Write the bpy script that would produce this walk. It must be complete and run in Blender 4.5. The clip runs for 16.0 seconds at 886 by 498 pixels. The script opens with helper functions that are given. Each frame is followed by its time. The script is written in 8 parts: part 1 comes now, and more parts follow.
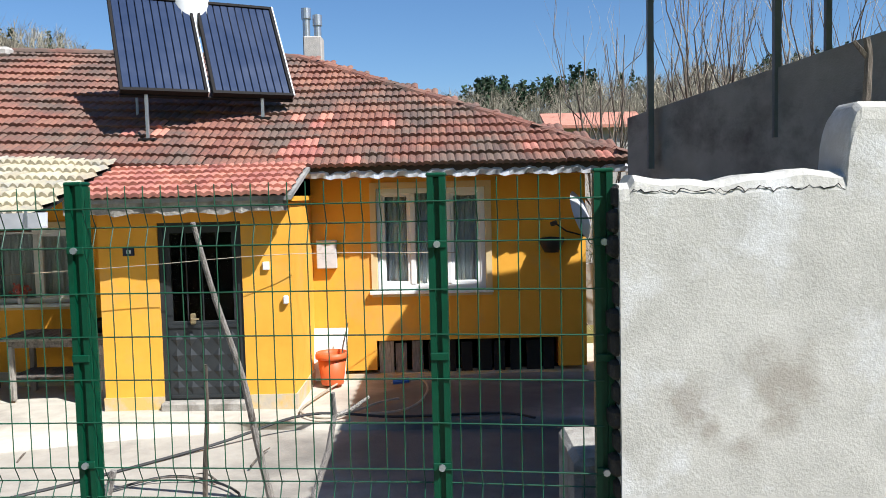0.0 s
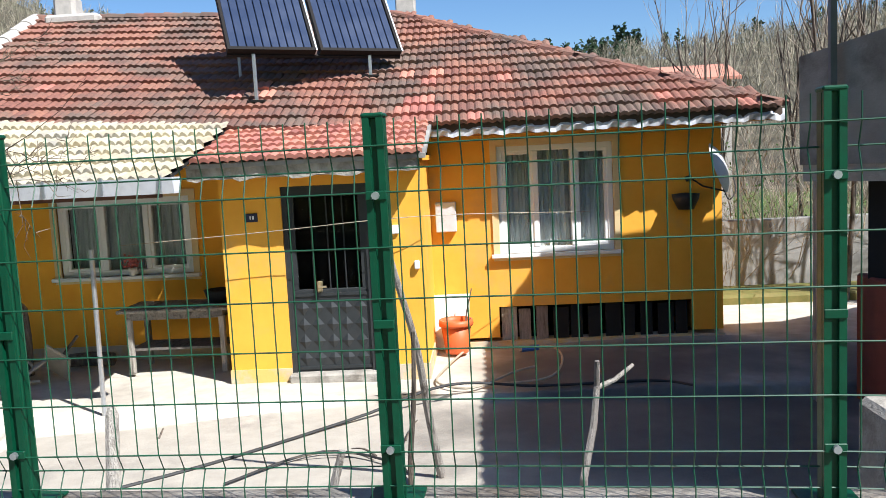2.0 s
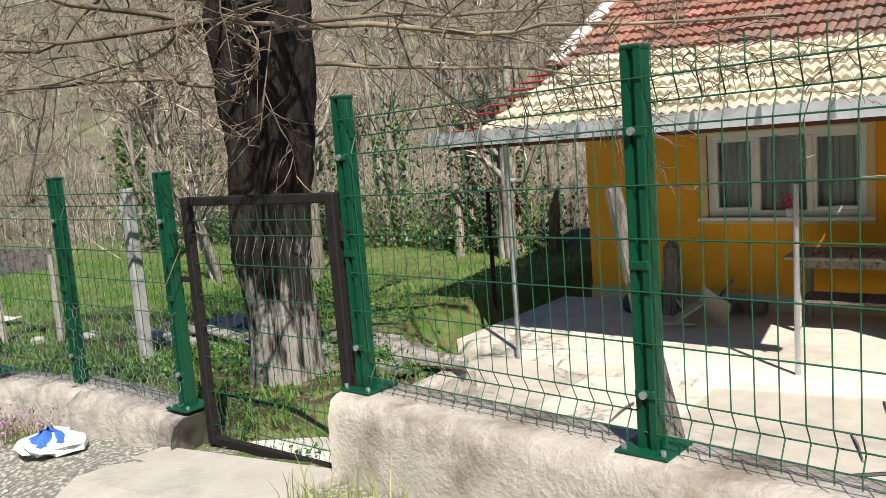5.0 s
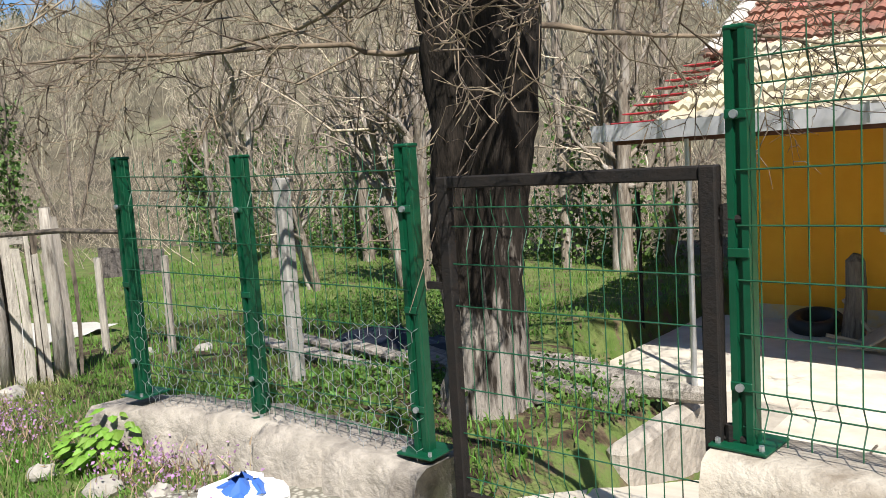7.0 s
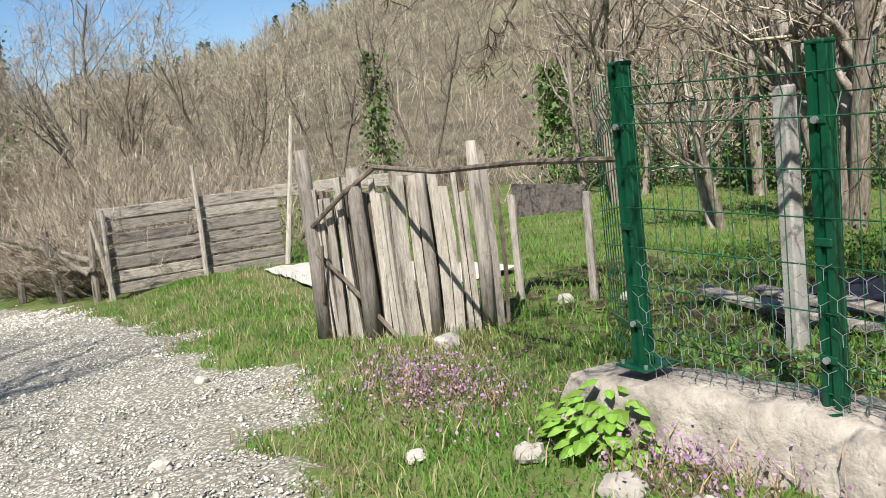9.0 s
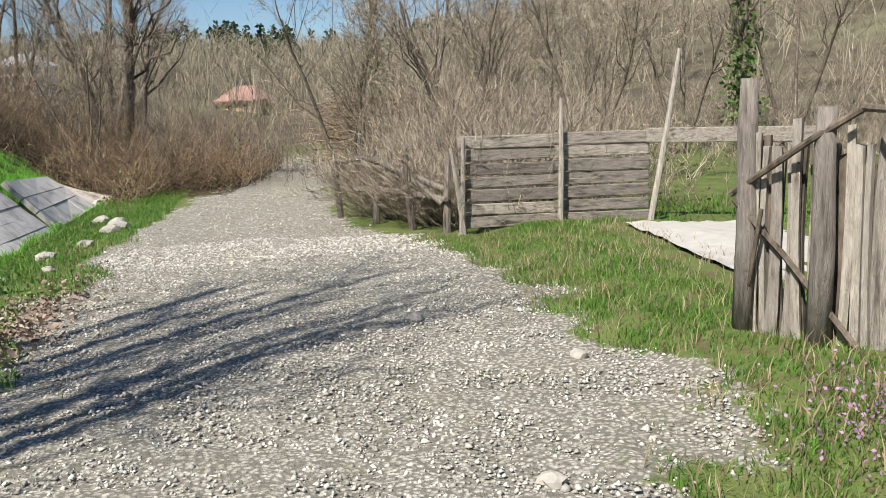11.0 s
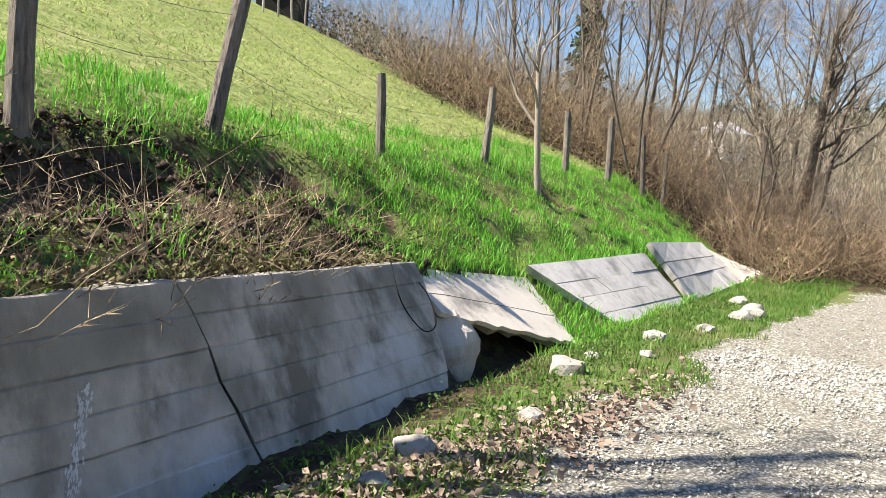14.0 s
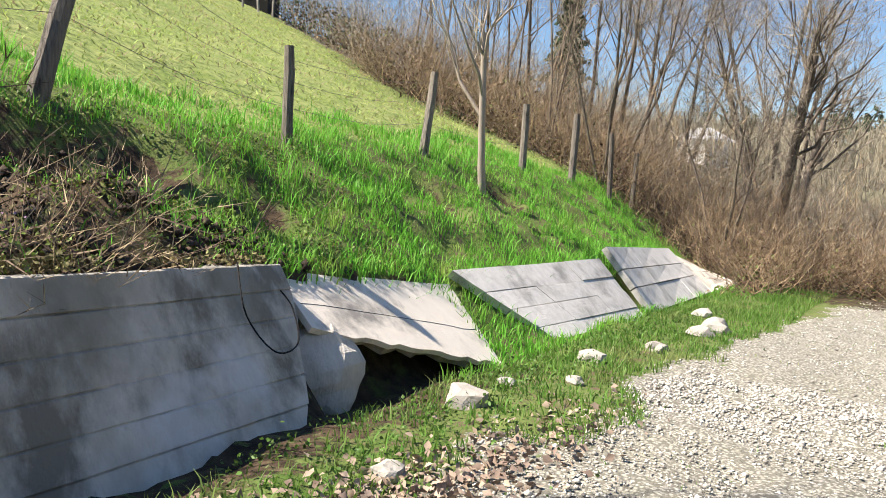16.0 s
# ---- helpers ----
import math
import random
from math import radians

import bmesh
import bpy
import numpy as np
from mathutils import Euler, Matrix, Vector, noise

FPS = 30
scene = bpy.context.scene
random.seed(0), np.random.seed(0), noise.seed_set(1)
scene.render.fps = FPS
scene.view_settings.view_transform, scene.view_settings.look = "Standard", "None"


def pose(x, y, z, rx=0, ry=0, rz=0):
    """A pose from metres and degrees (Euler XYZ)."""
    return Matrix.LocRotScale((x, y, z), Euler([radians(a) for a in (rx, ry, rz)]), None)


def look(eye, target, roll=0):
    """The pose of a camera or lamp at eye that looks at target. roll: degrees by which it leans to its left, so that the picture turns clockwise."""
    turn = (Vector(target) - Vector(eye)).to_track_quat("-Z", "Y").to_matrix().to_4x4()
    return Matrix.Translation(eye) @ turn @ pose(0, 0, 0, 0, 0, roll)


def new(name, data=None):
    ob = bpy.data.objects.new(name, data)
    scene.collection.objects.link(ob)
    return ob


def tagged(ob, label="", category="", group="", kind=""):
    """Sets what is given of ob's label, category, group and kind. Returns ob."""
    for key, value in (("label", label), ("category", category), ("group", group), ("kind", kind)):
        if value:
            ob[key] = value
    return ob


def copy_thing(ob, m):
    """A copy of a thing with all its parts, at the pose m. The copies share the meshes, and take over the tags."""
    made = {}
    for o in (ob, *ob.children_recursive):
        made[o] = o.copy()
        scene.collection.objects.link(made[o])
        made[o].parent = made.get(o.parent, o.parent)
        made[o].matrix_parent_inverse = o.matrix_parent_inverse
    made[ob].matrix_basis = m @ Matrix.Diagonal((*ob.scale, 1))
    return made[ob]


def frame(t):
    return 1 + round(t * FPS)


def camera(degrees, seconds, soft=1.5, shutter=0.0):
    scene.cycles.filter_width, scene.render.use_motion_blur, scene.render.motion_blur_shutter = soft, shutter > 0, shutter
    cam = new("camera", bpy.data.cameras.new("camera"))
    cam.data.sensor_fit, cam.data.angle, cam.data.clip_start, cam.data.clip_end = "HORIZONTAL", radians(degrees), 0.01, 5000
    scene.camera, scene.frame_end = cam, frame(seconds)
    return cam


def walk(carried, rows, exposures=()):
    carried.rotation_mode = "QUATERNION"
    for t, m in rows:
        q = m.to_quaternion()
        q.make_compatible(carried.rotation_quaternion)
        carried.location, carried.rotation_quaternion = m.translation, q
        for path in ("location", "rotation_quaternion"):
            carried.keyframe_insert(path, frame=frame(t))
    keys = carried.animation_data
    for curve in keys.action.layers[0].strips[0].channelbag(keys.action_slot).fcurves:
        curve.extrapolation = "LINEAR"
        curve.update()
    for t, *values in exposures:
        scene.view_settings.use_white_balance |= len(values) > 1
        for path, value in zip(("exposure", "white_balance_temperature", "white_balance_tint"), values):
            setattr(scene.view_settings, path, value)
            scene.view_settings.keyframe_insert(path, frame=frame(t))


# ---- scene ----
cam = camera(57.1, 16.0, soft=0.8)
METRES, EYE = 12.5, 1.6
ROWS = [
    (0.0, 0.0, 0.0, 0.0, -0.09, -3.92, 1.38),
    (0.5, -0.0202, 0.014, -0.0011, 1.55, -3.44, 2.24),
    (1.0, -0.0451, 0.0201, -0.0013, 4.93, -3.16, 3.59),
    (1.5, -0.0713, 0.0278, -0.002, 5.48, -3.71, 3.62),
    (2.0, -0.0922, 0.0445, -0.0081, 2.58, -6.01, 2.88),
    (2.5, -0.1113, 0.0556, -0.0091, 0.63, -7.0, 2.55),
    (3.0, -0.14, 0.0556, -0.0092, 6.28, -7.42, 2.79),
    (3.5, -0.1684, 0.0597, -0.0103, 17.91, -7.44, 4.06),
    (4.0, -0.1998, 0.0694, -0.0103, 27.56, -7.33, 5.37),
    (4.5, -0.2324, 0.0761, -0.0127, 32.46, -8.06, 5.04),
    (5.0, -0.2659, 0.0848, -0.0159, 37.13, -7.45, 4.43),
    (7.5, -0.4363, 0.0960, -0.0262, 40.68, -6.43, 3.43),
    (8.0, -0.4682, 0.1044, -0.0275, 44.85, -7.71, 4.45),
    (8.5, -0.4954, 0.1003, -0.0287, 53.39, -8.49, 6.48),
    (9.0, -0.5256, 0.0921, -0.029, 61.95, -8.76, 6.94),
    (11.5, -0.6814, 0.0654, -0.0394, 92.93, -9.13, 1.49),
    (12.0, -0.7096, 0.0575, -0.0372, 103.89, -7.01, 0.01),
    (12.5, -0.7392, 0.0594, -0.0346, 114.58, -5.88, -1.81),
    (13.0, -0.7742, 0.0536, -0.038, 119.55, -5.82, -2.29),
    (13.5, -0.8048, 0.0508, -0.0383, 125.26, -5.22, -3.16),
    (14.0, -0.8345, 0.049, -0.0387, 130.2, -5.59, -3.2),
    (14.5, -0.8695, 0.0383, -0.041, 132.02, -5.78, -2.69),
    (15.0, -0.8993, 0.0351, -0.0428, 133.16, -5.46, -2.43),
    (15.5, -0.9308, 0.0331, -0.0441, 132.85, -5.39, -2.89),
    (16.0, -0.9665, 0.0258, -0.0469, 129.29, -5.32, -4.25),
]
walk(cam, [(t, pose(METRES * x, METRES * y, EYE + METRES * z, 90 + pitch, roll, yaw)) for t, x, y, z, yaw, pitch, roll in ROWS],
     exposures=[(0.0, 0.70, 5900, 10), (1.5, 0.82, 5950, 10), (2.5, 0.95, 5950, 11), (3.5, 0.68, 6400, 10), (5.0, 0.80, 6450, 10), (9.0, 0.90, 6500, 10), (11.5, 0.64, 6650, 11), (13.0, 1.02, 6750, 12), (14.5, 1.38, 6950, 13), (16.0, 1.30, 6950, 13)])

# ---- light ----
SUN_TO = Vector((0.77, -0.64, 1.19)).normalized()
world = bpy.data.worlds.new("world")
scene.world = world
world.use_nodes = True
wn = world.node_tree.nodes
sky = wn.new("ShaderNodeTexSky")
sky.sky_type = "NISHITA"
sky.sun_disc = False
sky.sun_elevation = math.asin(SUN_TO.z)
sky.sun_rotation = math.atan2(SUN_TO.x, SUN_TO.y)
sky.air_density, sky.dust_density, sky.ozone_density = 1.0, 0.4, 5.0
vivid = wn.new("ShaderNodeHueSaturation")
vivid.inputs["Saturation"].default_value = 1.08
world.node_tree.links.new(sky.outputs[0], vivid.inputs["Color"])
world.node_tree.links.new(vivid.outputs[0], wn["Background"].inputs[0])
wn["Background"].inputs[1].default_value = 0.072
sun = new("sun", bpy.data.lights.new("sun", "SUN"))
sun.data.energy, sun.data.angle, sun.data.color = 5.0, radians(0.5), (1.0, 0.95, 0.87)
sun.matrix_world = look(SUN_TO * 50, (0, 0, 0))

# ---- mesh helpers ----
class Build:
    """Collects vertices and faces of one mesh."""

    def __init__(self):
        self.v, self.f, self.m = [], [], []

    def add(self, verts, faces, mi=0):
        n = len(self.v)
        self.v += [tuple(p) for p in verts]
        self.f += [tuple(i + n for i in f) for f in faces]
        self.m += [mi] * len(faces)
        return self

    def box(self, a, b, mi=0, m=None, bevel=0.0):
        (x0, y0, z0), (x1, y1, z1) = a, b
        if bevel:
            e = min(bevel, 0.45 * min(abs(x1 - x0), abs(y1 - y0), abs(z1 - z0)))
            pts, idx = [], {}
            for sx in (0, 1):
                for sy in (0, 1):
                    for sz in (0, 1):
                        c = ((x0, x1)[sx], (y0, y1)[sy], (z0, z1)[sz])
                        d = (e * (1 - 2 * sx), e * (1 - 2 * sy), e * (1 - 2 * sz))
                        for k in range(3):
                            idx[sx, sy, sz, k] = len(pts)
                            pts.append(tuple(c[i] + (d[i] if i != k else 0) for i in range(3)))
            fs = []
            for k in range(3):
                i, j = [(1, 2), (2, 0), (0, 1)][k]
                for s in (0, 1):
                    q = []
                    for u, w in ((0, 0), (1, 0), (1, 1), (0, 1)):
                        key = [0, 0, 0]
                        key[k], key[i], key[j] = s, u, w
                        q.append(idx[(*key, k)])
                    fs.append(q if s else q[::-1])
                for u in (0, 1):
                    for w in (0, 1):
                        a0, a1 = [0, 0, 0], [0, 0, 0]
                        a0[i] = a1[i] = u
                        a0[j] = a1[j] = w
                        a1[k] = 1
                        q = [idx[(*a0, i)], idx[(*a1, i)], idx[(*a1, j)], idx[(*a0, j)]]
                        fs.append(q if u == w else q[::-1])
            for sx in (0, 1):
                for sy in (0, 1):
                    for sz in (0, 1):
                        q = [idx[sx, sy, sz, k] for k in range(3)]
                        fs.append(q if (sx + sy + sz) % 2 else q[::-1])
        else:
            pts = [(x0, y0, z0), (x1, y0, z0), (x1, y1, z0), (x0, y1, z0), (x0, y0, z1), (x1, y0, z1), (x1, y1, z1), (x0, y1, z1)]
            fs = [(3, 2, 1, 0), (4, 5, 6, 7), (0, 1, 5, 4), (1, 2, 6, 5), (2, 3, 7, 6), (3, 0, 4, 7)]
        if m is not None:
            pts = [tuple(m @ Vector(p)) for p in pts]
        return self.add(pts, fs, mi)

    def tube(self, pts, radii, sides=6, mi=0, caps=True, squash=1.0):
        pts = [Vector(p) for p in pts]
        if not hasattr(radii, "__len__"):
            radii = [radii] * len(pts)
        n, rings, up = len(self.v), len(pts), None
        for i, p in enumerate(pts):
            d = (pts[min(i + 1, rings - 1)] - pts[max(i - 1, 0)])
            d = d.normalized() if d.length > 1e-9 else Vector((0, 0, 1))
            if up is None:
                up = Vector((1, 0, 0)) if abs(d.x) < 0.8 else Vector((0, 1, 0))
            a = (up - d * up.dot(d))
            a = a.normalized() if a.length > 1e-6 else d.orthogonal().normalized()
            b, up = d.cross(a), a
            for k in range(sides):
                w = 2 * math.pi * k / sides
                self.v.append(tuple(p + (a * math.cos(w) + b * math.sin(w) * squash) * radii[i]))
        for i in range(rings - 1):
            for k in range(sides):
                k2 = (k + 1) % sides
                self.f.append((n + i * sides + k, n + i * sides + k2, n + (i + 1) * sides + k2, n + (i + 1) * sides + k))
                self.m.append(mi)
        if caps:
            self.f += [tuple(n + k for k in reversed(range(sides))), tuple(n + (rings - 1) * sides + k for k in range(sides))]
            self.m += [mi, mi]
        return self

    def lathe(self, profile, centre, sides=16, mi=0):
        cx, cy, cz = centre
        n = len(self.v)
        for r, z in profile:
            for k in range(sides):
                w = 2 * math.pi * k / sides
                self.v.append((cx + r * math.cos(w), cy + r * math.sin(w), cz + z))
        for i in range(len(profile) - 1):
            for k in range(sides):
                k2 = (k + 1) % sides
                self.f.append((n + i * sides + k, n + i * sides + k2, n + (i + 1) * sides + k2, n + (i + 1) * sides + k))
                self.m.append(mi)
        return self

    def prism(self, poly, thick, mi=0):
        """A flat polygon (list of 3D points) made thick along the vector thick."""
        t, k = Vector(thick), len(poly)
        pts = [Vector(p) for p in poly] + [Vector(p) + t for p in poly]
        nrm = Vector((0, 0, 0))
        for i in range(k):
            nrm += pts[i].cross(pts[(i + 1) % k])
        flip = nrm.dot(t) > 0
        fs = [tuple(range(k)), tuple(range(2 * k - 1, k - 1, -1))] + [(i, i + k, (i + 1) % k + k, (i + 1) % k) for i in range(k)]
        if flip:
            fs = [f[::-1] for f in fs]
        return self.add(pts, fs, mi)

    def mesh(self, name, mats, smooth=False):
        me = bpy.data.meshes.new(name)
        me.from_pydata(self.v, [], self.f)
        for m in (mats if isinstance(mats, (list, tuple)) else [mats]):
            me.materials.append(m)
        if any(self.m):
            me.polygons.foreach_set("material_index", self.m)
        if smooth:
            me.polygons.foreach_set("use_smooth", [True] * len(me.polygons))
        me.update()
        return me


def part(name, b, material, parent=None, label="", smooth=False, at=None):
    """One mesh object, under a thing or a part where one is given."""
    me = b.mesh(name, material, smooth) if isinstance(b, Build) else b
    ob = new(name, me)
    if parent is not None:
        ob.parent = parent
    if at is not None:
        ob.matrix_basis = at
    return tagged(ob, label) if label else ob


def thing(name, label, category, group="", at=None, kind=""):
    ob = new(name)
    ob.empty_display_size = 0.1
    if at is not None:
        ob.matrix_basis = at
    return tagged(ob, label, category, group, kind)


def cloud(name, verts, faces, material, label, category, kind="stuff", smooth=False, parent=None):
    """One mesh from numpy arrays of vertices and equal-sided faces."""
    verts, faces = np.asarray(verts, np.float32), np.asarray(faces, np.int32)
    me = bpy.data.meshes.new(name)
    me.vertices.add(len(verts))
    me.vertices.foreach_set("co", verts.ravel())
    k = faces.shape[1]
    me.loops.add(faces.size)
    me.loops.foreach_set("vertex_index", faces.ravel())
    me.polygons.add(len(faces))
    me.polygons.foreach_set("loop_start", np.arange(0, faces.size, k, dtype=np.int32))
    me.polygons.foreach_set("loop_total", np.full(len(faces), k, np.int32))
    if smooth:
        me.polygons.foreach_set("use_smooth", np.ones(len(faces), bool))
    me.update(calc_edges=True)
    me.materials.append(material)
    ob = new(name, me)
    ob.parent = parent
    return tagged(ob, label, category, kind=kind)


def leaf_cloud(name, pts, size, material, label, category, rng, parent=None, flat=0.0, kind="stuff"):
    """Small folded leaves (two triangles) at the points."""
    n = len(pts)
    a = rng.normal(0, 1, (n, 3))
    a[:, 2] *= 1 - flat
    a /= np.linalg.norm(a, axis=1, keepdims=True)
    b = np.cross(a, rng.normal(0, 1, (n, 3)))
    b /= np.linalg.norm(b, axis=1, keepdims=True) + 1e-9
    c = np.cross(a, b)
    s = (size * rng.uniform(0.5, 1.3, n))[:, None]
    V = np.stack([pts, pts + s * (0.5 * a + 0.35 * b + 0.12 * c), pts + s * a, pts + s * (0.5 * a - 0.35 * b + 0.12 * c)], 1).reshape(-1, 3)
    i = np.arange(n)[:, None] * 4
    return cloud(name, V, np.concatenate([i + [0, 1, 2], i + [0, 2, 3]]), material, label, category, kind, False, parent)


# ---- materials ----
def mat(name, c1, c2, scale=6.0, rough=0.8, bump=0.15, bscale=60.0, metal=0.0, c3=None, s3=0.9, t3=0.55, rand=0.0, island=0.0,
        stretch=(1, 1, 1), spec=0.4, sheen=0.0, local=False, rough_var=0.1, trans=0.0):
    """Two-scale noise colour with fine relief; c3 are larger stains; rand varies by object, island by joined piece."""
    m = bpy.data.materials.new(name)
    m.use_nodes = True
    t, ln = m.node_tree.nodes, m.node_tree.links.new
    p = t["Principled BSDF"]
    if local:
        src = t.new("ShaderNodeTexCoord").outputs["Object"]
    else:
        src = t.new("ShaderNodeNewGeometry").outputs["Position"]
    mp = t.new("ShaderNodeMapping")
    mp.inputs["Scale"].default_value = stretch
    ln(src, mp.inputs[0])

    def noise_node(s, detail=6.0, rough_=0.6):
        n = t.new("ShaderNodeTexNoise")
        n.inputs["Scale"].default_value, n.inputs["Detail"].default_value, n.inputs["Roughness"].default_value = s, detail, rough_
        ln(mp.outputs[0], n.inputs["Vector"])
        return n

    def ramp(node, a, b_):
        r = t.new("ShaderNodeMapRange")
        r.inputs["From Min"].default_value, r.inputs["From Max"].default_value = a, b_
        ln(node, r.inputs["Value"])
        return r.outputs[0]

    def mix(fac, a, b_):
        x = t.new("ShaderNodeMix")
        x.data_type = "RGBA"
        ln(fac, x.inputs[0])
        for sock, val in ((x.inputs[6], a), (x.inputs[7], b_)):
            if isinstance(val, tuple):
                sock.default_value = (*val, 1)
            else:
                ln(val, sock)
        return x.outputs[2]

    n1 = noise_node(scale)
    col = mix(ramp(n1.outputs[0], 0.3, 0.7), c1, c2)
    if c3 is not None:
        n3 = noise_node(s3, 8.0, 0.65)
        col = mix(ramp(n3.outputs[0], t3 - 0.06, t3 + 0.1), col, c3)
    if rand or island:
        hsv = t.new("ShaderNodeHueSaturation")
        info = t.new("ShaderNodeObjectInfo").outputs["Random"] if rand else t.new("ShaderNodeNewGeometry").outputs["Random Per Island"]
        r = t.new("ShaderNodeMapRange")
        k = rand or island
        r.inputs["To Min"].default_value, r.inputs["To Max"].default_value = 1 - k, 1 + k
        ln(info, r.inputs["Value"])
        ln(r.outputs[0], hsv.inputs["Value"])
        h = t.new("ShaderNodeMapRange")
        h.inputs["To Min"].default_value, h.inputs["To Max"].default_value = 0.5 - 0.03 * k, 0.5 + 0.03 * k
        ln(info, h.inputs["Value"])
        ln(h.outputs[0], hsv.inputs["Hue"])
        ln(col, hsv.inputs["Color"])
        col = hsv.outputs[0]
    ln(col, p.inputs["Base Color"])
    nb = noise_node(bscale, 5.0)
    rr = t.new("ShaderNodeMapRange")
    rr.inputs["To Min"].default_value, rr.inputs["To Max"].default_value = max(0, rough - rough_var), min(1, rough + rough_var)
    ln(n1.outputs[0], rr.inputs["Value"])
    ln(rr.outputs[0], p.inputs["Roughness"])
    p.inputs["Metallic"].default_value = metal
    p.inputs["Specular IOR Level"].default_value = spec
    if bump:
        b = t.new("ShaderNodeBump")
        b.inputs["Strength"].default_value, b.inputs["Distance"].default_value = bump, 0.02
        ln(nb.outputs[0], b.inputs["Height"])
        ln(b.outputs[0], p.inputs["Normal"])
    if trans:
        tr, ms = t.new("ShaderNodeBsdfTranslucent"), t.new("ShaderNodeMixShader")
        ln(col, tr.inputs["Color"])
        ms.inputs[0].default_value = trans
        ln(p.outputs[0], ms.inputs[1])
        ln(tr.outputs[0], ms.inputs[2])
        ln(ms.outputs[0], t["Material Output"].inputs["Surface"])
    return m


YELLOW = mat("yellow_render", (0.86, 0.43, 0.045), (0.80, 0.375, 0.035), 3.0, 0.85, 0.12, 90, c3=(0.62, 0.36, 0.10), s3=0.6, t3=0.62)
ORANGE = mat("orange_render", (0.88, 0.43, 0.035), (0.82, 0.37, 0.028), 3.0, 0.85, 0.12, 90, c3=(0.60, 0.30, 0.06), s3=0.6, t3=0.64)
PLINTH = mat("peeling_plinth", (0.60, 0.50, 0.33), (0.48, 0.42, 0.34), 9.0, 0.9, 0.3, 40, c3=(0.70, 0.45, 0.13), s3=2.0, t3=0.52)
TILE = mat("clay_tile", (0.29, 0.125, 0.085), (0.19, 0.088, 0.064), 14.0, 0.85, 0.4, 50, c3=(0.135, 0.092, 0.072), s3=0.9, t3=0.48, rand=0.16)
TILE_J = mat("clay_tile_far", (0.30, 0.135, 0.092), (0.22, 0.105, 0.074), 14.0, 0.85, 0.4, 50, c3=(0.135, 0.092, 0.072), s3=0.9, t3=0.48, island=0.16)
TILE_NEW = mat("newer_clay_tile", (0.47, 0.195, 0.145), (0.39, 0.155, 0.115), 12.0, 0.8, 0.25, 70, c3=(0.25, 0.11, 0.075), s3=2.0, t3=0.58, rand=0.22)
TILE_CREAM = mat("cream_tile", (0.52, 0.455, 0.315), (0.42, 0.365, 0.25), 9.0, 0.75, 0.3, 60, c3=(0.33, 0.31, 0.26), s3=3.0, t3=0.54, rand=0.15)
MORTAR = mat("white_mortar", (0.50, 0.465, 0.42), (0.38, 0.355, 0.32), 10, 0.9, 0.4, 40)
CONC = mat("weathered_concrete", (0.36, 0.35, 0.32), (0.26, 0.25, 0.235), 5, 0.9, 0.35, 60, c3=(0.17, 0.165, 0.155), s3=1.1, t3=0.56)
CONC_LIGHT = mat("light_concrete", (0.44, 0.41, 0.36), (0.31, 0.285, 0.245), 8, 0.9, 0.7, 45, c3=(0.21, 0.19, 0.16), s3=3.2, t3=0.54)
LOW_WALL = mat("cast_tan_concrete", (0.45, 0.405, 0.34), (0.30, 0.265, 0.215), 6, 0.9, 0.6, 40, c3=(0.20, 0.165, 0.125), s3=2.8, t3=0.54)
END_STONE = mat("sooty_stone", (0.05, 0.045, 0.04), (0.02, 0.018, 0.016), 14, 0.95, 0.8, 40)
CONC_ROUGH = mat("rubble_concrete", (0.40, 0.36, 0.31), (0.25, 0.225, 0.19), 9, 0.95, 1.0, 18, c3=(0.16, 0.14, 0.12), s3=3.0, t3=0.56)
YARD_LOW = mat("older_yard_concrete", (0.44, 0.40, 0.335), (0.36, 0.325, 0.27), 4, 0.85, 0.35, 35, c3=(0.26, 0.235, 0.20), s3=0.9, t3=0.57)
YARD = mat("yard_concrete", (0.58, 0.535, 0.45), (0.46, 0.415, 0.34), 4, 0.85, 0.2, 40, c3=(0.36, 0.32, 0.27), s3=0.7, t3=0.60)
PLASTER = mat("rough_white_plaster", (0.53, 0.505, 0.45), (0.40, 0.38, 0.335), 5, 0.95, 0.26, 80, c3=(0.62, 0.61, 0.59), s3=2.6, t3=0.58)
GREY_WALL = mat("grey_cement_render", (0.27, 0.265, 0.255), (0.19, 0.185, 0.18), 2.5, 0.9, 0.25, 50, c3=(0.08, 0.075, 0.072), s3=0.9, t3=0.55)
GREEN = mat("green_powder_coat", (0.003, 0.060, 0.028), (0.002, 0.044, 0.020), 20, 0.42, 0.05, 120, spec=0.3)
GREEN_WIRE = mat("green_wire", (0.010, 0.075, 0.035), (0.008, 0.055, 0.026), 20, 0.4, 0.0, 120, spec=0.5)
STEEL = mat("galvanised_steel", (0.55, 0.57, 0.60), (0.45, 0.47, 0.50), 25, 0.4, 0.05, 90, metal=0.85)
TIN = mat("painted_tin", (0.66, 0.67, 0.70), (0.54, 0.55, 0.58), 8, 0.45, 0.1, 40, metal=0.1, c3=(0.3, 0.28, 0.26), s3=2.5, t3=0.62)
RUST = mat("dark_rusty_steel", (0.007, 0.007, 0.007), (0.016, 0.012, 0.010), 18, 0.75, 0.3, 80, spec=0.25)
DARK_DOOR = mat("dark_grey_door_paint", (0.022, 0.025, 0.027), (0.032, 0.036, 0.038), 12, 0.45, 0.08, 60)
PVC = mat("white_pvc", (0.80, 0.80, 0.79), (0.76, 0.76, 0.75), 5, 0.35, 0.02, 60)
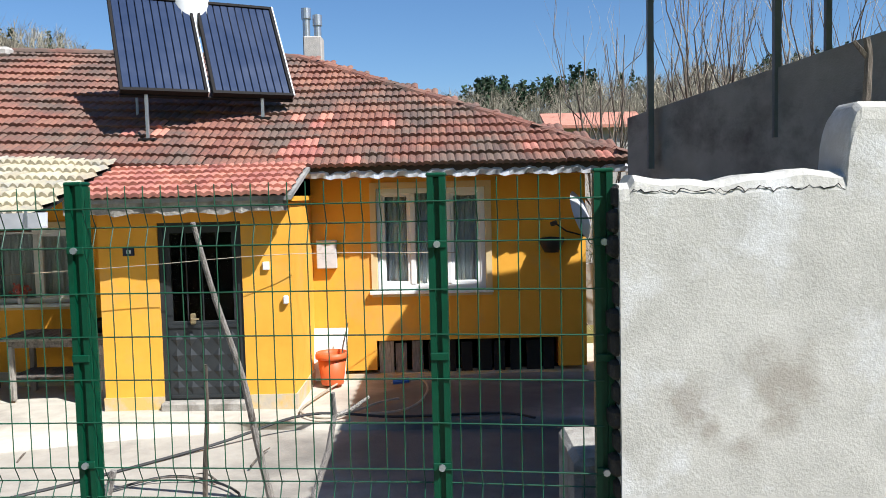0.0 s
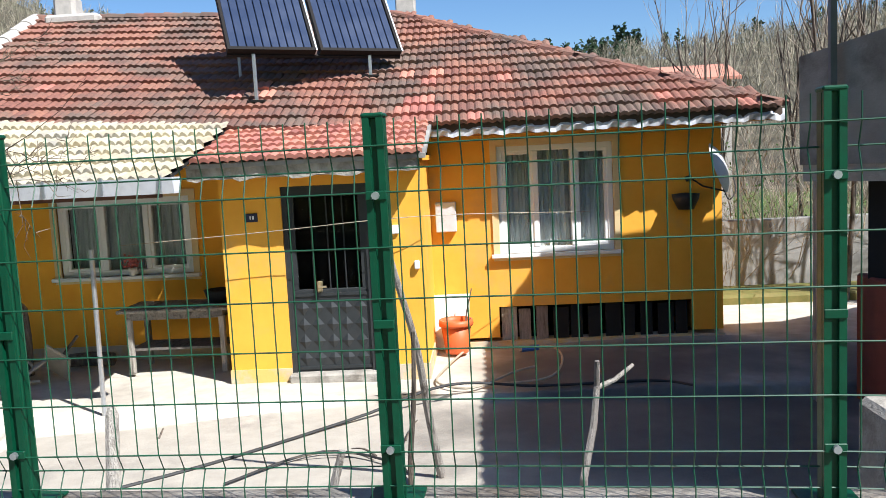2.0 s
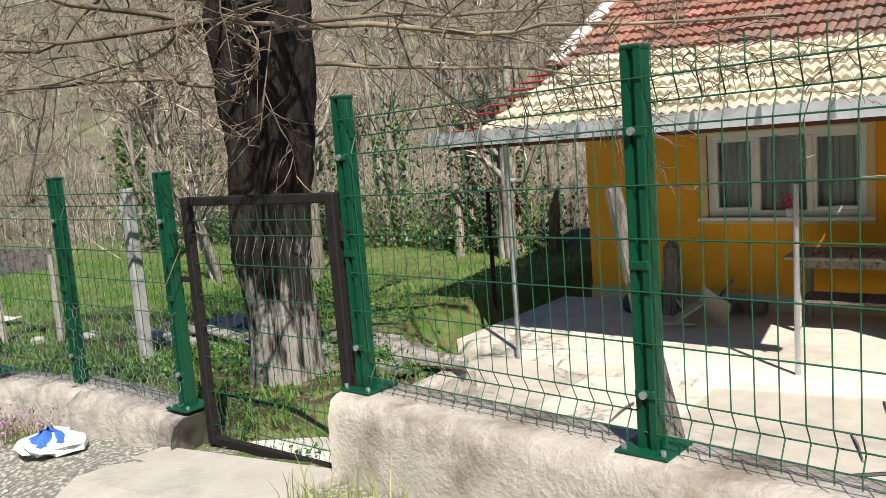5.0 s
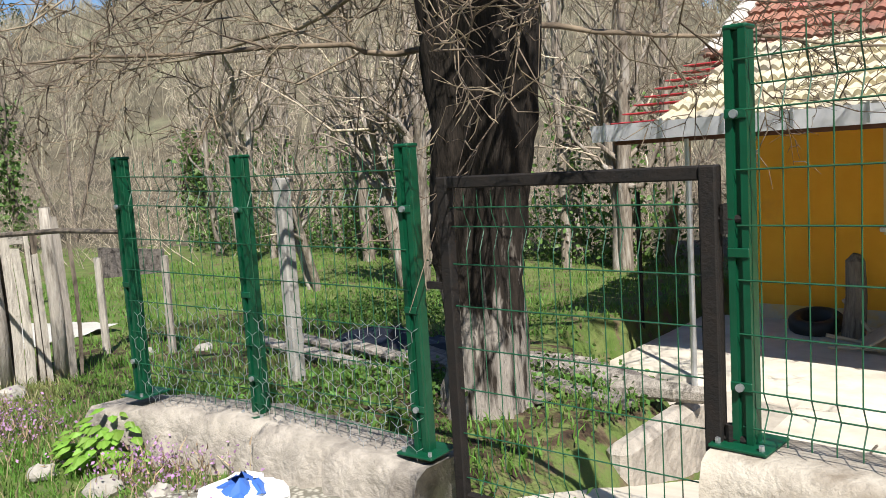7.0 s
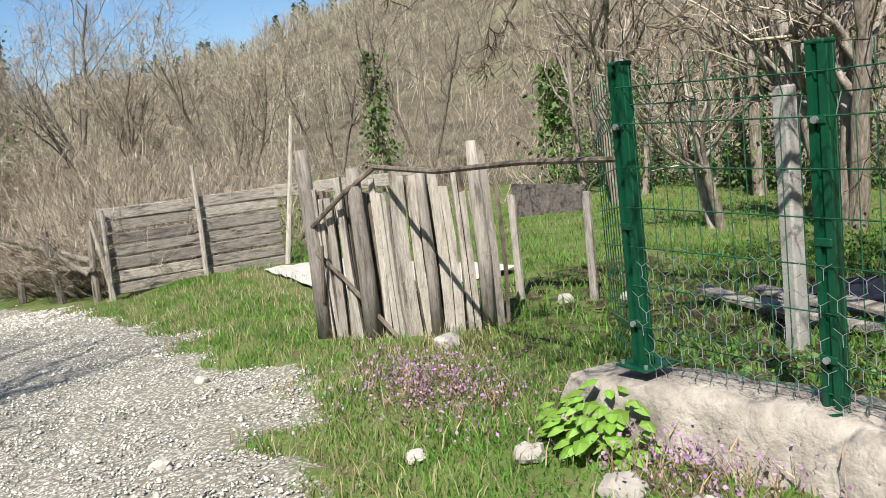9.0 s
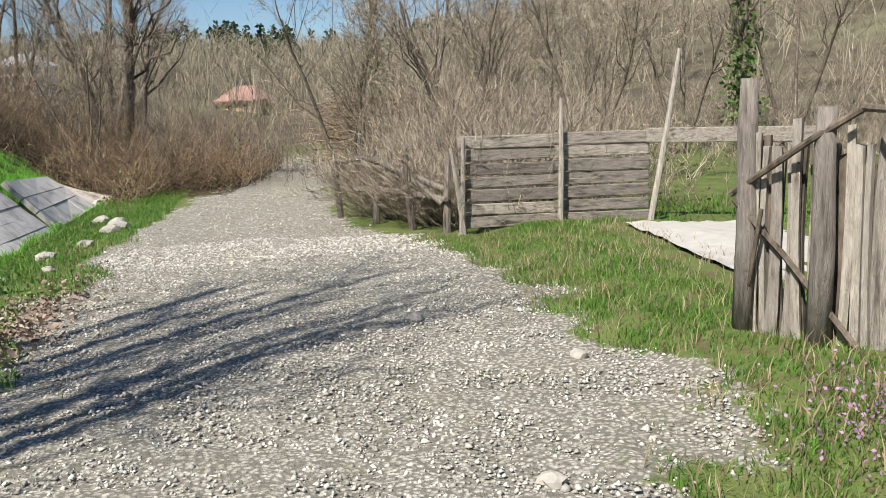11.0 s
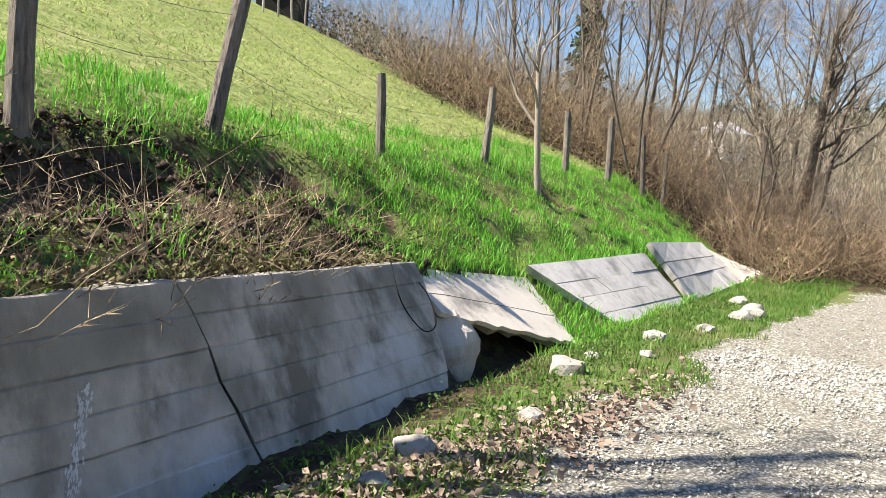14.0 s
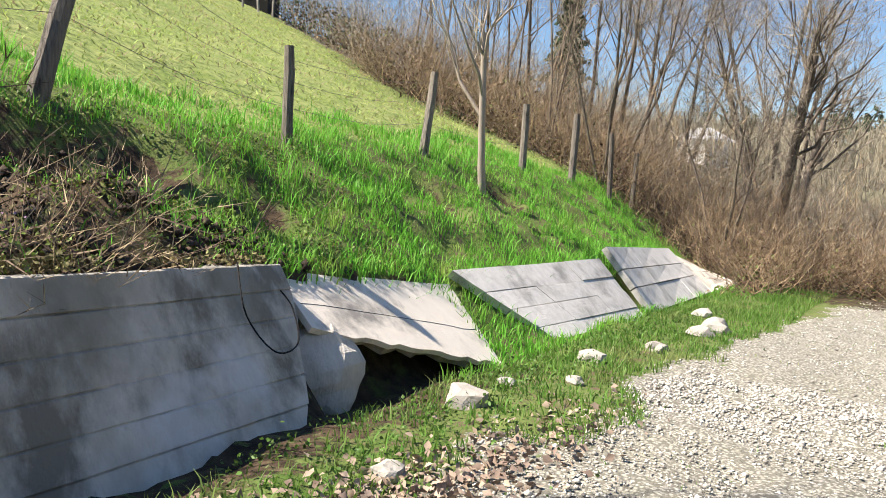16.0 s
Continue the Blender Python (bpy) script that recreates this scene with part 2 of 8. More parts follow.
WHITE = mat("white_paint", (0.82, 0.81, 0.79), (0.74, 0.73, 0.70), 6, 0.6, 0.08, 50)
WOOD = mat("grey_weathered_wood", (0.50, 0.455, 0.40), (0.28, 0.248, 0.215), 8, 0.9, 1.0, 30, c3=(0.12, 0.10, 0.08), s3=3.0, t3=0.60, rand=0.32, stretch=(6, 6, 0.8))
WOOD_H = mat("grey_weathered_board", (0.36, 0.32, 0.28), (0.17, 0.15, 0.13), 8, 0.9, 1.0, 30, c3=(0.06, 0.052, 0.045), s3=2.6, t3=0.58, rand=0.4, stretch=(6, 0.8, 6))
BARK = mat("bark", (0.22, 0.18, 0.14), (0.035, 0.027, 0.02), 9, 0.95, 0.9, 25, stretch=(2, 2, 0.5), c3=(0.20, 0.17, 0.14), s3=2.5, t3=0.6)
BARK_BIG = mat("furrowed_bark", (0.038, 0.030, 0.024), (0.009, 0.008, 0.007), 14, 0.95, 1.0, 30, stretch=(2.2, 2.2, 0.35), c3=(0.07, 0.058, 0.048), s3=5, t3=0.66, spec=0.15)
BARK_OLD = mat("pale_flaking_bark", (0.34, 0.29, 0.235), (0.085, 0.066, 0.052), 12, 0.95, 1.0, 30, stretch=(2.6, 2.6, 0.35), c3=(0.42, 0.39, 0.35), s3=4, t3=0.58)
WOOD_DARK = mat("dark_weathered_wood", (0.30, 0.26, 0.22), (0.14, 0.12, 0.10), 8, 0.9, 1.0, 30, c3=(0.05, 0.042, 0.035), s3=3.0, t3=0.58, rand=0.3, stretch=(6, 6, 0.8))
TWIG = mat("grey_twig", (0.46, 0.39, 0.30), (0.11, 0.085, 0.065), 5, 0.9, 0.0, 30, island=0.6)
TWIG_RED = mat("brown_bramble", (0.40, 0.29, 0.185), (0.10, 0.062, 0.04), 5, 0.9, 0.0, 30, island=0.6)
WOODS = mat("far_bare_wood", (0.34, 0.30, 0.22), (0.20, 0.18, 0.125), 0.15, 0.95, 0.0, 30, island=0.3)
PINE = mat("pine_needles", (0.030, 0.060, 0.024), (0.020, 0.042, 0.018), 2, 0.9, 0.0, 30, island=0.3)
IVY = mat("ivy_leaf", (0.07, 0.14, 0.03), (0.12, 0.19, 0.05), 5, 0.5, 0.0, 30, island=0.4, trans=0.3)
BLADE_LUSH = mat("lush_grass_blade", (0.12, 0.38, 0.035), (0.20, 0.46, 0.06), 1.5, 0.6, 0.0, 30, c3=(0.26, 0.36, 0.08), s3=0.8, t3=0.6, island=0.35, trans=0.4)
BLADE = mat("grass_blade", (0.085, 0.20, 0.028), (0.155, 0.28, 0.05), 1.5, 0.6, 0.0, 30, c3=(0.25, 0.27, 0.10), s3=0.8, t3=0.58, island=0.35, trans=0.4)
BLADE_DRY = mat("dry_grass_blade", (0.38, 0.32, 0.19), (0.28, 0.24, 0.13), 1.5, 0.7, 0.0, 30, island=0.3, trans=0.3)
LEAF = mat("broad_green_leaf", (0.15, 0.30, 0.035), (0.22, 0.38, 0.06), 8, 0.5, 0.1, 40, rand=0.25, trans=0.35)
DEADLEAF = mat("dead_leaf", (0.22, 0.16, 0.12), (0.36, 0.28, 0.215), 3, 0.85, 0.0, 40, island=0.4)
FLOWER = mat("purple_flower", (0.26, 0.15, 0.27), (0.34, 0.20, 0.33), 9, 0.7, 0.0, 40, island=0.3)
STONE = mat("gravel_stone", (0.56, 0.535, 0.48), (0.32, 0.305, 0.265), 9, 0.9, 0.3, 50, island=0.5)
ROCK = mat("pale_rock", (0.42, 0.395, 0.35), (0.27, 0.25, 0.22), 7, 0.9, 0.5, 30, rand=0.12)
BLACK = mat("black_rubber", (0.02, 0.02, 0.021), (0.03, 0.03, 0.03), 9, 0.6, 0.1, 60)
HOSE = mat("pale_hose", (0.42, 0.36, 0.27), (0.34, 0.29, 0.22), 9, 0.6, 0.1, 60)
BUCKET = mat("orange_plastic", (0.62, 0.13, 0.035), (0.55, 0.11, 0.03), 6, 0.5, 0.05, 60)
BLUE = mat("blue_plastic", (0.05, 0.14, 0.45), (0.04, 0.11, 0.38), 6, 0.45, 0.05, 60)
RED_TIN = mat("red_sheet_metal", (0.42, 0.05, 0.06), (0.36, 0.04, 0.05), 6, 0.5, 0.1, 60)
COLLECTOR = mat("collector_blue", (0.022, 0.035, 0.075), (0.03, 0.045, 0.09), 3, 0.22, 0.02, 60, spec=0.6)
# Near-black: paints the darkness of rooms and recesses; some dark parts share it.
DARK = mat("shade_and_dark_parts", (0.014, 0.013, 0.012), (0.022, 0.02, 0.018), 5, 0.95, 0.1, 30)
CURTAIN = mat("lace_curtain", (0.55, 0.57, 0.58), (0.40, 0.42, 0.43), 14, 0.9, 0.2, 60, stretch=(3, 3, 0.3))
SURROUND = mat("cream_surround", (0.72, 0.56, 0.30), (0.66, 0.50, 0.26), 6, 0.8, 0.1, 60)
SKIN_TARP = mat("white_tarp", (0.50, 0.48, 0.43), (0.38, 0.365, 0.33), 4, 0.7, 0.3, 12)


def add_stains_and_shade(m, spots, colour):
    """Ragged-edged colour patches, for stains and for painted shade: spots are (x, y, z, radius)."""
    t, ln = m.node_tree.nodes, m.node_tree.links.new
    p = t["Principled BSDF"]
    geo = t.new("ShaderNodeNewGeometry").outputs["Position"]
    nz_ = t.new("ShaderNodeTexNoise")
    nz_.inputs["Scale"].default_value, nz_.inputs["Detail"].default_value = 1.3 / max(sp[3] for sp in spots), 8
    ln(geo, nz_.inputs["Vector"])
    col = p.inputs["Base Color"].links[0].from_socket
    for x, y, z, r in spots:
        d = t.new("ShaderNodeVectorMath")
        d.operation = "DISTANCE"
        ln(geo, d.inputs[0])
        d.inputs[1].default_value = (x, y, z)
        ad = t.new("ShaderNodeMath")
        ad.operation = "MULTIPLY_ADD"
        ln(nz_.outputs[0], ad.inputs[0])
        ad.inputs[1].default_value = r * 2.6
        ln(d.outputs["Value"], ad.inputs[2])
        mr = t.new("ShaderNodeMapRange")
        mr.inputs["From Min"].default_value, mr.inputs["From Max"].default_value = r * 2.5, r * 1.65
        mr.inputs["To Max"].default_value = 0.75
        ln(ad.outputs[0], mr.inputs["Value"])
        x_ = t.new("ShaderNodeMix")
        x_.data_type = "RGBA"
        ln(mr.outputs[0], x_.inputs[0])
        ln(col, x_.inputs[6])
        x_.inputs[7].default_value = (*colour, 1)
        col = x_.outputs[2]
    ln(col, p.inputs["Base Color"])


def add_band(m, z0, soft_, colour):
    """Pale flaking bark below a ragged height."""
    t, ln = m.node_tree.nodes, m.node_tree.links.new
    p = t["Principled BSDF"]
    geo = t.new("ShaderNodeNewGeometry").outputs["Position"]
    sep = t.new("ShaderNodeSeparateXYZ")
    ln(geo, sep.inputs[0])
    mp = t.new("ShaderNodeMapping")
    mp.inputs["Scale"].default_value = (14, 14, 2.2)
    ln(geo, mp.inputs[0])
    nz_ = t.new("ShaderNodeTexNoise")
    nz_.inputs["Scale"].default_value, nz_.inputs["Detail"].default_value = 1.3, 6
    ln(mp.outputs[0], nz_.inputs["Vector"])
    ad = t.new("ShaderNodeMath")
    ad.operation = "MULTIPLY_ADD"
    ln(nz_.outputs[0], ad.inputs[0])
    ad.inputs[1].default_value = soft_ * 2
    ln(sep.outputs[2], ad.inputs[2])
    mr = t.new("ShaderNodeMapRange")
    mr.inputs["From Min"].default_value, mr.inputs["From Max"].default_value = z0 + soft_ * 1.15, z0 + soft_ * 0.85
    ln(ad.outputs[0], mr.inputs["Value"])
    x_ = t.new("ShaderNodeMix")
    x_.data_type = "RGBA"
    ln(mr.outputs[0], x_.inputs[0])
    ln(p.inputs["Base Color"].links[0].from_socket, x_.inputs[6])
    x_.inputs[7].default_value = (*colour, 1)
    ln(x_.outputs[2], p.inputs["Base Color"])


add_band(BARK_BIG, 0.14, 2.2, (0.28, 0.25, 0.22))
# Dark patches paint the yard's deep shade into the concrete, along with its damp.
add_stains_and_shade(YARD_LOW, [(0.7, 8.0, -1.08, 2.4), (2.6, 8.6, -1.08, 1.6)], (0.07, 0.064, 0.058))
add_stains_and_shade(YARD, [(0.3, 10.3, -1.0, 1.7), (1.9, 10.0, -1.0, 2.3), (3.6, 10.2, -1.0, 2.0)], (0.08, 0.073, 0.066))
add_stains_and_shade(PLASTER, [(1.29, 3.03, 0.86, 0.15), (1.27, 3.03, 0.72, 0.08), (0.91, 3.03, 0.80, 0.09), (0.98, 3.03, 0.68, 0.07), (1.12, 3.03, 0.62, 0.06)], (0.31, 0.275, 0.225))


def glass_material():
    m = bpy.data.materials.new("window_glass")
    m.use_nodes = True
    p = m.node_tree.nodes["Principled BSDF"]
    p.inputs["Base Color"].default_value = (0.9, 0.95, 0.94, 1)
    p.inputs["Roughness"].default_value = 0.03
    p.inputs["Transmission Weight"].default_value = 1.0
    p.inputs["IOR"].default_value = 1.2
    return m


GLASS = glass_material()


# ---- ground ----
def lerp(x, pts):
    pts = sorted(pts)
    return np.interp(x, [p[0] for p in pts], [p[1] for p in pts])


def smooth01(v):
    v = np.clip(v, 0, 1)
    return v * v * (3 - 2 * v)


def road_z(x):
    return lerp(x, [(-60, -1.9), (-32, -1.15), (-25, -0.92), (-19, -0.72), (-14, -0.60), (-8.5, -0.42), (-4, -0.16), (0, 0.0), (20, 0.4)])


def fence_y(x):
    return lerp(x, [(-9.6, 3.57), (-8.56, 3.77), (-5.97, 3.82), (-4.45, 3.65), (-2.92, 3.45), (-1.5, 3.38), (0.0, 3.25), (0.7, 3.2), (6, 3.15)])


def wall_top_y(x):
    return lerp(x, [(-6, -2.0), (-9, -2.5), (-12.9, -3.42), (-16, -4.5), (-19.1, -5.30), (-23.6, -5.95), (-29.3, -7.3), (-33, -8.0)])


def wall_top_z(x):
    return lerp(x, [(-6, 0.55), (-9, 0.50), (-12.9, 0.42), (-16, 0.24), (-18.8, -0.06), (-19.1, -0.14), (-23.6, -0.15), (-29.3, -0.38), (-31, -0.6), (-34, -1.1)])


def wall_foot_y(x):
    return lerp(x, [(-6, -1.9), (-9, -2.35), (-12.2, -2.95), (-15.7, -3.7), (-18.7, -4.2), (-20.3, -4.5), (-24.5, -5.35), (-29, -6.1), (-33, -6.6)])


def bank_y(x):
    return lerp(x, [(-6, -4.5), (-10, -5.0), (-15, -6.2), (-18.4, -7.25), (-22, -8.15), (-26.4, -9.2), (-29.3, -9.7), (-40, -12)])


def bank_z(x):
    return lerp(x, [(-6, 1.5), (-15, 1.39), (-18.4, 1.24), (-22, 1.30), (-26.4, 1.2), (-29.3, 1.05), (-36, 0.9), (-45, 0.5), (-60, 0.0)])


def wobble(x, y, s, a):
    return a * (np.sin(x * s + 1.3 * np.sin(y * s * 0.7)) + np.sin(y * s * 1.3 + 2.0 + np.sin(x * s * 0.9))) * 0.5


HOLLOWS = [(-13.87, -5.05, 0.42, 0.60), (-14.98, -5.5, 0.36, 0.52), (-15.67, -5.78, 0.30, 0.42), (-14.6, -5.75, 0.26, 0.34), (-13.05, -4.80, 0.42, 0.55), (-12.2, -4.4, 0.36, 0.45), (-13.9, -4.65, 0.22, 0.3), (-16.9, -5.75, 0.22, 0.2), (-20.8, -7.0, 0.26, 0.28), (-23.4, -7.55, 0.32, 0.34)]


def ground_z(x, y):
    x, y = np.asarray(x, float), np.asarray(y, float)
    rz = road_z(x)
    z = rz + wobble(x, y, 1.7, 0.03)
    # south side: verge, ditch, bank, meadow
    yf, yt, zt, yb, zb = wall_foot_y(x), wall_top_y(x), wall_top_z(x), bank_y(x), bank_z(x)
    ditch = rz - 0.10 + wobble(x, y, 3.1, 0.05)
    z = np.where(y < yf + 0.7, rz + (ditch - rz) * smooth01((yf + 0.7 - y) / 0.7), z)
    up = np.clip((yf - y) / np.maximum(yf - yt, 0.05), 0, 1)
    sink = smooth01((-15.9 - x) / 0.3) * smooth01((x + 32.5) / 1.5) * (0.06 + 0.36 * smooth01((x + 18.6) / 0.4))
    z = np.where(y < yf, ditch + (zt - 0.06 - ditch) * up - sink * np.sin(np.pi * up), z)
    up2 = np.clip((yt - y) / (yt - yb), 0, 1)
    z = np.where(y < yt, zt - 0.06 + (zb - zt + 0.06) * up2 + (wobble(x, y, 2.3, 0.09) + wobble(x, y, 6.1, 0.09) + wobble(x + 3, y, 9.3, 0.05)) * smooth01(4 * up2 * (1 - up2)), z)
    for hx, hy, hr, hd in HOLLOWS:
        z = z - hd * np.exp(-np.minimum((np.hypot(x - hx, y - hy) / hr) ** 2, 50))
    grade = lerp(x, [(-90, 0.05), (-60, 0.22), (-40, 0.33), (-24, 0.37), (0, 0.37)])
    over = np.maximum(yb - y, 0)
    z = np.where(y < yb, zb + grade * np.minimum(over, 45) + 0.12 * np.maximum(over - 45, 0) + wobble(x, y, 0.9, 0.10) * smooth01(over), z)
    # north side: raised verge, yard, orchard
    fy = fence_y(x)
    verge = rz + 0.12 * smooth01((y - 2.2) / 1.0)
    z = np.where(y > 2.2, verge + wobble(x, y, 2.9, 0.02), z)
    orchard = lerp(y, [(3.5, -0.30), (5.5, -0.32), (8, -0.55), (12, -0.75), (30, -1.0)]) + wobble(x, y, 1.1, 0.05)
    far = smooth01((-9.4 - x) / 3.0)
    orchard = orchard * (1 - far) + np.minimum(orchard, rz + 0.05) * far
    inside = smooth01((y - fy - 0.05) / 0.1) * (1 - far) + smooth01((y - fy) / 2.0) * far
    z = np.where(y > fy, z * (1 - inside) + orchard * inside, z)
    # paved yard, lower than the road
    ramp = np.clip((y - 4.0) / 2.6, 0, 1)
    yard = np.where((x < -5.95) & (y < 6.7), -0.40 - 0.85 * ramp, -1.30)
    edge_x = lerp(y, [(3.5, -7.25), (6.3, -7.25), (6.6, -7.9), (8.0, -9.3), (20, -9.3)])
    iny = smooth01((x - edge_x) / 0.12) * smooth01((y - fy - 0.12) / 0.1) * smooth01((40 - x) / 20)
    z = z * (1 - iny) + yard * iny
    # hills round the valley
    dx, dy = x + 7.0, y - 2.0
    r = np.hypot(dx, dy) + 1e-6
    yaw = np.degrees(np.arctan2(-dx, dy))
    elev = lerp(yaw, [(-180, 8), (-120, 6), (-60, 9), (-40, 7.6), (-18, 6.6), (-4, 5.9), (8, 6.2), (20, 8.3), (30, 12.0), (44, 15.5), (56, 12.0), (66, 9.4), (74, 6.4), (84, 4.6), (93, 3.4), (104, 3.4), (114, 2.4), (135, 2.0), (160, 6), (180, 8)])
    top = np.tan(np.radians(elev)) * 210
    hill = top * smooth01((r - 38) / 180) ** 0.85 * (1 + 0.035 * np.sin(yaw * 0.9) + 0.02 * np.sin(yaw * 2.7 + r * 0.02))
    z = np.where(r > 38, np.maximum(z, z * 0.4) + hill, z)
    return z


def gravel_at(x, y):
    left = lerp(x, [(-40, -3.9), (-32, -3.7), (-23.8, -3.2), (-18.8, -2.65), (-13.4, -1.9), (-9, -1.5), (20, -1.5)])
    right = lerp(x, [(-40, -0.4), (-31, -0.35), (-23.2, 0.1), (-18.5, 1.75), (-13, 2.55), (-10.3, 2.15), (-9.1, 2.45), (-8.5, 3.4), (-7.7, 3.95), (-6, 3.9), (20, 3.4)])
    w = wobble(x, y, 1.9, 0.30) + wobble(x, y, 5.3, 0.16)
    return smooth01((y - left + w) / 0.7 + 0.5) * smooth01((right - y + w) / 0.7 + 0.5)


def spaced(a, b, fine, lo, hi, outer):
    core = list(np.arange(a, b + 1e-6, fine))
    step, v, left = fine, a, []
    while v > lo:
        step = min(step * 1.16, outer)
        v -= step
        left.append(v)
    step, v, right = fine, b, []
    while v < hi:
        step = min(step * 1.16, outer)
        v += step
        right.append(v)
    return np.array(left[::-1] + core + right)


def ground_material():
    m = bpy.data.materials.new("valley_ground")
    m.use_nodes = True
    t, ln = m.node_tree.nodes, m.node_tree.links.new
    p = t["Principled BSDF"]
    geo = t.new("ShaderNodeNewGeometry").outputs["Position"]
    att = t.new("ShaderNodeVertexColor")
    att.layer_name = "cover"
    sep = t.new("ShaderNodeSeparateColor")
    ln(att.outputs[0], sep.inputs[0])

    def nz(s, d=6):
        n = t.new("ShaderNodeTexNoise")
        n.inputs["Scale"].default_value, n.inputs["Detail"].default_value, n.inputs["Roughness"].default_value = s, d, 0.65
        ln(geo, n.inputs["Vector"])
        return n.outputs[0]

    def rg(v, a, b_, lo=0.0, hi=1.0):
        r = t.new("ShaderNodeMapRange")
        for k, val in (("From Min", a), ("From Max", b_), ("To Min", lo), ("To Max", hi)):
            r.inputs[k].default_value = val
        ln(v, r.inputs["Value"])
        return r.outputs[0]

    def mx(f, a, b_):
        x = t.new("ShaderNodeMix")
        x.data_type = "RGBA"
        ln(f, x.inputs[0])
        for s, val in ((x.inputs[6], a), (x.inputs[7], b_)):
            if isinstance(val, tuple):
                s.default_value = (*val, 1)
            else:
                ln(val, s)
        return x.outputs[2]

    def soft(mask, s=7.0, k=0.5):
        a = t.new("ShaderNodeMath")
        a.operation = "ADD"
        ln(mask, a.inputs[0])
        ln(rg(nz(s), 0.3, 0.7, -k, k), a.inputs[1])
        return rg(a.outputs[0], 0.4, 0.6)

    grass = mx(rg(nz(2.2), 0.35, 0.65), (0.065, 0.115, 0.022), (0.14, 0.165, 0.055))
    grass = mx(rg(nz(5.0), 0.52, 0.64), grass, (0.12, 0.09, 0.055))
    mown = mx(rg(nz(1.4), 0.35, 0.65), (0.20, 0.27, 0.065), (0.32, 0.34, 0.13))
    mown = mx(rg(nz(9.0), 0.45, 0.62), mown, (0.12, 0.17, 0.045))
    grass = mx(att.outputs["Alpha"], grass, mown)
    vor = t.new("ShaderNodeTexVoronoi")
    vor.inputs["Scale"].default_value = 34
    ln(geo, vor.inputs["Vector"])
    stone = mx(rg(nz(26.0, 3), 0.35, 0.65), (0.54, 0.515, 0.455), (0.30, 0.285, 0.245))
    stone = mx(rg(nz(1.0), 0.45, 0.68), stone, (0.37, 0.355, 0.29))
    stone = mx(rg(nz(2.6), 0.54, 0.70, 0.0, 0.6), stone, (0.22, 0.22, 0.125))
    stone = mx(rg(vor.outputs["Distance"], 0.25, 0.6), stone, (0.17, 0.16, 0.13))
    dirt = mx(rg(nz(6.0), 0.35, 0.65), (0.085, 0.058, 0.036), (0.022, 0.015, 0.010))
    dirt = mx(rg(nz(3.2), 0.55, 0.66), dirt, (0.075, 0.085, 0.028))
    wood = mx(rg(nz(0.35), 0.35, 0.65), (0.13, 0.112, 0.075), (0.06, 0.052, 0.036))
    wood = mx(rg(nz(0.06), 0.56, 0.7), wood, (0.17, 0.17, 0.10))
    c = mx(soft(sep.outputs[0]), grass, stone)
    c = mx(soft(sep.outputs[1]), c, dirt)
    c = mx(soft(sep.outputs[2], 0.8, 0.3), c, wood)
    ln(c, p.inputs["Base Color"])
    p.inputs["Roughness"].default_value = 0.95
    p.inputs["Specular IOR Level"].default_value = 0.2
    b = t.new("ShaderNodeBump")
    b.inputs["Strength"].default_value, b.inputs["Distance"].default_value = 0.8, 0.03
    ln(nz(24.0, 4), b.inputs["Height"])
    ln(b.outputs[0], p.inputs["Normal"])
    return m


def meadow_limit(x, y):
    """Positive on the mown meadow side, negative in the scrub beyond it."""
    return x - lerp(y, [(-60, -55), (-31, -38), (-17, -30.3), (-12, -31.0), (-9, -32.5), (-7, -32), (-5, -29)])


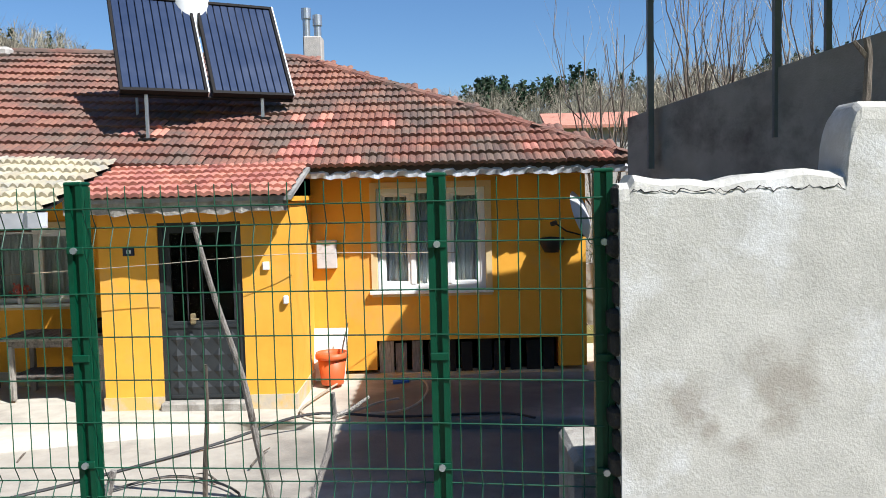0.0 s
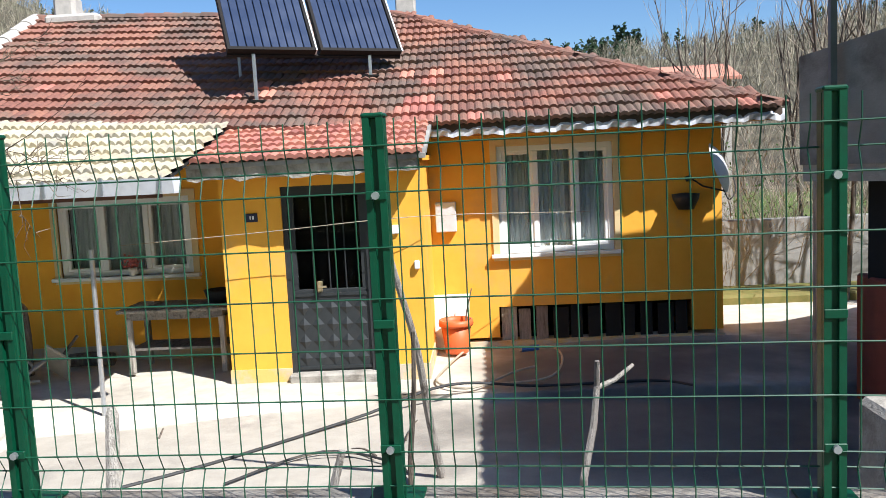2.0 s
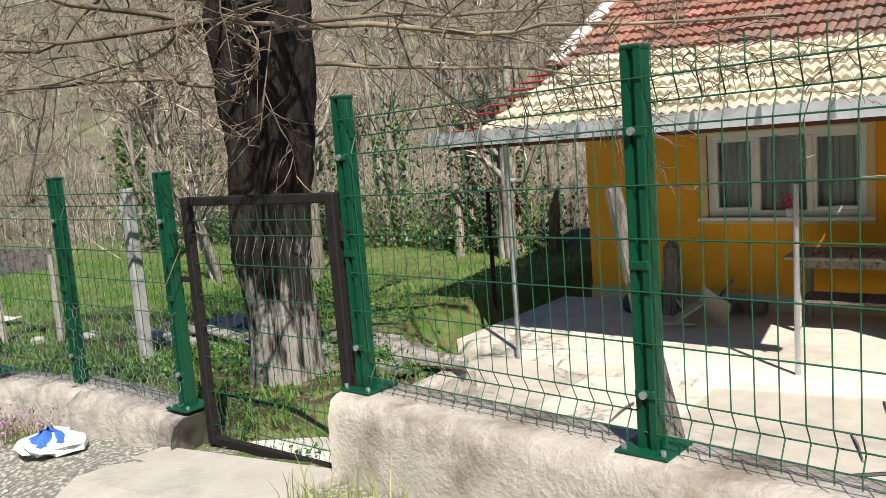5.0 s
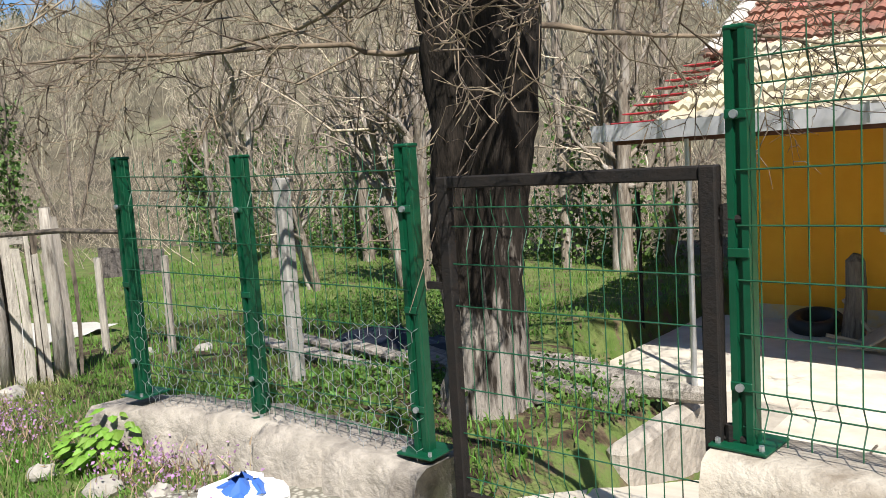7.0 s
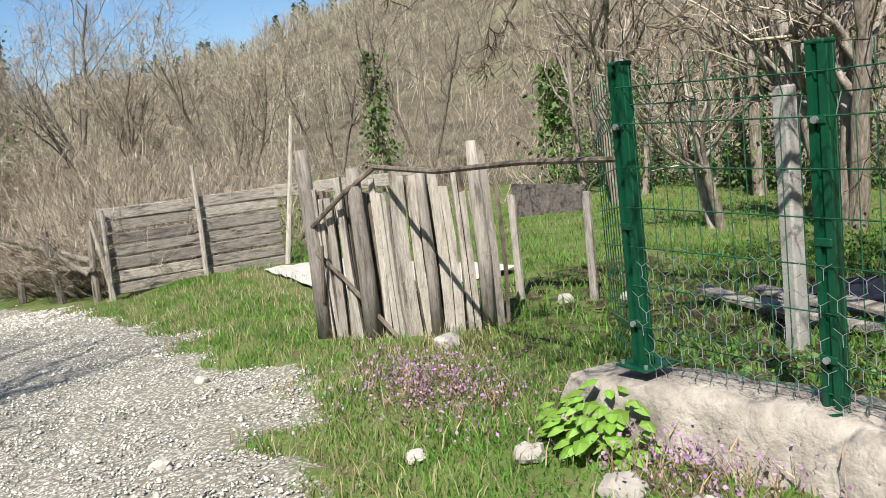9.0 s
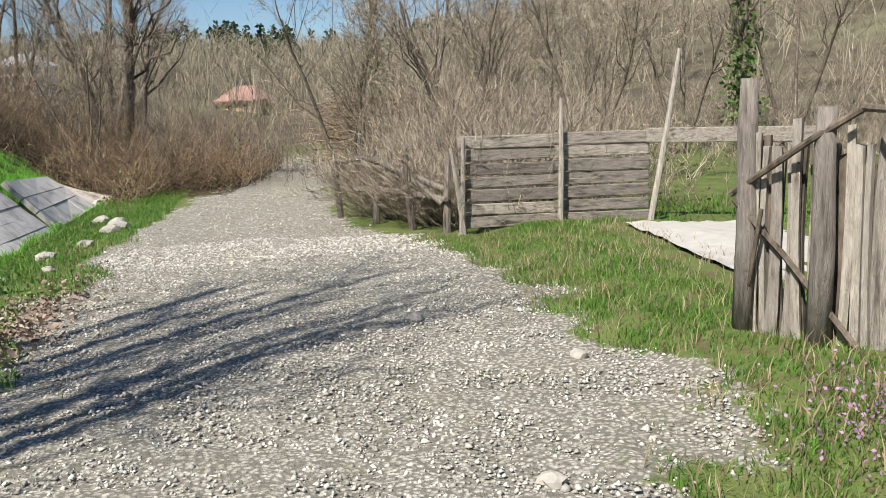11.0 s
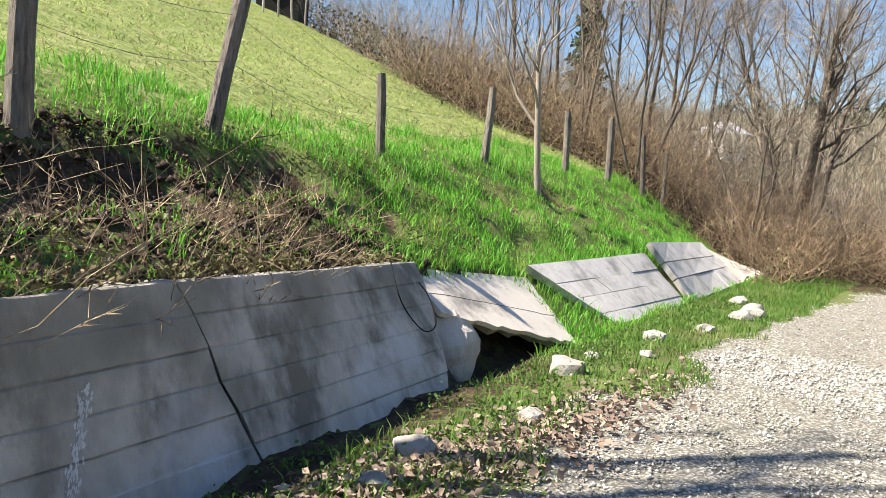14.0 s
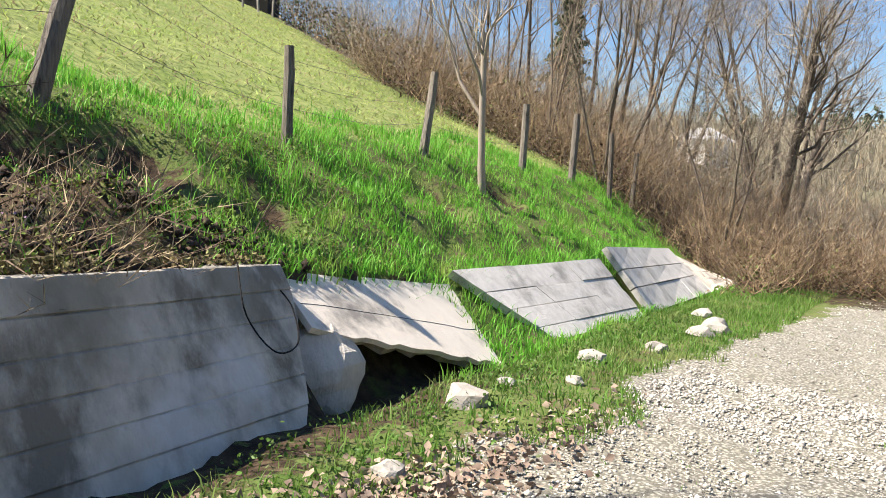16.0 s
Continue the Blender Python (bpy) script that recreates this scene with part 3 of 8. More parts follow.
def build_ground():
    xs = spaced(-34, 5, 0.2, -420, 420, 14)
    ys = spaced(-13, 13, 0.2, -420, 420, 14)
    gx, gy = np.meshgrid(xs, ys)
    gz = ground_z(gx, gy)
    rng = np.random.default_rng(4)
    gz = gz + rng.normal(0, 0.012, gz.shape) * (np.hypot(gx + 12, gy) < 30)
    clods = smooth01(1.5 - np.hypot((gx + 12.6) / 2.9, (gy + 4.9 - 0.30 * (-gx - 12.6)) / 0.95))
    gz = gz + rng.normal(0.0, 0.03, gz.shape) * clods * (gy < wall_top_y(gx) - 0.2)
    w, h = len(xs), len(ys)
    i = np.arange(w * h).reshape(h, w)
    faces = np.stack([i[:-1, :-1], i[:-1, 1:], i[1:, 1:], i[1:, :-1]], -1).reshape(-1, 4)
    ob = cloud("ground", np.stack([gx, gy, gz], -1).reshape(-1, 3), faces, ground_material(), "grassy valley ground with gravel lane and wooded hills", "ground", "structure", True)
    r = np.hypot(gx + 7, gy - 2)
    dirt = smooth01(1.7 - np.hypot((gx + 12.8) / 3.2, (gy + 4.9 - 0.30 * (-gx - 12.8)) / 1.0)) * (0.75 + 0.25 * np.sin(gx * 4 + gy * 3) * np.sin(gy * 5 - gx))
    dirt = np.maximum(dirt, 0.75 * smooth01(1.4 - np.abs(gy - wall_foot_y(gx) - 0.3) / 0.4) * (gx < -7) * (gx > -18.6))
    for hx, hy, hr, hd in HOLLOWS:
        dirt = np.maximum(dirt, 1.1 * np.exp(-(np.hypot(gx - hx, gy - hy) / (hr * 1.2)) ** 2))
    dirt = np.maximum(dirt, ((gx < -15.8) & (gx > -18.7) & (gy < wall_foot_y(gx) - 0.05) & (gy > wall_top_y(gx))) * 1.0)
    dirt = np.maximum(dirt, 0.55 * ((gy > 3.9) & (gx < -7.3) & (gx > -14) & (gy < 7.5)))
    dirt = np.maximum(dirt, smooth01((-meadow_limit(gx, gy)) / 2.0) * (gy < -3) * 0.7)
    wood = smooth01((r - 32) / 14) * np.where((gy < -6) & (meadow_limit(gx, gy) > 0), 0, 1)
    wood = np.maximum(wood, smooth01((gy - 13) / 5) * (gx < -9))
    mown = smooth01((bank_y(gx) - gy) / 0.8) * smooth01(meadow_limit(gx, gy) / 1.5)
    col = np.stack([gravel_at(gx, gy) * (gx > -45), dirt, wood, mown], -1).reshape(-1, 4)
    att = ob.data.color_attributes.new("cover", "FLOAT_COLOR", "POINT")
    att.data.foreach_set("color", col.astype(np.float32).ravel())
    return ob


build_ground()


# ---- house ----
def wall_run(x0, x1, z0, z1, y0, y1, openings, b=None, mi=0):
    """A wall along x with rectangular openings (xa, xb, za, zb)."""
    b = b or Build()
    cuts = sorted({x0, x1, *[o[0] for o in openings], *[o[1] for o in openings]})
    for a, c in zip(cuts, cuts[1:]):
        holes = sorted([(o[2], o[3]) for o in openings if o[0] <= a and o[1] >= c])
        z = z0
        for lo, hi in holes:
            if lo > z:
                b.box((a, y0, z), (c, y1, lo), mi)
            z = hi
        if z < z1:
            b.box((a, y0, z), (c, y1, z1), mi)
    return b


def roof_z(x, y):
    return 2.0 + 0.52 * (y - 10.9) + 0.045 * max(0.0, -2.5 - x)


def tile_mesh(name, w, l, material, hump=0.026, thick=0.05, lip=0.045):
    prof = [(-0.5, 0.0), (-0.40, 0.75), (-0.27, 1.0), (-0.14, 0.7), (0.0, 0.05), (0.12, 0.7), (0.25, 1.0), (0.38, 0.75), (0.5, 0.0)]
    b, k = Build(), len(prof)
    vs = [(u * w, 0.0, h * hump + lip) for u, h in prof] + [(u * w, l, h * hump) for u, h in prof] + [(u * w, 0.0, h * hump + lip - thick) for u, h in prof]
    fs = [(i, i + 1, k + i + 1, k + i) for i in range(k - 1)] + [(2 * k + i, 2 * k + i + 1, i + 1, i) for i in range(k - 1)]
    return b.add(vs, fs).mesh(name, material, False)


def slope_pose(x, y, z, grade, jx=0.0):
    a = math.atan(grade)
    return pose(x, y, z, math.degrees(a) + random.uniform(-1.5, 1.5), random.uniform(-1.2, 1.2), random.uniform(-1.5, 1.5) + jx)


def tile_into(b_v, b_f, me, m):
    n = len(b_v)
    b_v += [tuple(m @ v.co) for v in me.vertices]
    b_f += [tuple(i + n for i in p.vertices) for p in me.polygons]


def ring(x0, x1, z0, z1, w, y0, y1):
    """A rectangular frame with a chamfered inner edge."""
    vs = []
    for y, i in ((y1, 0.0), (y0, 0.0), (y0, w - 0.008), (y0 + 0.008, w), (y1, w)):
        vs += [(x0 + i, y, z0 + i), (x1 - i, y, z0 + i), (x1 - i, y, z1 - i), (x0 + i, y, z1 - i)]
    fs = []
    for k in range(4):
        for c in range(4):
            d = (c + 1) % 4
            fs.append((4 * k + c, 4 * k + d, 4 * k + 4 + d, 4 * k + 4 + c))
    return Build().add(vs, fs)


def joined(b):
    """Welds the boxes of one wall into a single piece."""
    seen, remap, out = {}, [], []
    for p in b.v:
        key = tuple(round(c, 4) for c in p)
        if key not in seen:
            seen[key] = len(out)
            out.append(p)
        remap.append(seen[key])
    b.v, b.f = out, [tuple(remap[i] for i in f) for f in b.f]
    return b


def window_unit(parent, x0, x1, z0, z1, y, sill_z):
    """White frame of three lights with glass, a lace curtain behind it and a sill."""
    d0, d1, w = y - 0.02, y + 0.06, 0.075
    fr = ring(x0, x1, z0, z1, w, d0, d1)
    win = part("window", fr, PVC, parent, "white plastic window of three lights", at=None)
    a, c = x0 + (x1 - x0) * 0.33, x0 + (x1 - x0) * 0.66
    for m in (a, c):
        part("mullion", Build().box((m - 0.04, d0 - 0.005, z0 + w), (m + 0.04, d1, z1 - w), bevel=0.008), PVC, win)
    edges = [x0 + w, a - 0.04, a + 0.04, c - 0.04, c + 0.04, x1 - w]
    for i in range(3):
        l, r = edges[2 * i], edges[2 * i + 1]
        if i != 1:
            part("sash", ring(l, r, z0 + w, z1 - w, 0.042, d0 + 0.012, d1 - 0.01), PVC, win)
            l, r = l + 0.04, r - 0.04
        g = part("pane", Build().box((l, y + 0.02, z0 + w), (r, y + 0.026, z1 - w)), GLASS, win)
        g.visible_shadow = False
    vs, fs, n = [], [], 90
    for k in range(n + 1):
        x = x0 + w + (x1 - x0 - 2 * w) * k / n
        yy = y + 0.16 + 0.018 * math.sin(k * 0.9) + 0.01 * math.sin(k * 2.3)
        vs += [(x, yy, z0 + 0.06), (x, yy, z1 - 0.04)]
        if k:
            fs.append((2 * k - 2, 2 * k, 2 * k + 1, 2 * k - 1))
    part("curtain", Build().add(vs, fs), CURTAIN, win, "pale lace curtain behind the glass")
    part("sill", Build().box((x0 - 0.12, y - 0.14, sill_z - 0.05), (x1 + 0.10, y + 0.02, sill_z), bevel=0.008), WHITE, win, "white marble sill")
    return win


def build_house():
    house = thing("house", "single-storey yellow rendered house with mossy red tiled hip roof", "house")
    # walls
    w = wall_run(-1.85, 2.02, -0.9, 2.02, 11.5, 11.75, [(-0.93, 0.60, 0.24, 1.68), (-0.98, 1.62, -0.9, -0.48)])
    wl = wall_run(-8.72, -4.2, -0.80, 2.3, 11.5, 11.75, [(-7.0, -5.14, 0.18, 1.24)])
    gab = Build().add([(-8.72, 11.0, 2.02), (-8.72, 18.75, 2.02), (-8.72, 14.9, 4.30), (-8.55, 11.0, 2.02), (-8.55, 18.75, 2.02), (-8.55, 14.9, 4.30)], [(0, 2, 1), (3, 4, 5), (0, 3, 5, 2), (2, 5, 4, 1)])
    part("front_wall", joined(w), YELLOW, house, "yellow rendered wall")
    part("front_wall", joined(wl), ORANGE, house, "deep orange rendered wall")
    part("side_wall", Build().box((1.77, 11.75, -1.15), (2.02, 18.5, 2.02)), YELLOW, house)
    part("back_wall", Build().box((-8.72, 18.5, -1.15), (2.02, 18.75, 2.02)), YELLOW, house)
    part("side_wall", Build().box((-8.72, 11.75, -1.15), (-8.47, 18.5, 2.3)), ORANGE, house)
    part("gable", gab, ORANGE, house)
    bay = wall_run(-4.2, -1.85, -0.82, 1.54, 9.9, 10.12, [(-3.48, -2.46, -0.9, 1.32)])
    for a in (-4.2, -2.07):
        part("porch_side", Build().box((a, 10.12, -0.82), (a + 0.22, 11.5, 1.58)), YELLOW, house)
    part("porch_wall", joined(bay), YELLOW, house, "yellow porch wall in front of the door")
    pl = Build()
    pl.box((-4.215, 9.885, -1.15), (-3.48, 11.5, -0.82))
    pl.box((-2.46, 9.885, -1.15), (-1.835, 11.5, -0.82))
    pl.box((-8.735, 11.485, -1.15), (-4.215, 11.75, -0.80))
    pl.box((-1.835, 11.485, -1.15), (2.035, 11.75, -0.955))
    part("plinth", pl, PLINTH, house, "stained plinth with peeling paint")
    part("door_step", Build().box((-3.50, 9.80, -1.1), (-2.44, 10.15, -0.885), bevel=0.02), CONC_LIGHT, house)
    # Unlit rooms are painted: these walls are near-black instead of a wall colour.
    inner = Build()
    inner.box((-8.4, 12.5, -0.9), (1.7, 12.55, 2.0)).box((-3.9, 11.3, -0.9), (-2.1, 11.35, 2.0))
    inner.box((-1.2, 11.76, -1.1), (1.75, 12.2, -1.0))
    part("inner_wall", inner, DARK, house, "inner walls behind the windows, coloured near-black as room shade")
    # window surrounds
    window_unit(house, -0.93, 0.60, 0.24, 1.68, 11.55, 0.24)
    window_unit(house, -7.0, -5.14, 0.18, 1.24, 11.55, 0.18)
    for x0, x1, z0, z1 in ((-0.93, 0.60, 0.24, 1.68), (-7.0, -5.14, 0.18, 1.24)):
        part("window_surround", ring(x0 - 0.09, x1 + 0.09, z0 - 0.09, z1 + 0.09, 0.09, 11.475, 11.53), SURROUND, house, "cream painted window surround")
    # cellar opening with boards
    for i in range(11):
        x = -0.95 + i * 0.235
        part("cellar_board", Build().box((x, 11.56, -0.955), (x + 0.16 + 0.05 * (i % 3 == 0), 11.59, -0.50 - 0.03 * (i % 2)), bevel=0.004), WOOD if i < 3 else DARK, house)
    # front door
    dr = Build().box((-3.48, 9.93, -0.885), (-3.42, 10.03, 1.32)).box((-2.52, 9.93, -0.885), (-2.46, 10.03, 1.32)).box((-3.42, 9.93, 1.26), (-2.52, 10.03, 1.32))
    door = part("door", dr, DARK_DOOR, house, "dark grey metal house door with glazed grille above")
    leaf = Build().box((-3.42, 9.96, -0.88), (-2.52, 10.0, 0.10), bevel=0.006)
    leaf.box((-3.42, 9.96, 0.10), (-3.35, 10.0, 1.26)).box((-2.59, 9.96, 0.10), (-2.52, 10.0, 1.26)).box((-3.35, 9.96, 1.19), (-2.59, 10.0, 1.26))
    part("leaf", leaf, DARK_DOOR, door)
    for i in range(5):
        for j in range(4):
            cx, cz, hw, hh = -3.31 + i * 0.17, -0.72 + j * 0.20, 0.075, 0.09
            part("pressed_panel", Build().add([(cx - hw, 9.957, cz), (cx, 9.957, cz - hh), (cx + hw, 9.957, cz), (cx, 9.957, cz + hh), (cx, 9.93, cz)], [(0, 1, 4), (1, 2, 4), (2, 3, 4), (3, 0, 4)]), DARK_DOOR, door)
    for z in (0.02, -0.855):
        part("panel_trim", Build().box((-3.40, 9.945, z), (-2.54, 9.96, z + 0.035)), DARK_DOOR, door)
    gl = part("door_pane", Build().box((-3.35, 9.985, 0.10), (-2.59, 9.992, 1.19)), GLASS, door)
    gl.visible_shadow = False
    for i in range(3):
        x = -3.16 + i * 0.19
        part("grille_bar", Build().tube([(x, 9.975, 0.10), (x, 9.975, 1.19)], 0.008, 6), DARK_DOOR, door)
    part("handle", Build().box((-3.12, 9.90, 0.07), (-3.06, 9.96, 0.20), bevel=0.01).tube([(-3.09, 9.90, 0.14), (-3.09, 9.86, 0.14), (-3.00, 9.86, 0.14)], 0.012, 8), mat("brass", (0.6, 0.5, 0.3), (0.5, 0.4, 0.25), 9, 0.35, 0, 30, metal=0.8), door, "brass door handle")
    # roof decks
    rx, ry = -2.5, 14.9
    deck = Build()
    A, B_ = (-8.85, 10.9, roof_z(-8.85, 10.9)), (2.6, 10.9, roof_z(2.6, 10.9))
    R0, R1 = (-8.85, ry, roof_z(-8.85, ry)), (rx, ry, roof_z(rx, ry))
    M0 = (rx, 10.9, roof_z(rx, 10.9))
    C, D = (2.6, 18.9, 2.0), (-8.85, 18.9, 2.28)
    deck.add([A, M0, B_, R1, R0, C, D], [(0, 1, 3, 4), (1, 2, 3), (2, 5, 3), (3, 5, 6, 4)])
    deck.v = [(x, y, z - 0.02) for x, y, z in deck.v]
    n = len(deck.v)
    deck.v += [(x, y, z - 0.10) for x, y, z in deck.v]
    deck.add([], [])
    deck.f += [(n + 3, n + 1, n + 0, n + 4)[::1], (n + 3, n + 2, n + 1), (0, n, n + 1, 1), (1, n + 1, n + 2, 2), (2, n + 2, n + 5, 5), (6, n + 6, n, 0)]
    deck.m += [0] * 6
    roof = part("roof", deck, mat("roof_deck", (0.10, 0.07, 0.05), (0.07, 0.05, 0.04), 6), house, "hip roof of weathered red clay tiles")
    tm = tile_mesh("tile", 0.215, 0.34, TILE)
    tr = tile_mesh("tile", 0.215, 0.34, TILE_NEW)
    jv, jf = [], []
    rows, count = 15, 0
    for r in range(rows):
        y = 10.84 + r * 0.275
        for c in range(54):
            x = -8.78 + c * 0.211 + (0.1 if r % 2 else 0)
            if x > rx and y > ry - (x - rx) * (ry - 10.9) / 5.1 + 0.05 or x > 2.62:
                continue
            z = roof_z(x, y) + random.uniform(-0.004, 0.006)
            m = slope_pose(x, y, z, 0.52)
            red = random.random() < 0.03 or (-2.2 < x < -1.7 and random.random() < 0.7)
            if r < 6 and x > -8.3 and count < 290:
                part("tile", tr if red else tm, None, roof, at=m)
                count += 1
            else:
                tile_into(jv, jf, tm, m)
    # right-hand hip face
    for r in range(15):
        z0, x = 2.0 + r * 0.143, 2.66 - r * 0.345
        for c in range(40):
            y = 11.0 + c * 0.211
            if y < 10.9 + r * 0.275 + 0.1 or y > 18.9 - r * 0.275 - 0.1:
                continue
            tile_into(jv, jf, tm, pose(x, y, z0, 0, 0, 90) @ pose(0, 0, 0, 22.5))
    me = bpy.data.meshes.new("tile_field")
    me.from_pydata(jv, [], jf)
    me.materials.append(TILE_J)
    tagged(part("tile_field", me, None, roof), kind="stuff")
    # ridge and hip caps
    def caps(p, q, material, step=0.33, name="ridge_tile", rad=0.11):
        p, q = Vector(p), Vector(q)
        k = max(1, int((q - p).length / step))
        d = (q - p).normalized()
        side = d.cross(Vector((0, 0, 1))).normalized()
        up = side.cross(d)
        for i in range(k):
            a, e = p + (q - p) * (i / k) - d * 0.02, p + (q - p) * ((i + 1) / k) + d * 0.02
            vs = []
            for pt, rr in ((a, rad * 1.12), (e, rad * 0.92)):
                for s in range(6):
                    w_ = math.pi * s / 5
                    vs.append(pt + side * math.cos(w_) * rr + up * (math.sin(w_) * rr * 0.75 + random.uniform(0, 0.008)))
            part(name, Build().add(vs, [(s, s + 6, s + 7, s + 1) for s in range(5)] + [(0, 1, 2, 3, 4, 5)]), material, roof)
    caps((-8.85, ry, R0[2]), R1, TILE)
    caps((2.6, 10.95, 2.0), R1, TILE)
    caps((-8.83, 10.9, A[2] + 0.02), (-8.83, ry, R0[2] + 0.02), MORTAR, 0.4, "verge_mortar", 0.12)
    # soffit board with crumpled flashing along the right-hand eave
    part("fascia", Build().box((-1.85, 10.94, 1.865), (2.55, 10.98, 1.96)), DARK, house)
    vs, fs, n = [], [], 70
    for k in range(n + 1):
        x = -1.86 + 4.5 * k / n
        j = 0.012 * math.sin(k * 1.9) + 0.01 * math.sin(k * 0.7)
        vs += [(x, 10.90 + j, 1.83 + j), (x, 10.885 - j, 1.90 + 0.5 * j), (x, 10.93, 1.965)]
        if k:
            a = 3 * k
            fs += [(a - 3, a, a + 1, a - 2), (a - 2, a + 1, a + 2, a - 1)]
    part("eave_flashing", Build().add(vs, fs), TIN, house, "crumpled sheet-metal eave flashing")
    part("soffit", Build().box((-1.85, 10.93, 1.84), (2.55, 11.5, 1.862)), mat("soffit_paint", (0.35, 0.18, 0.05), (0.28, 0.14, 0.04), 6), house)
    # porch roof
    porch = part("porch_roof", Build().prism([(-4.35, 9.42, 1.62), (-1.74, 9.42, 1.62), (-1.74, 10.95, 2.02), (-4.35, 10.95, 2.02)], (0, 0, -0.05)), CONC, house, "porch roof of newer red tiles")
    for r in range(6):
        for c in range(12):
            y = 9.38 + r * 0.27
            part("tile", tr, None, porch, at=slope_pose(-4.22 + c * 0.213, y, 1.635 + (y - 9.42) * 0.262, 0.262))
    bm_ = Build()
    n, vs, fs = 26, [], []
    for k in range(n + 1):
        x = -4.40 + 2.56 * k / n
        a, c = random.uniform(-0.015, 0.015), random.uniform(-0.03, 0.02)
        vs += [(x, 9.47 + a, 1.44 + c), (x, 9.46 + a, 1.61), (x, 9.75, 1.61), (x, 9.75, 1.44)]
        if k:
            for s in range(4):
                t_ = (s + 1) % 4
                fs.append((4 * k - 4 + s, 4 * k - 4 + t_, 4 * k + t_, 4 * k + s))
    fs += [(3, 2, 1, 0), (4 * n, 4 * n + 1, 4 * n + 2, 4 * n + 3)]
    part("porch_beam", bm_.add(vs, fs), CONC_LIGHT, house, "crumbling pale concrete porch beam")
    part("porch_soffit", Build().box((-4.3, 9.75, 1.55), (-1.8, 11.4, 1.61)), ORANGE, house)
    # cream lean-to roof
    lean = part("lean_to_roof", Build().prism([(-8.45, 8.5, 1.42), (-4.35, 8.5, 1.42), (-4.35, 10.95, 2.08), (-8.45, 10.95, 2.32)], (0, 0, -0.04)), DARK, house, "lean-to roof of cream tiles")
    tc = tile_mesh("tile", 0.21, 0.40, TILE_CREAM, 0.055, 0.06, 0.05)
    for r in range(7):
        for c in range(20):
            x, y = -8.34 + c * 0.206, 8.46 + r * 0.36
            g = 0.27 + 0.023 * max(0, -4.35 - x)
            part("tile", tc, None, lean, at=slope_pose(x, y, 1.44 + (y - 8.5) * g, g))
    for i in range(9):
        y = 8.35 + i * 0.26
        z = 1.47 + (y - 8.5) * 0.36
        part("verge_flashing", Build().box((-8.98, y, z), (-8.40, y + 0.29, z + 0.015), bevel=0.005), RED_TIN, lean, "red sheet-metal verge")
    gt = Build().prism([(-9.05, 8.36, 1.34), (-9.05, 8.52, 1.34), (-9.05, 8.54, 1.50), (-9.05, 8.52, 1.50), (-9.05, 8.50, 1.36), (-9.05, 8.38, 1.36), (-9.05, 8.34, 1.50), (-9.05, 8.32, 1.50)], (4.92, 0, 0))
    gut = part("gutter", gt, TIN, house, "grey tin gutter along the lean-to")
    for i in range(9):
        x = -8.9 + i * 0.58
        part("gutter_bracket", Build().box((x, 8.31, 1.35), (x + 0.025, 8.33, 1.52)), STEEL, gut)
    part("lean_to_beam", Build().box((-8.9, 8.54, 1.30), (-4.35, 8.62, 1.40)), mat("brown_beam", (0.12, 0.05, 0.03), (0.09, 0.04, 0.025), 6), house)
    part("lean_to_post", Build().tube([(-8.16, 8.56, -1.1), (-8.16, 8.56, 1.32)], 0.03, 10), STEEL, house, "thin steel post under the lean-to")
    # chimneys
    ch = part("chimney", Build().box((-2.55, 15.6, 3.4), (-2.2, 15.95, 4.62), bevel=0.02), MORTAR, house, "pale rendered chimney with two tin flues")
    for dx, h in ((0.06, 0.55), (0.27, 0.42)):
        part("flue", Build().lathe([(0.07, 0), (0.07, h - 0.2), (0.09, h - 0.2), (0.09, h), (0.0, h)], (-2.55 + dx, 15.7, 4.6), 14), STEEL, ch)
    part("chimney", Build().box((-8.45, 14.75, 4.1), (-8.05, 15.1, 4.72), bevel=0.06).box((-8.55, 14.6, 4.2), (-7.6, 15.2, 4.38), bevel=0.05), MORTAR, house, "squat white chimney on the ridge")
    # fittings on the wall
    part("meter_box", Build().box((-1.78, 11.40, 0.58), (-1.5, 11.5, 0.98), bevel=0.01), TIN, house)
    part("house_number", Build().box((-3.90, 9.885, 0.93), (-3.76, 9.90, 1.03), bevel=0.004), mat("plate", (0.02, 0.025, 0.05), (0.03, 0.03, 0.06), 6, 0.4), house, "small dark number plate")
    part("number_mark", Build().box((-3.85, 9.88, 0.96), (-3.835, 9.885, 1.0)).box((-3.82, 9.88, 0.96), (-3.80, 9.885, 1.0)), WHITE, house)
    part("switch_box", Build().box((-2.20, 9.86, 0.72), (-2.12, 9.9, 0.82), bevel=0.006), WHITE, house)
    part("wall_tap", Build().box((-1.96, 9.84, 0.30), (-1.90, 9.9, 0.40), bevel=0.01), WHITE, house)
    return house


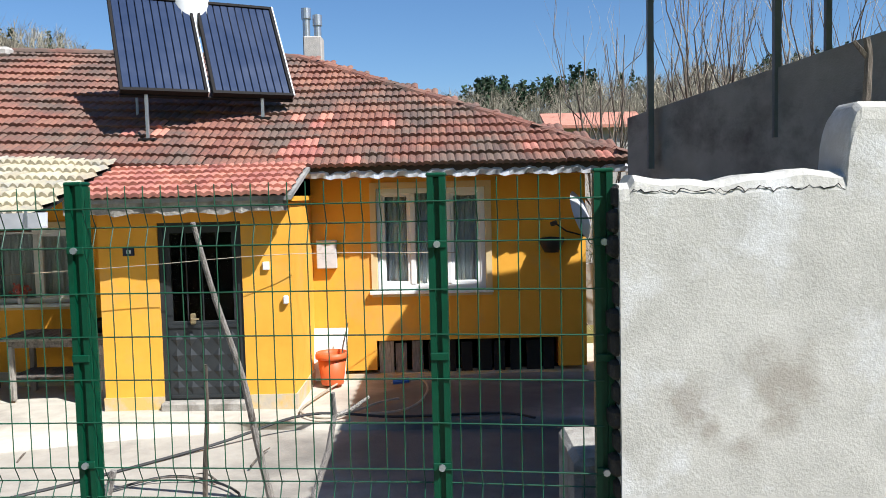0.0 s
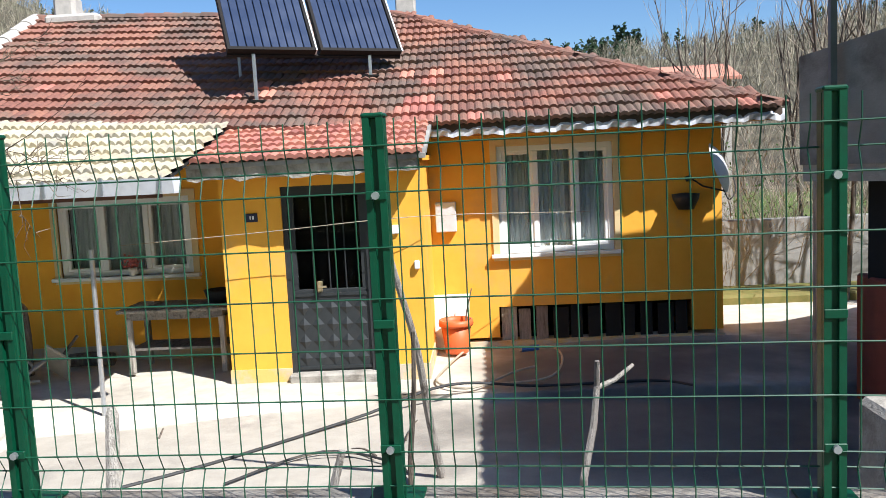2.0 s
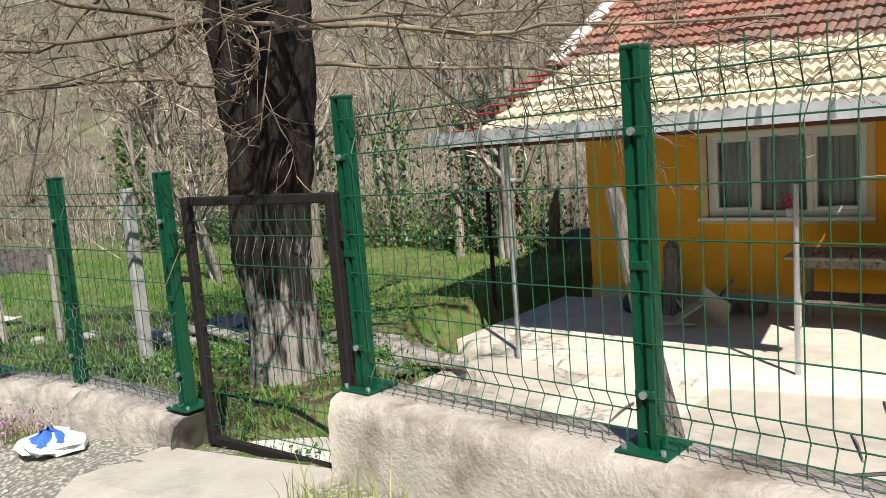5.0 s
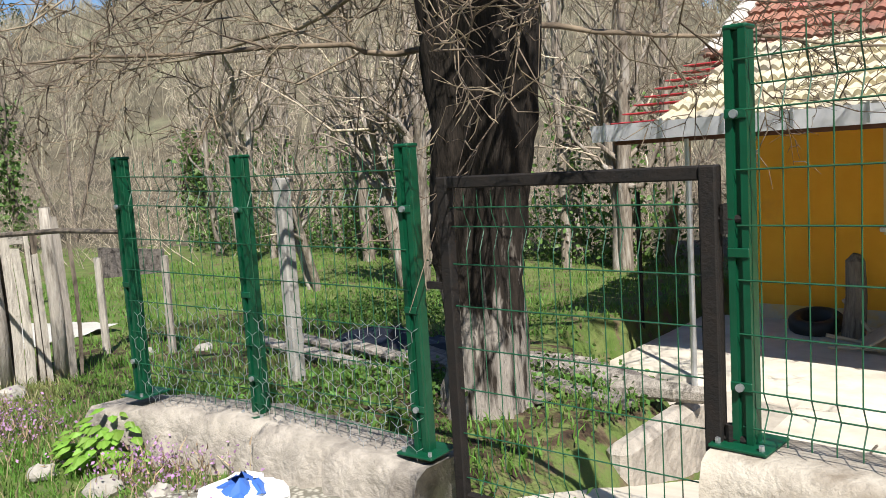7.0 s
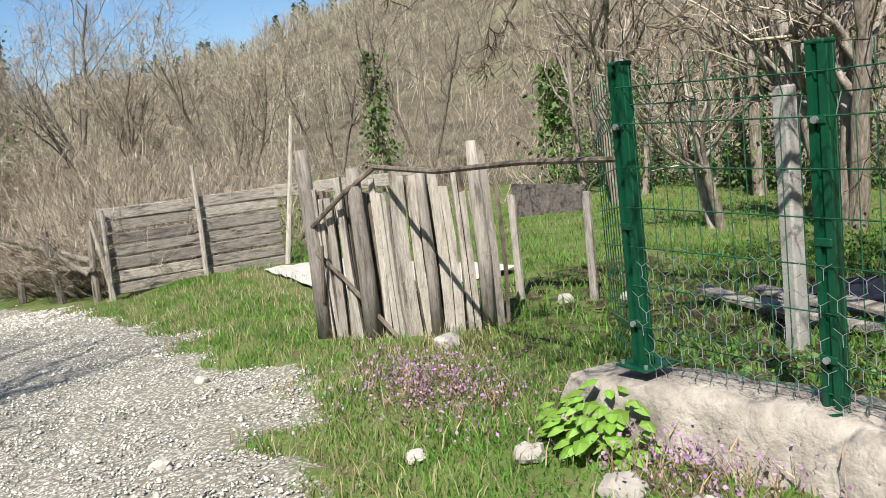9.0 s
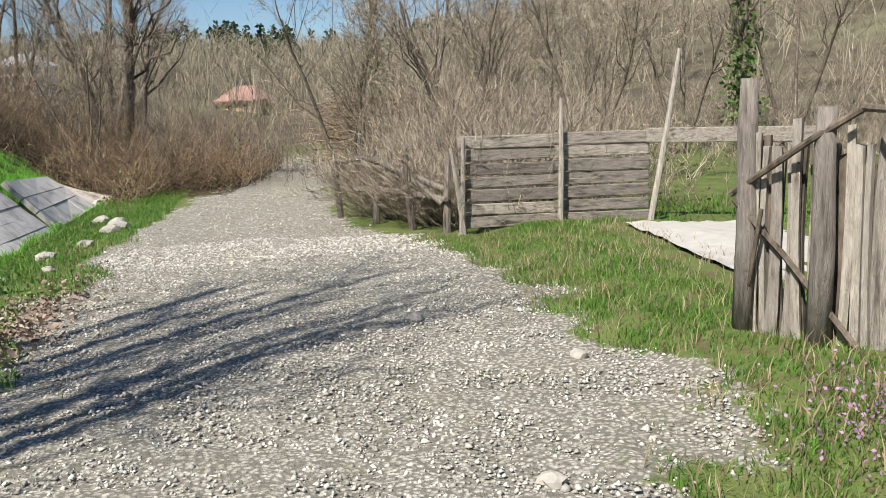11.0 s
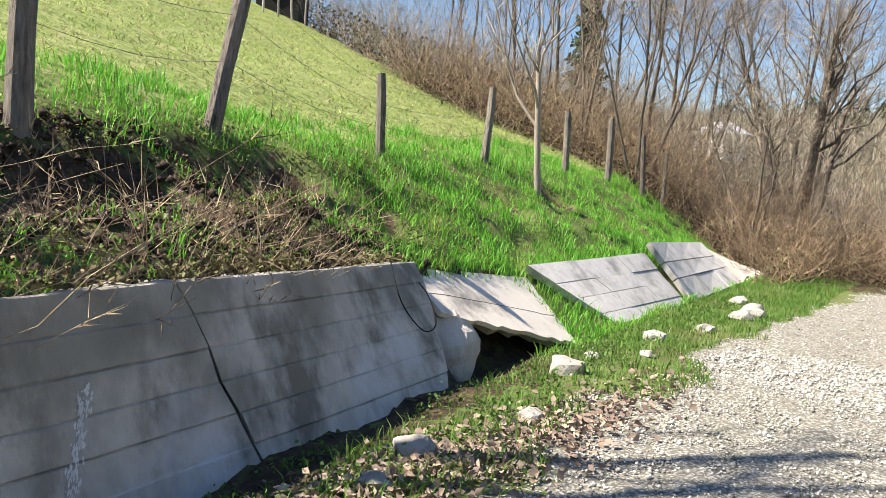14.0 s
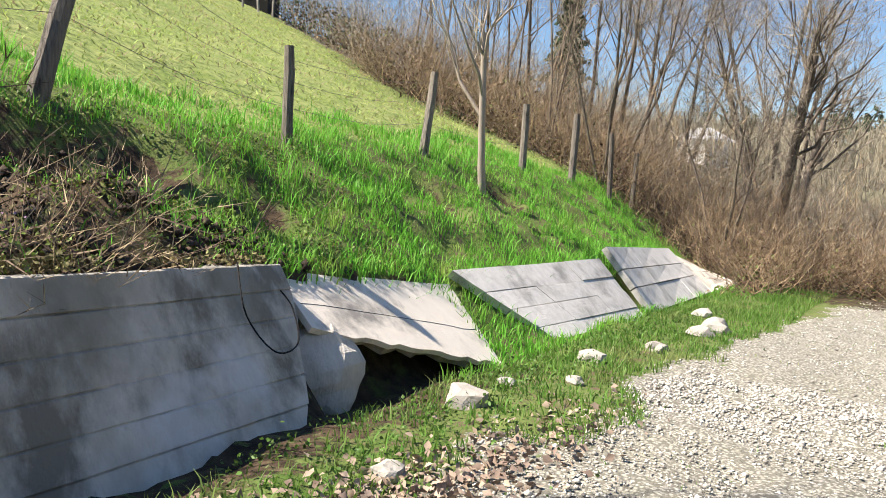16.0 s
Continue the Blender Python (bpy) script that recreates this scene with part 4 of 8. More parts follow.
def build_solar():
    s = thing("solar_water_heater", "two-panel blue solar water heater on steel legs on the roof", "solar heater")
    bl, u = Vector((-4.42, 11.38, 3.08)), Vector((0.885, 0.465, 0.0))
    back = Vector((-0.465 * 0.56, 0.885 * 0.56, 0.83))
    nrm = u.cross(back).normalized()
    for k in range(2):
        o = bl + u * (1.27 * k)
        m = Matrix((( *u, 0), (*back, 0), (*nrm, 0), (0, 0, 0, 1))).transposed()
        m.translation = o
        L, W = 1.85, 1.20
        fr = Build()
        for a, c in (((0, 0, 0), (W, 0.05, 0.09)), ((0, L - 0.05, 0), (W, L, 0.09)), ((0, 0.05, 0), (0.04, L - 0.05, 0.09)), ((W - 0.04, 0.05, 0), (W, L - 0.05, 0.09)), ((0.04, 0.05, 0), (W - 0.04, L - 0.05, 0.03))):
            fr.box(a, c, m=m)
        col = part("collector", fr, RUST, s, "blue finned collector in an aluminium frame")
        part("side_trim", Build().box((W, 0.0, 0.0), (W + 0.02, L, 0.095), m=m), TIN, col)
        w = (W - 0.08) / 10
        for i in range(10):
            part("absorber_fin", Build().box((0.04 + i * w + 0.006, 0.05, 0.05), (0.04 + (i + 1) * w - 0.006, L - 0.05, 0.066), m=m, bevel=0.006), COLLECTOR, col)
    tank_c = bl + u * 1.22 + back * 1.95
    part("tank", Build().lathe([(0, -0.55), (0.27, -0.52), (0.29, -0.4), (0.29, 0.42), (0.25, 0.5), (0, 0.52)], tuple(tank_c), 20), WHITE, s, "white water tank", smooth=True)
    for p in (bl + u * 0.35, bl + u * 2.0):
        q = Vector((p.x, p.y, roof_z(p.x, p.y)))
        part("leg", Build().box((q.x - 0.022, q.y - 0.022, q.z - 0.02), (q.x + 0.022, q.y + 0.022, p.z), bevel=0.004), STEEL, s)
        part("foot_plate", Build().box((q.x - 0.12, q.y - 0.07, q.z + 0.03), (q.x + 0.12, q.y + 0.07, q.z + 0.06)), RUST, s)
        t_ = p + back * 1.7
        e = Vector((t_.x, t_.y, roof_z(t_.x, t_.y)))
        part("back_leg", Build().tube([e, t_], 0.022, 6), STEEL, s)
        part("rail", Build().tube([p + nrm * -0.02, t_ + nrm * -0.02], 0.025, 6), STEEL, s)
    part("cross_rail", Build().tube([bl - nrm * 0.03, bl + u * 2.47 - nrm * 0.03], 0.03, 6), RUST, s)
    part("pipe", Build().tube([bl + u * 1.23 + back * 0.1, bl + u * 1.23 + back * 1.0 - nrm * 0.1, bl + u * 1.23 + back * 1.85], 0.03, 8), STEEL, s)
    part("valve", Build().tube([bl + back * 1.87 - u * 0.12, bl + back * 1.87 + u * 0.02], 0.035, 10), WHITE, s)


build_house()
build_solar()


# ---- neighbour's building and the white wall ----
def build_neighbour():
    nb = thing("neighbour_building", "grey cement-rendered raised terrace with steel posts and tin roof", "building")
    a, c = Vector((2.02, 8.85, 0)), Vector((4.2, 5.0, 0))
    d = (c - a).normalized()
    n = Vector((-d.y, d.x, 0)) * 0.2
    par = [(a.x, a.y, 1.30), (c.x, c.y, 1.30), (c.x, c.y, 2.98), (a.x, a.y, 2.36)]
    part("parapet", Build().prism(par, n), GREY_WALL, nb, "dark grey rendered parapet with sloping top")
    e = Vector((8.0, 11.5, 0))
    part("end_wall", Build().prism([(2.02, 8.85, 1.30), (8.0, 12.2, 1.30), (8.0, 12.2, 2.36), (2.02, 8.85, 2.36)], (0.1, -0.17, 0)), GREY_WALL, nb)
    part("terrace_slab", Build().prism([(2.05, 8.85, 1.14), (4.2, 5.0, 1.14), (9.0, 4.2, 1.14), (9.0, 11.0, 1.14)], (0, 0, 0.16)), CONC, nb)
    # Coloured near-black to stand for the shade under the terrace.
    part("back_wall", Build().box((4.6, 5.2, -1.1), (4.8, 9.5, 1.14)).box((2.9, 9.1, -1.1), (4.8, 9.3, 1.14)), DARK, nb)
    for p, q in (((2.18, 8.70), -1.1), ((3.05, 7.15), -1.1)):
        part("timber_prop", Build().box((p[0] - 0.07, p[1] - 0.07, q), (p[0] + 0.07, p[1] + 0.07, 1.14), bevel=0.01), WOOD, nb)
    # Added sheet that paints the dark of the opening below the parapet.
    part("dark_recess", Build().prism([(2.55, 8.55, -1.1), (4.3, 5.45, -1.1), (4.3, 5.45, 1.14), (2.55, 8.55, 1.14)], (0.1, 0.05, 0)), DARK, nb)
    part("store_wall", Build().box((2.55, 7.4, -1.1), (2.75, 8.8, 0.2), bevel=0.02), mat("red_store", (0.22, 0.06, 0.045), (0.16, 0.05, 0.04), 6), nb)
    for x, y, zt in ((2.10, 8.42, 2.40), (2.90, 7.22, 2.62), (3.95, 8.5, 2.5)):
        part("steel_post", Build().box((x + 0.03, y - 0.03, zt - 0.6), (x + 0.09, y + 0.03, 3.98)), mat("grey_post_paint", (0.10, 0.12, 0.14), (0.08, 0.10, 0.11), 6, 0.5), nb)
    rf = Build()
    vs, fs, n_ = [], [], 110
    for k in range(n_ + 1):
        y = 9.5 - 7.0 * k / n_
        z = 4.02 + 0.03 * math.sin(k * 1.5)
        vs += [(2.05, y, z), (9.0, y, z + 0.9)]
        if k:
            fs.append((2 * k - 2, 2 * k - 1, 2 * k + 1, 2 * k))
    part("tin_roof", rf.add(vs, fs), TIN, nb, "corrugated tin roof over the terrace")
    part("roof_beam", Build().box((2.1, 5.2, 3.92), (2.2, 9.4, 3.99)), RUST, nb)


def build_white_wall():
    w = thing("garden_wall", "rough white plastered garden wall with crumbling stepped top", "wall", kind="structure")
    xs = np.concatenate([np.linspace(0.66, 1.50, 44), np.linspace(1.505, 1.57, 9), np.linspace(1.6, 5.0, 40)])
    rng = np.random.default_rng(3)
    b = Build()
    zt = []
    for x in xs:
        if x < 1.503:
            z = 1.645 + 0.012 * math.sin(x * 5)
        elif x < 1.572:
            z = 1.66 + 0.25 * math.sqrt(max(0, 1 - ((1.572 - x) / 0.067) ** 2))
        else:
            z = 1.92 + 0.01 * math.sin(x * 3)
        if x < 0.70:
            z -= 0.03
        zt.append(z + 0.008 * math.sin(x * 11) + 0.005 * math.sin(x * 29))
    vs, fs, k = [], [], 7
    for x, z in zip(xs, zt):
        j = rng.normal(0, 0.0012, 4)
        vs += [(x, 3.03, -0.4), (x, 3.03, z - 0.07), (x, 3.04 + j[2], z - 0.025), (x, 3.08, z + j[3]), (x, 3.22, z), (x, 3.27, z - 0.03), (x, 3.28, -1.2)]
    for i in range(len(xs) - 1):
        for s in range(k - 1):
            fs.append((i * k + s, i * k + k + s, i * k + k + s + 1, i * k + s + 1))
    fs.append(tuple(reversed(range(k))))
    part("wall_body", b.add(vs, fs), PLASTER, w)
    # crack under the coping
    n_ = 60
    part("coping_crack", Build().tube([(0.70 + 0.80 * i / n_, 3.0295, 1.588 + 0.006 * math.sin(i * 0.9) + 0.004 * math.sin(i * 2.3) + 0.004 * rng.normal()) for i in range(n_ + 1)], [0.0008 + 0.0024 * abs(math.sin(i * 1.7) * math.sin(i * 0.37)) for i in range(n_ + 1)], 5), RUST, w, "dark crack under the coping")
    # ragged wall end with bare dark stone
    for i in range(21):
        z = -0.35 + i * 0.094
        part("end_stone", Build().box((0.622 + rng.uniform(0, 0.025), 3.05, z), (0.675, 3.25, z + 0.088 + rng.uniform(-0.015, 0.003)), bevel=0.014), END_STONE, w)
    part("stick", Build().tube([(1.66, 3.2, 1.85), (1.67, 3.2, 2.1), (1.66, 3.2, 2.16)], [0.018, 0.016, 0.014], 6).tube([(1.67, 3.2, 2.08), (1.61, 3.2, 2.15)], [0.012, 0.008], 5), BARK, w)


build_neighbour()
build_white_wall()


# ---- fence ----
POSTS = [(0.62, 3.16, 0.29, 1.65), (-0.02, 3.26, 0.29, 1.65), (-1.51, 3.39, 0.29, 1.66), (-2.92, 3.46, 0.29, 1.67), (-4.46, 3.65, 0.28, 1.70), (-5.98, 3.83, 0.26, 1.72)]
POSTS_W = [(-7.43, 3.81, -0.03, 1.37), (-8.56, 3.77, -0.02, 1.37), (-9.43, 3.59, 0.02, 1.38)]


def wire_meshes():
    bends = [(0.0, 0.0), (0.04, 0.0), (0.10, 0.035), (0.17, 0.0), (0.80, 0.0), (1.02, 0.0), (1.09, 0.0), (1.17, 0.035), (1.25, 0.0), (1.34, 0.0)]
    v = Build().tube([(0, dy, z) for z, dy in bends], 0.0026, 4).mesh("vertical_wire", GREEN_WIRE)
    h = Build().tube([(0, 0, 0), (1, 0, 0)], 0.0030, 4).mesh("horizontal_wire", GREEN_WIRE)
    return v, h


def build_fence():
    wall = thing("low_wall", "low pale concrete wall carrying the green mesh fence", "wall", kind="structure")
    rng = np.random.default_rng(8)

    def wall_strip(x0, x1, top, half, zfoot, material, jit):
        xs = np.arange(x0, x1 + 0.01, 0.07)
        vs, fs, k = [], [], 6
        for x in xs:
            y, zt = float(fence_y(x)), float(top(x))
            j = rng.normal(0, jit, 5)
            vs += [(x, y - half - 0.05 + j[0], zfoot), (x, y - half - 0.02 + j[1], zt - 0.10), (x, y - half + 0.01 + j[2], zt - 0.02 + j[3] * 0.5), (x, y - half + 0.05, zt + j[4] * 0.3), (x, y + half - 0.02, zt + j[3] * 0.3), (x, y + half, zfoot)]
        for i in range(len(xs) - 1):
            for s in range(k - 1):
                fs.append((i * k + s, i * k + k + s, i * k + k + s + 1, i * k + s + 1))
        fs += [tuple(reversed(range(k))), tuple((len(xs) - 1) * k + s for s in range(k))]
        part("wall_body", Build().add(vs, fs), material, wall, smooth=True)

    wall_strip(-6.08, 0.66, lambda x: lerp(x, [(-6, 0.255), (-4.4, 0.28), (0.7, 0.29)]), 0.16, -1.2, LOW_WALL, 0.0025)
    wall_strip(-9.85, -7.30, lambda x: -0.03 + 0.03 * math.sin(x * 2) - 0.10 * max(0, -9.5 - x), 0.16, -0.7, CONC_ROUGH, 0.018)
    vm, hm = wire_meshes()
    post = thing("fence_post", "dark green steel fence post with base plate and clamps", "fence post", "green fence posts")
    hgt = 1.38
    part("shaft", Build().box((-0.036, -0.03, 0), (0.036, 0.03, hgt), bevel=0.008).box((-0.036, -0.045, 0), (-0.012, -0.03, hgt)).box((0.012, -0.045, 0), (0.036, -0.03, hgt)), GREEN, post)
    part("cap", Build().box((-0.04, -0.048, hgt - 0.005), (0.04, 0.034, hgt + 0.012), bevel=0.006), GREEN, post)
    part("base_plate", Build().box((-0.10, -0.10, 0), (0.10, 0.10, 0.012), bevel=0.003), GREEN, post)
    for z in (0.21, 0.66, 1.11):
        part("clamp", Build().box((-0.037, -0.052, z - 0.016), (0.037, -0.044, z + 0.016), bevel=0.003), GREEN, post)
    for z in (0.21, 1.11):
        part("bolt", Build().tube([(0.0, -0.054, z), (0.0, -0.068, z)], 0.014, 8), STEEL, post, "bright bolt head")
    for p in ((-0.075, -0.075), (0.075, -0.075)):
        part("anchor_bolt", Build().tube([(*p, 0.01), (*p, 0.03)], 0.01, 6), STEEL, post)
    allp = POSTS + POSTS_W
    for i, (x, y, z0, z1) in enumerate(allp):
        m = pose(x, y, z0 + 0.0, 0, 0, -4 if i < 6 else 3)
        if i == 0:
            post.matrix_basis = m
        else:
            copy_thing(post, m)
    def panel(p, q, drop=0.0):
        a, c = Vector((p[0], p[1], p[2])), Vector((q[0], q[1], q[2]))
        d = c - a
        ang = math.degrees(math.atan2(d.y, d.x))
        pn = thing("wire_fence", "green welded wire mesh fence panel with folded ribs", "fence panel", "green fence panels", at=pose(a.x, a.y, a.z, 0, 0, ang))
        L = math.hypot(d.x, d.y)
        n = int(round(L / 0.0765))
        for i in range(1, n):
            u = L * i / n
            part("vertical_wire", vm, None, pn, at=pose(u, -0.045, 0.03 + d.z * i / n))
        for zz, dy in ((0.07, 0.012), (0.13, 0.047), (0.20, 0.0), (0.24 + 0.15, 0), (0.57, 0), (0.75, 0), (0.93, 0), (1.12, 0.0), (1.20, 0.047), (1.28, 0.0)):
            o = part("horizontal_wire", hm, None, pn)
            o.matrix_basis = pose(0, -0.048 + dy, zz, 0, -math.degrees(math.atan2(d.z, L)), 0) @ Matrix.Diagonal((L, 1, 1, 1))
    for p, q in zip(POSTS, POSTS[1:]):
        panel(q, p)
    for p, q in zip(POSTS_W, POSTS_W[1:]):
        panel(q, p)
    panel((-10.05, 3.95, -0.08, 0), POSTS_W[-1])
    # gate
    g = thing("gate", "closed dark rusty steel gate filled with green wire mesh", "gate", at=pose(-7.25, 3.80, -0.22))
    W, H = 1.20, 1.43
    for nm, a, c in (("stile", (0, -0.025, 0), (0.055, 0.025, H)), ("stile", (W - 0.06, -0.03, -0.08), (W, 0.03, H)), ("rail", (0.055, -0.02, H - 0.05), (W - 0.06, 0.02, H)), ("rail", (0.055, -0.02, 0.0), (W - 0.06, 0.02, 0.05))):
        part(nm, Build().box(a, c, bevel=0.006), RUST, g)
    for i in range(1, 15):
        part("vertical_wire", vm, None, g, at=pose(0.055 + i * 0.0705, 0.0, 0.03))
    for zz in (0.12, 0.32, 0.52, 0.70, 0.88, 1.06, 1.22, 1.30):
        o = part("horizontal_wire", hm, None, g)
        o.matrix_basis = pose(0.055, -0.004, zz) @ Matrix.Diagonal((W - 0.11, 1, 1, 1))
    for z in (0.5, 1.25):
        part("hinge", Build().tube([(W + 0.0, 0, z), (W + 0.09, 0, z)], 0.014, 8).tube([(W + 0.02, 0, z - 0.05), (W + 0.02, 0, z + 0.05)], 0.018, 8), RUST, g)
    part("latch", Build().box((-0.09, -0.02, 0.95), (0.03, 0.0, 0.98)), RUST, g)
    # chicken wire on the western panels
    hexes = Build()
    for (p, q) in ((POSTS_W[0], POSTS_W[1]), (POSTS_W[1], POSTS_W[2])):
        s = 0.045
        for r in range(9):
            for c in range(int(math.hypot(q[0] - p[0], q[1] - p[1]) / (s * 1.73))):
                u = (c + 0.5 * (r % 2)) * s * 1.73 / math.hypot(q[0] - p[0], q[1] - p[1])
                z = p[2] + 0.02 + r * s * 1.5 + 0.03 * math.sin(c * 0.8)
                x, y = p[0] + (q[0] - p[0]) * u, p[1] + (q[1] - p[1]) * u - 0.07 + 0.02 * math.sin(c * 1.3 + r)
                hx = s * 0.866
                hexes.tube([(x - hx, y, z + s * 0.5), (x, y, z), (x + hx, y, z + s * 0.5)], 0.0016, 3, caps=False)
                hexes.tube([(x, y, z), (x, y, z - s)], 0.0016, 3, caps=False)
    cw = tagged(part("chicken_wire", hexes, STEEL), "galvanised chicken wire along the foot of the fence", "wire mesh", kind="stuff")


build_fence()


def gz(x, y):
    return float(ground_z(x, y))


# ---- yard ----
def build_yard():
    yard = thing("yard_paving", "pale worn concrete yard paving in front of the house", "paving", kind="structure")

    def sheet(x0, x1, y0, y1, zf, name, material, skirt=0.25, n=0.25, edge=None):
        xs, ys = np.arange(x0, x1 + 0.01, n), np.arange(y0, y1 + 0.01, n)
        vs, fs, w = [], [], len(xs)
        for j, y in enumerate(ys):
            for x in xs:
                yy = y + (edge(x) if edge and j == 0 else 0)
                vs.append((x, yy, zf(x, yy)))
        for j in range(len(ys) - 1):
            for i in range(w - 1):
                a = j * w + i
                fs.append((a, a + 1, a + w + 1, a + w))
        k = len(vs)
        vs += [(x, y, z - skirt) for x, y, z in vs[:w]]
        fs += [(k + i, k + i + 1, i + 1, i) for i in range(w - 1)]
        part(name, Build().add(vs, fs), material, yard, smooth=True)

    sheet(-5.9, 5.0, 3.2, 9.6, lambda x, y: -1.085 + 0.03 * math.sin(x * 0.9) * math.sin(y), "paving_field", YARD_LOW)
    sheet(-8.7, -5.86, 6.62, 9.6, lambda x, y: -1.08 + 0.02 * math.sin(x * 2.1), "paving_corner", YARD_LOW)
    sheet(-7.14, -5.86, 3.98, 9.6, lambda x, y: -0.26 - 0.80 * min(1, max(0, (y - 4.0) / 2.6)), "ramp", YARD)
    sheet(-9.2, 5.0, 9.0, 11.5, lambda x, y: -1.00 + 0.02 * math.sin(x * 1.3), "terrace", YARD, edge=lambda x: float(lerp(x, [(-9.2, -0.2), (-6.5, -0.75), (-4.8, -0.45), (-3.6, 0.0), (-2.2, 0.3), (1.4, 0.0), (5, -0.1)])))
    sheet(1.9, 9.0, 11.4, 16, lambda x, y: -1.06, "side_paving", YARD)
    # low white wall beside the ramp
    part("ramp_wall", Build().box((-7.26, 5.1, -0.9), (-7.10, 6.3, -0.38), bevel=0.05), CONC_ROUGH, yard, "low broken wall beside the ramp")
    kerb = thing("corner_block", "pale concrete block at the foot of the garden wall", "block")
    part("block", Build().box((0.62, 3.9, -1.1), (1.0, 4.5, 0.28), bevel=0.03), CONC_LIGHT, kerb)
    bw = thing("boundary_wall", "grey concrete boundary wall beyond the house corner", "wall", kind="structure")
    part("wall_body", Build().box((2.6, 15.0, -1.2), (9.0, 15.2, 0.25), bevel=0.02), CONC, bw)
    part("grass_edge", Build().box((2.3, 14.0, -1.2), (9.0, 15.0, -0.9), bevel=0.05), mat("mossy_edge", (0.2, 0.16, 0.05), (0.12, 0.13, 0.03), 6), bw)


def curve_thing(name, label, category, pts, r, material, group="", sides=6):
    """A hose, cable or stick that follows a smooth line."""
    pts = [Vector(p) for p in pts]
    out = []
    for i in range(len(pts) - 1):
        p0, p1, p2, p3 = pts[max(i - 1, 0)], pts[i], pts[i + 1], pts[min(i + 2, len(pts) - 1)]
        for k in range(6):
            t = k / 6
            out.append(0.5 * (2 * p1 + (p2 - p0) * t + (2 * p0 - 5 * p1 + 4 * p2 - p3) * t * t + (3 * p1 - p0 - 3 * p2 + p3) * t ** 3))
    out.append(pts[-1])
    rad = [r[0] + (r[1] - r[0]) * i / (len(out) - 1) for i in range(len(out))] if isinstance(r, tuple) else r
    return tagged(part(name, Build().tube(out, rad, sides), material), label, category, group)


def build_yard_things():
    YZ = -1.075
    h = lambda x, y, up=0.012: (x, y, (YZ if y < 8.9 else -0.985) + up)
    curve_thing("hose", "long black rubber hose trailing across the yard", "hose", [h(-7.6, 5.6), h(-5.6, 6.2), h(-4.0, 7.2), h(-2.6, 8.6), h(-1.6, 9.15, 0.1), h(-0.6, 9.3), h(0.6, 9.35), h(1.0, 9.1)], 0.016, BLACK)
    curve_thing("hose", "black hose curled on the concrete", "hose", [h(-4.6, 5.4), h(-3.4, 6.5), h(-2.4, 6.4), h(-1.7, 5.9), h(-1.2, 5.2)], 0.014, BLACK)
    curve_thing("hose", "black hose curled on the concrete", "hose", [h(-3.4, 7.0), h(-2.7, 7.7), h(-1.9, 7.2), h(-1.8, 6.2), h(-1.3, 5.5)], 0.012, BLACK)
    curve_thing("hose", "pale garden hose looped beside the bucket", "hose", [(-1.45, 11.05, -0.95), (-1.65, 10.3, -0.96), (-1.75, 9.6, -0.97), (-1.35, 9.3, -0.97), (-0.85, 9.9, -0.96), (-0.6, 10.1, -0.96)], 0.014, HOSE)
    curve_thing("hose", "grey hose with a blue connector by the wall", "hose", [(-0.75, 10.9, -0.96), (-0.35, 10.85, -0.9), (-0.25, 10.4, -0.96), (-0.5, 9.6, -0.97), (-1.2, 9.4, -0.97)], 0.014, HOSE)
    tagged(part("hose_connector", Build().tube([(-0.72, 10.9, -0.94), (-0.5, 10.9, -0.92)], 0.035, 8), BLUE), "blue plastic hose connector on the concrete", "connector")
    # bucket
    b = thing("bucket", "terracotta-orange plastic bucket with thick rim", "bucket", at=pose(-1.56, 11.05, -0.975))
    part("body", Build().lathe([(0.0, 0.0), (0.15, 0.0), (0.155, 0.02), (0.20, 0.38), (0.185, 0.38), (0.14, 0.03), (0, 0.03)], (0, 0, 0), 24), BUCKET, b, smooth=True)
    part("rim", Build().lathe([(0.195, 0.36), (0.225, 0.36), (0.23, 0.385), (0.22, 0.44), (0.20, 0.44), (0.19, 0.37)], (0, 0, 0), 24), BUCKET, b, smooth=True)
    part("stick", Build().tube([(0.08, 0.1, 0.05), (0.14, 0.12, 0.5), (0.22, 0.12, 0.82)], [0.012, 0.011, 0.008], 5), BARK, b)
    wp = thing("white_panel", "white painted panel leaning against the wall", "panel")
    part("sheet", Build().prism([(-2.22, 11.28, -0.99), (-1.42, 11.28, -0.99), (-1.37, 11.42, -0.27), (-2.17, 11.42, -0.27)], (0, 0.03, 0)), WHITE, wp)
    part("batten", Build().prism([(-2.22, 11.25, -0.99), (-2.16, 11.25, -0.99), (-2.12, 11.40, -0.27), (-2.18, 11.40, -0.27)], (0, 0.03, 0)), WOOD, wp)
    # table beside the porch
    tb = thing("table", "old wooden table in the shade beside the porch", "table", at=pose(-5.1, 10.85, -0.99))
    part("tabletop", Build().box((-0.72, -0.38, 0.80), (0.72, 0.38, 0.84), bevel=0.01), WOOD_H, tb)
    part("apron", Build().box((-0.62, -0.30, 0.70), (0.62, 0.30, 0.80)), WOOD_H, tb)
    for x in (-0.6, 0.6):
        for y in (-0.28, 0.28):
            part("leg", Build().box((x - 0.035, y - 0.035, 0.0), (x + 0.035, y + 0.035, 0.72), bevel=0.006), WOOD, tb)
    part("shelf", Build().box((-0.6, -0.26, 0.30), (0.6, 0.26, 0.33)), WOOD_H, tb)
    bx = thing("basin", "dark plastic basin on the table", "basin", at=pose(-4.62, 10.95, -0.15))
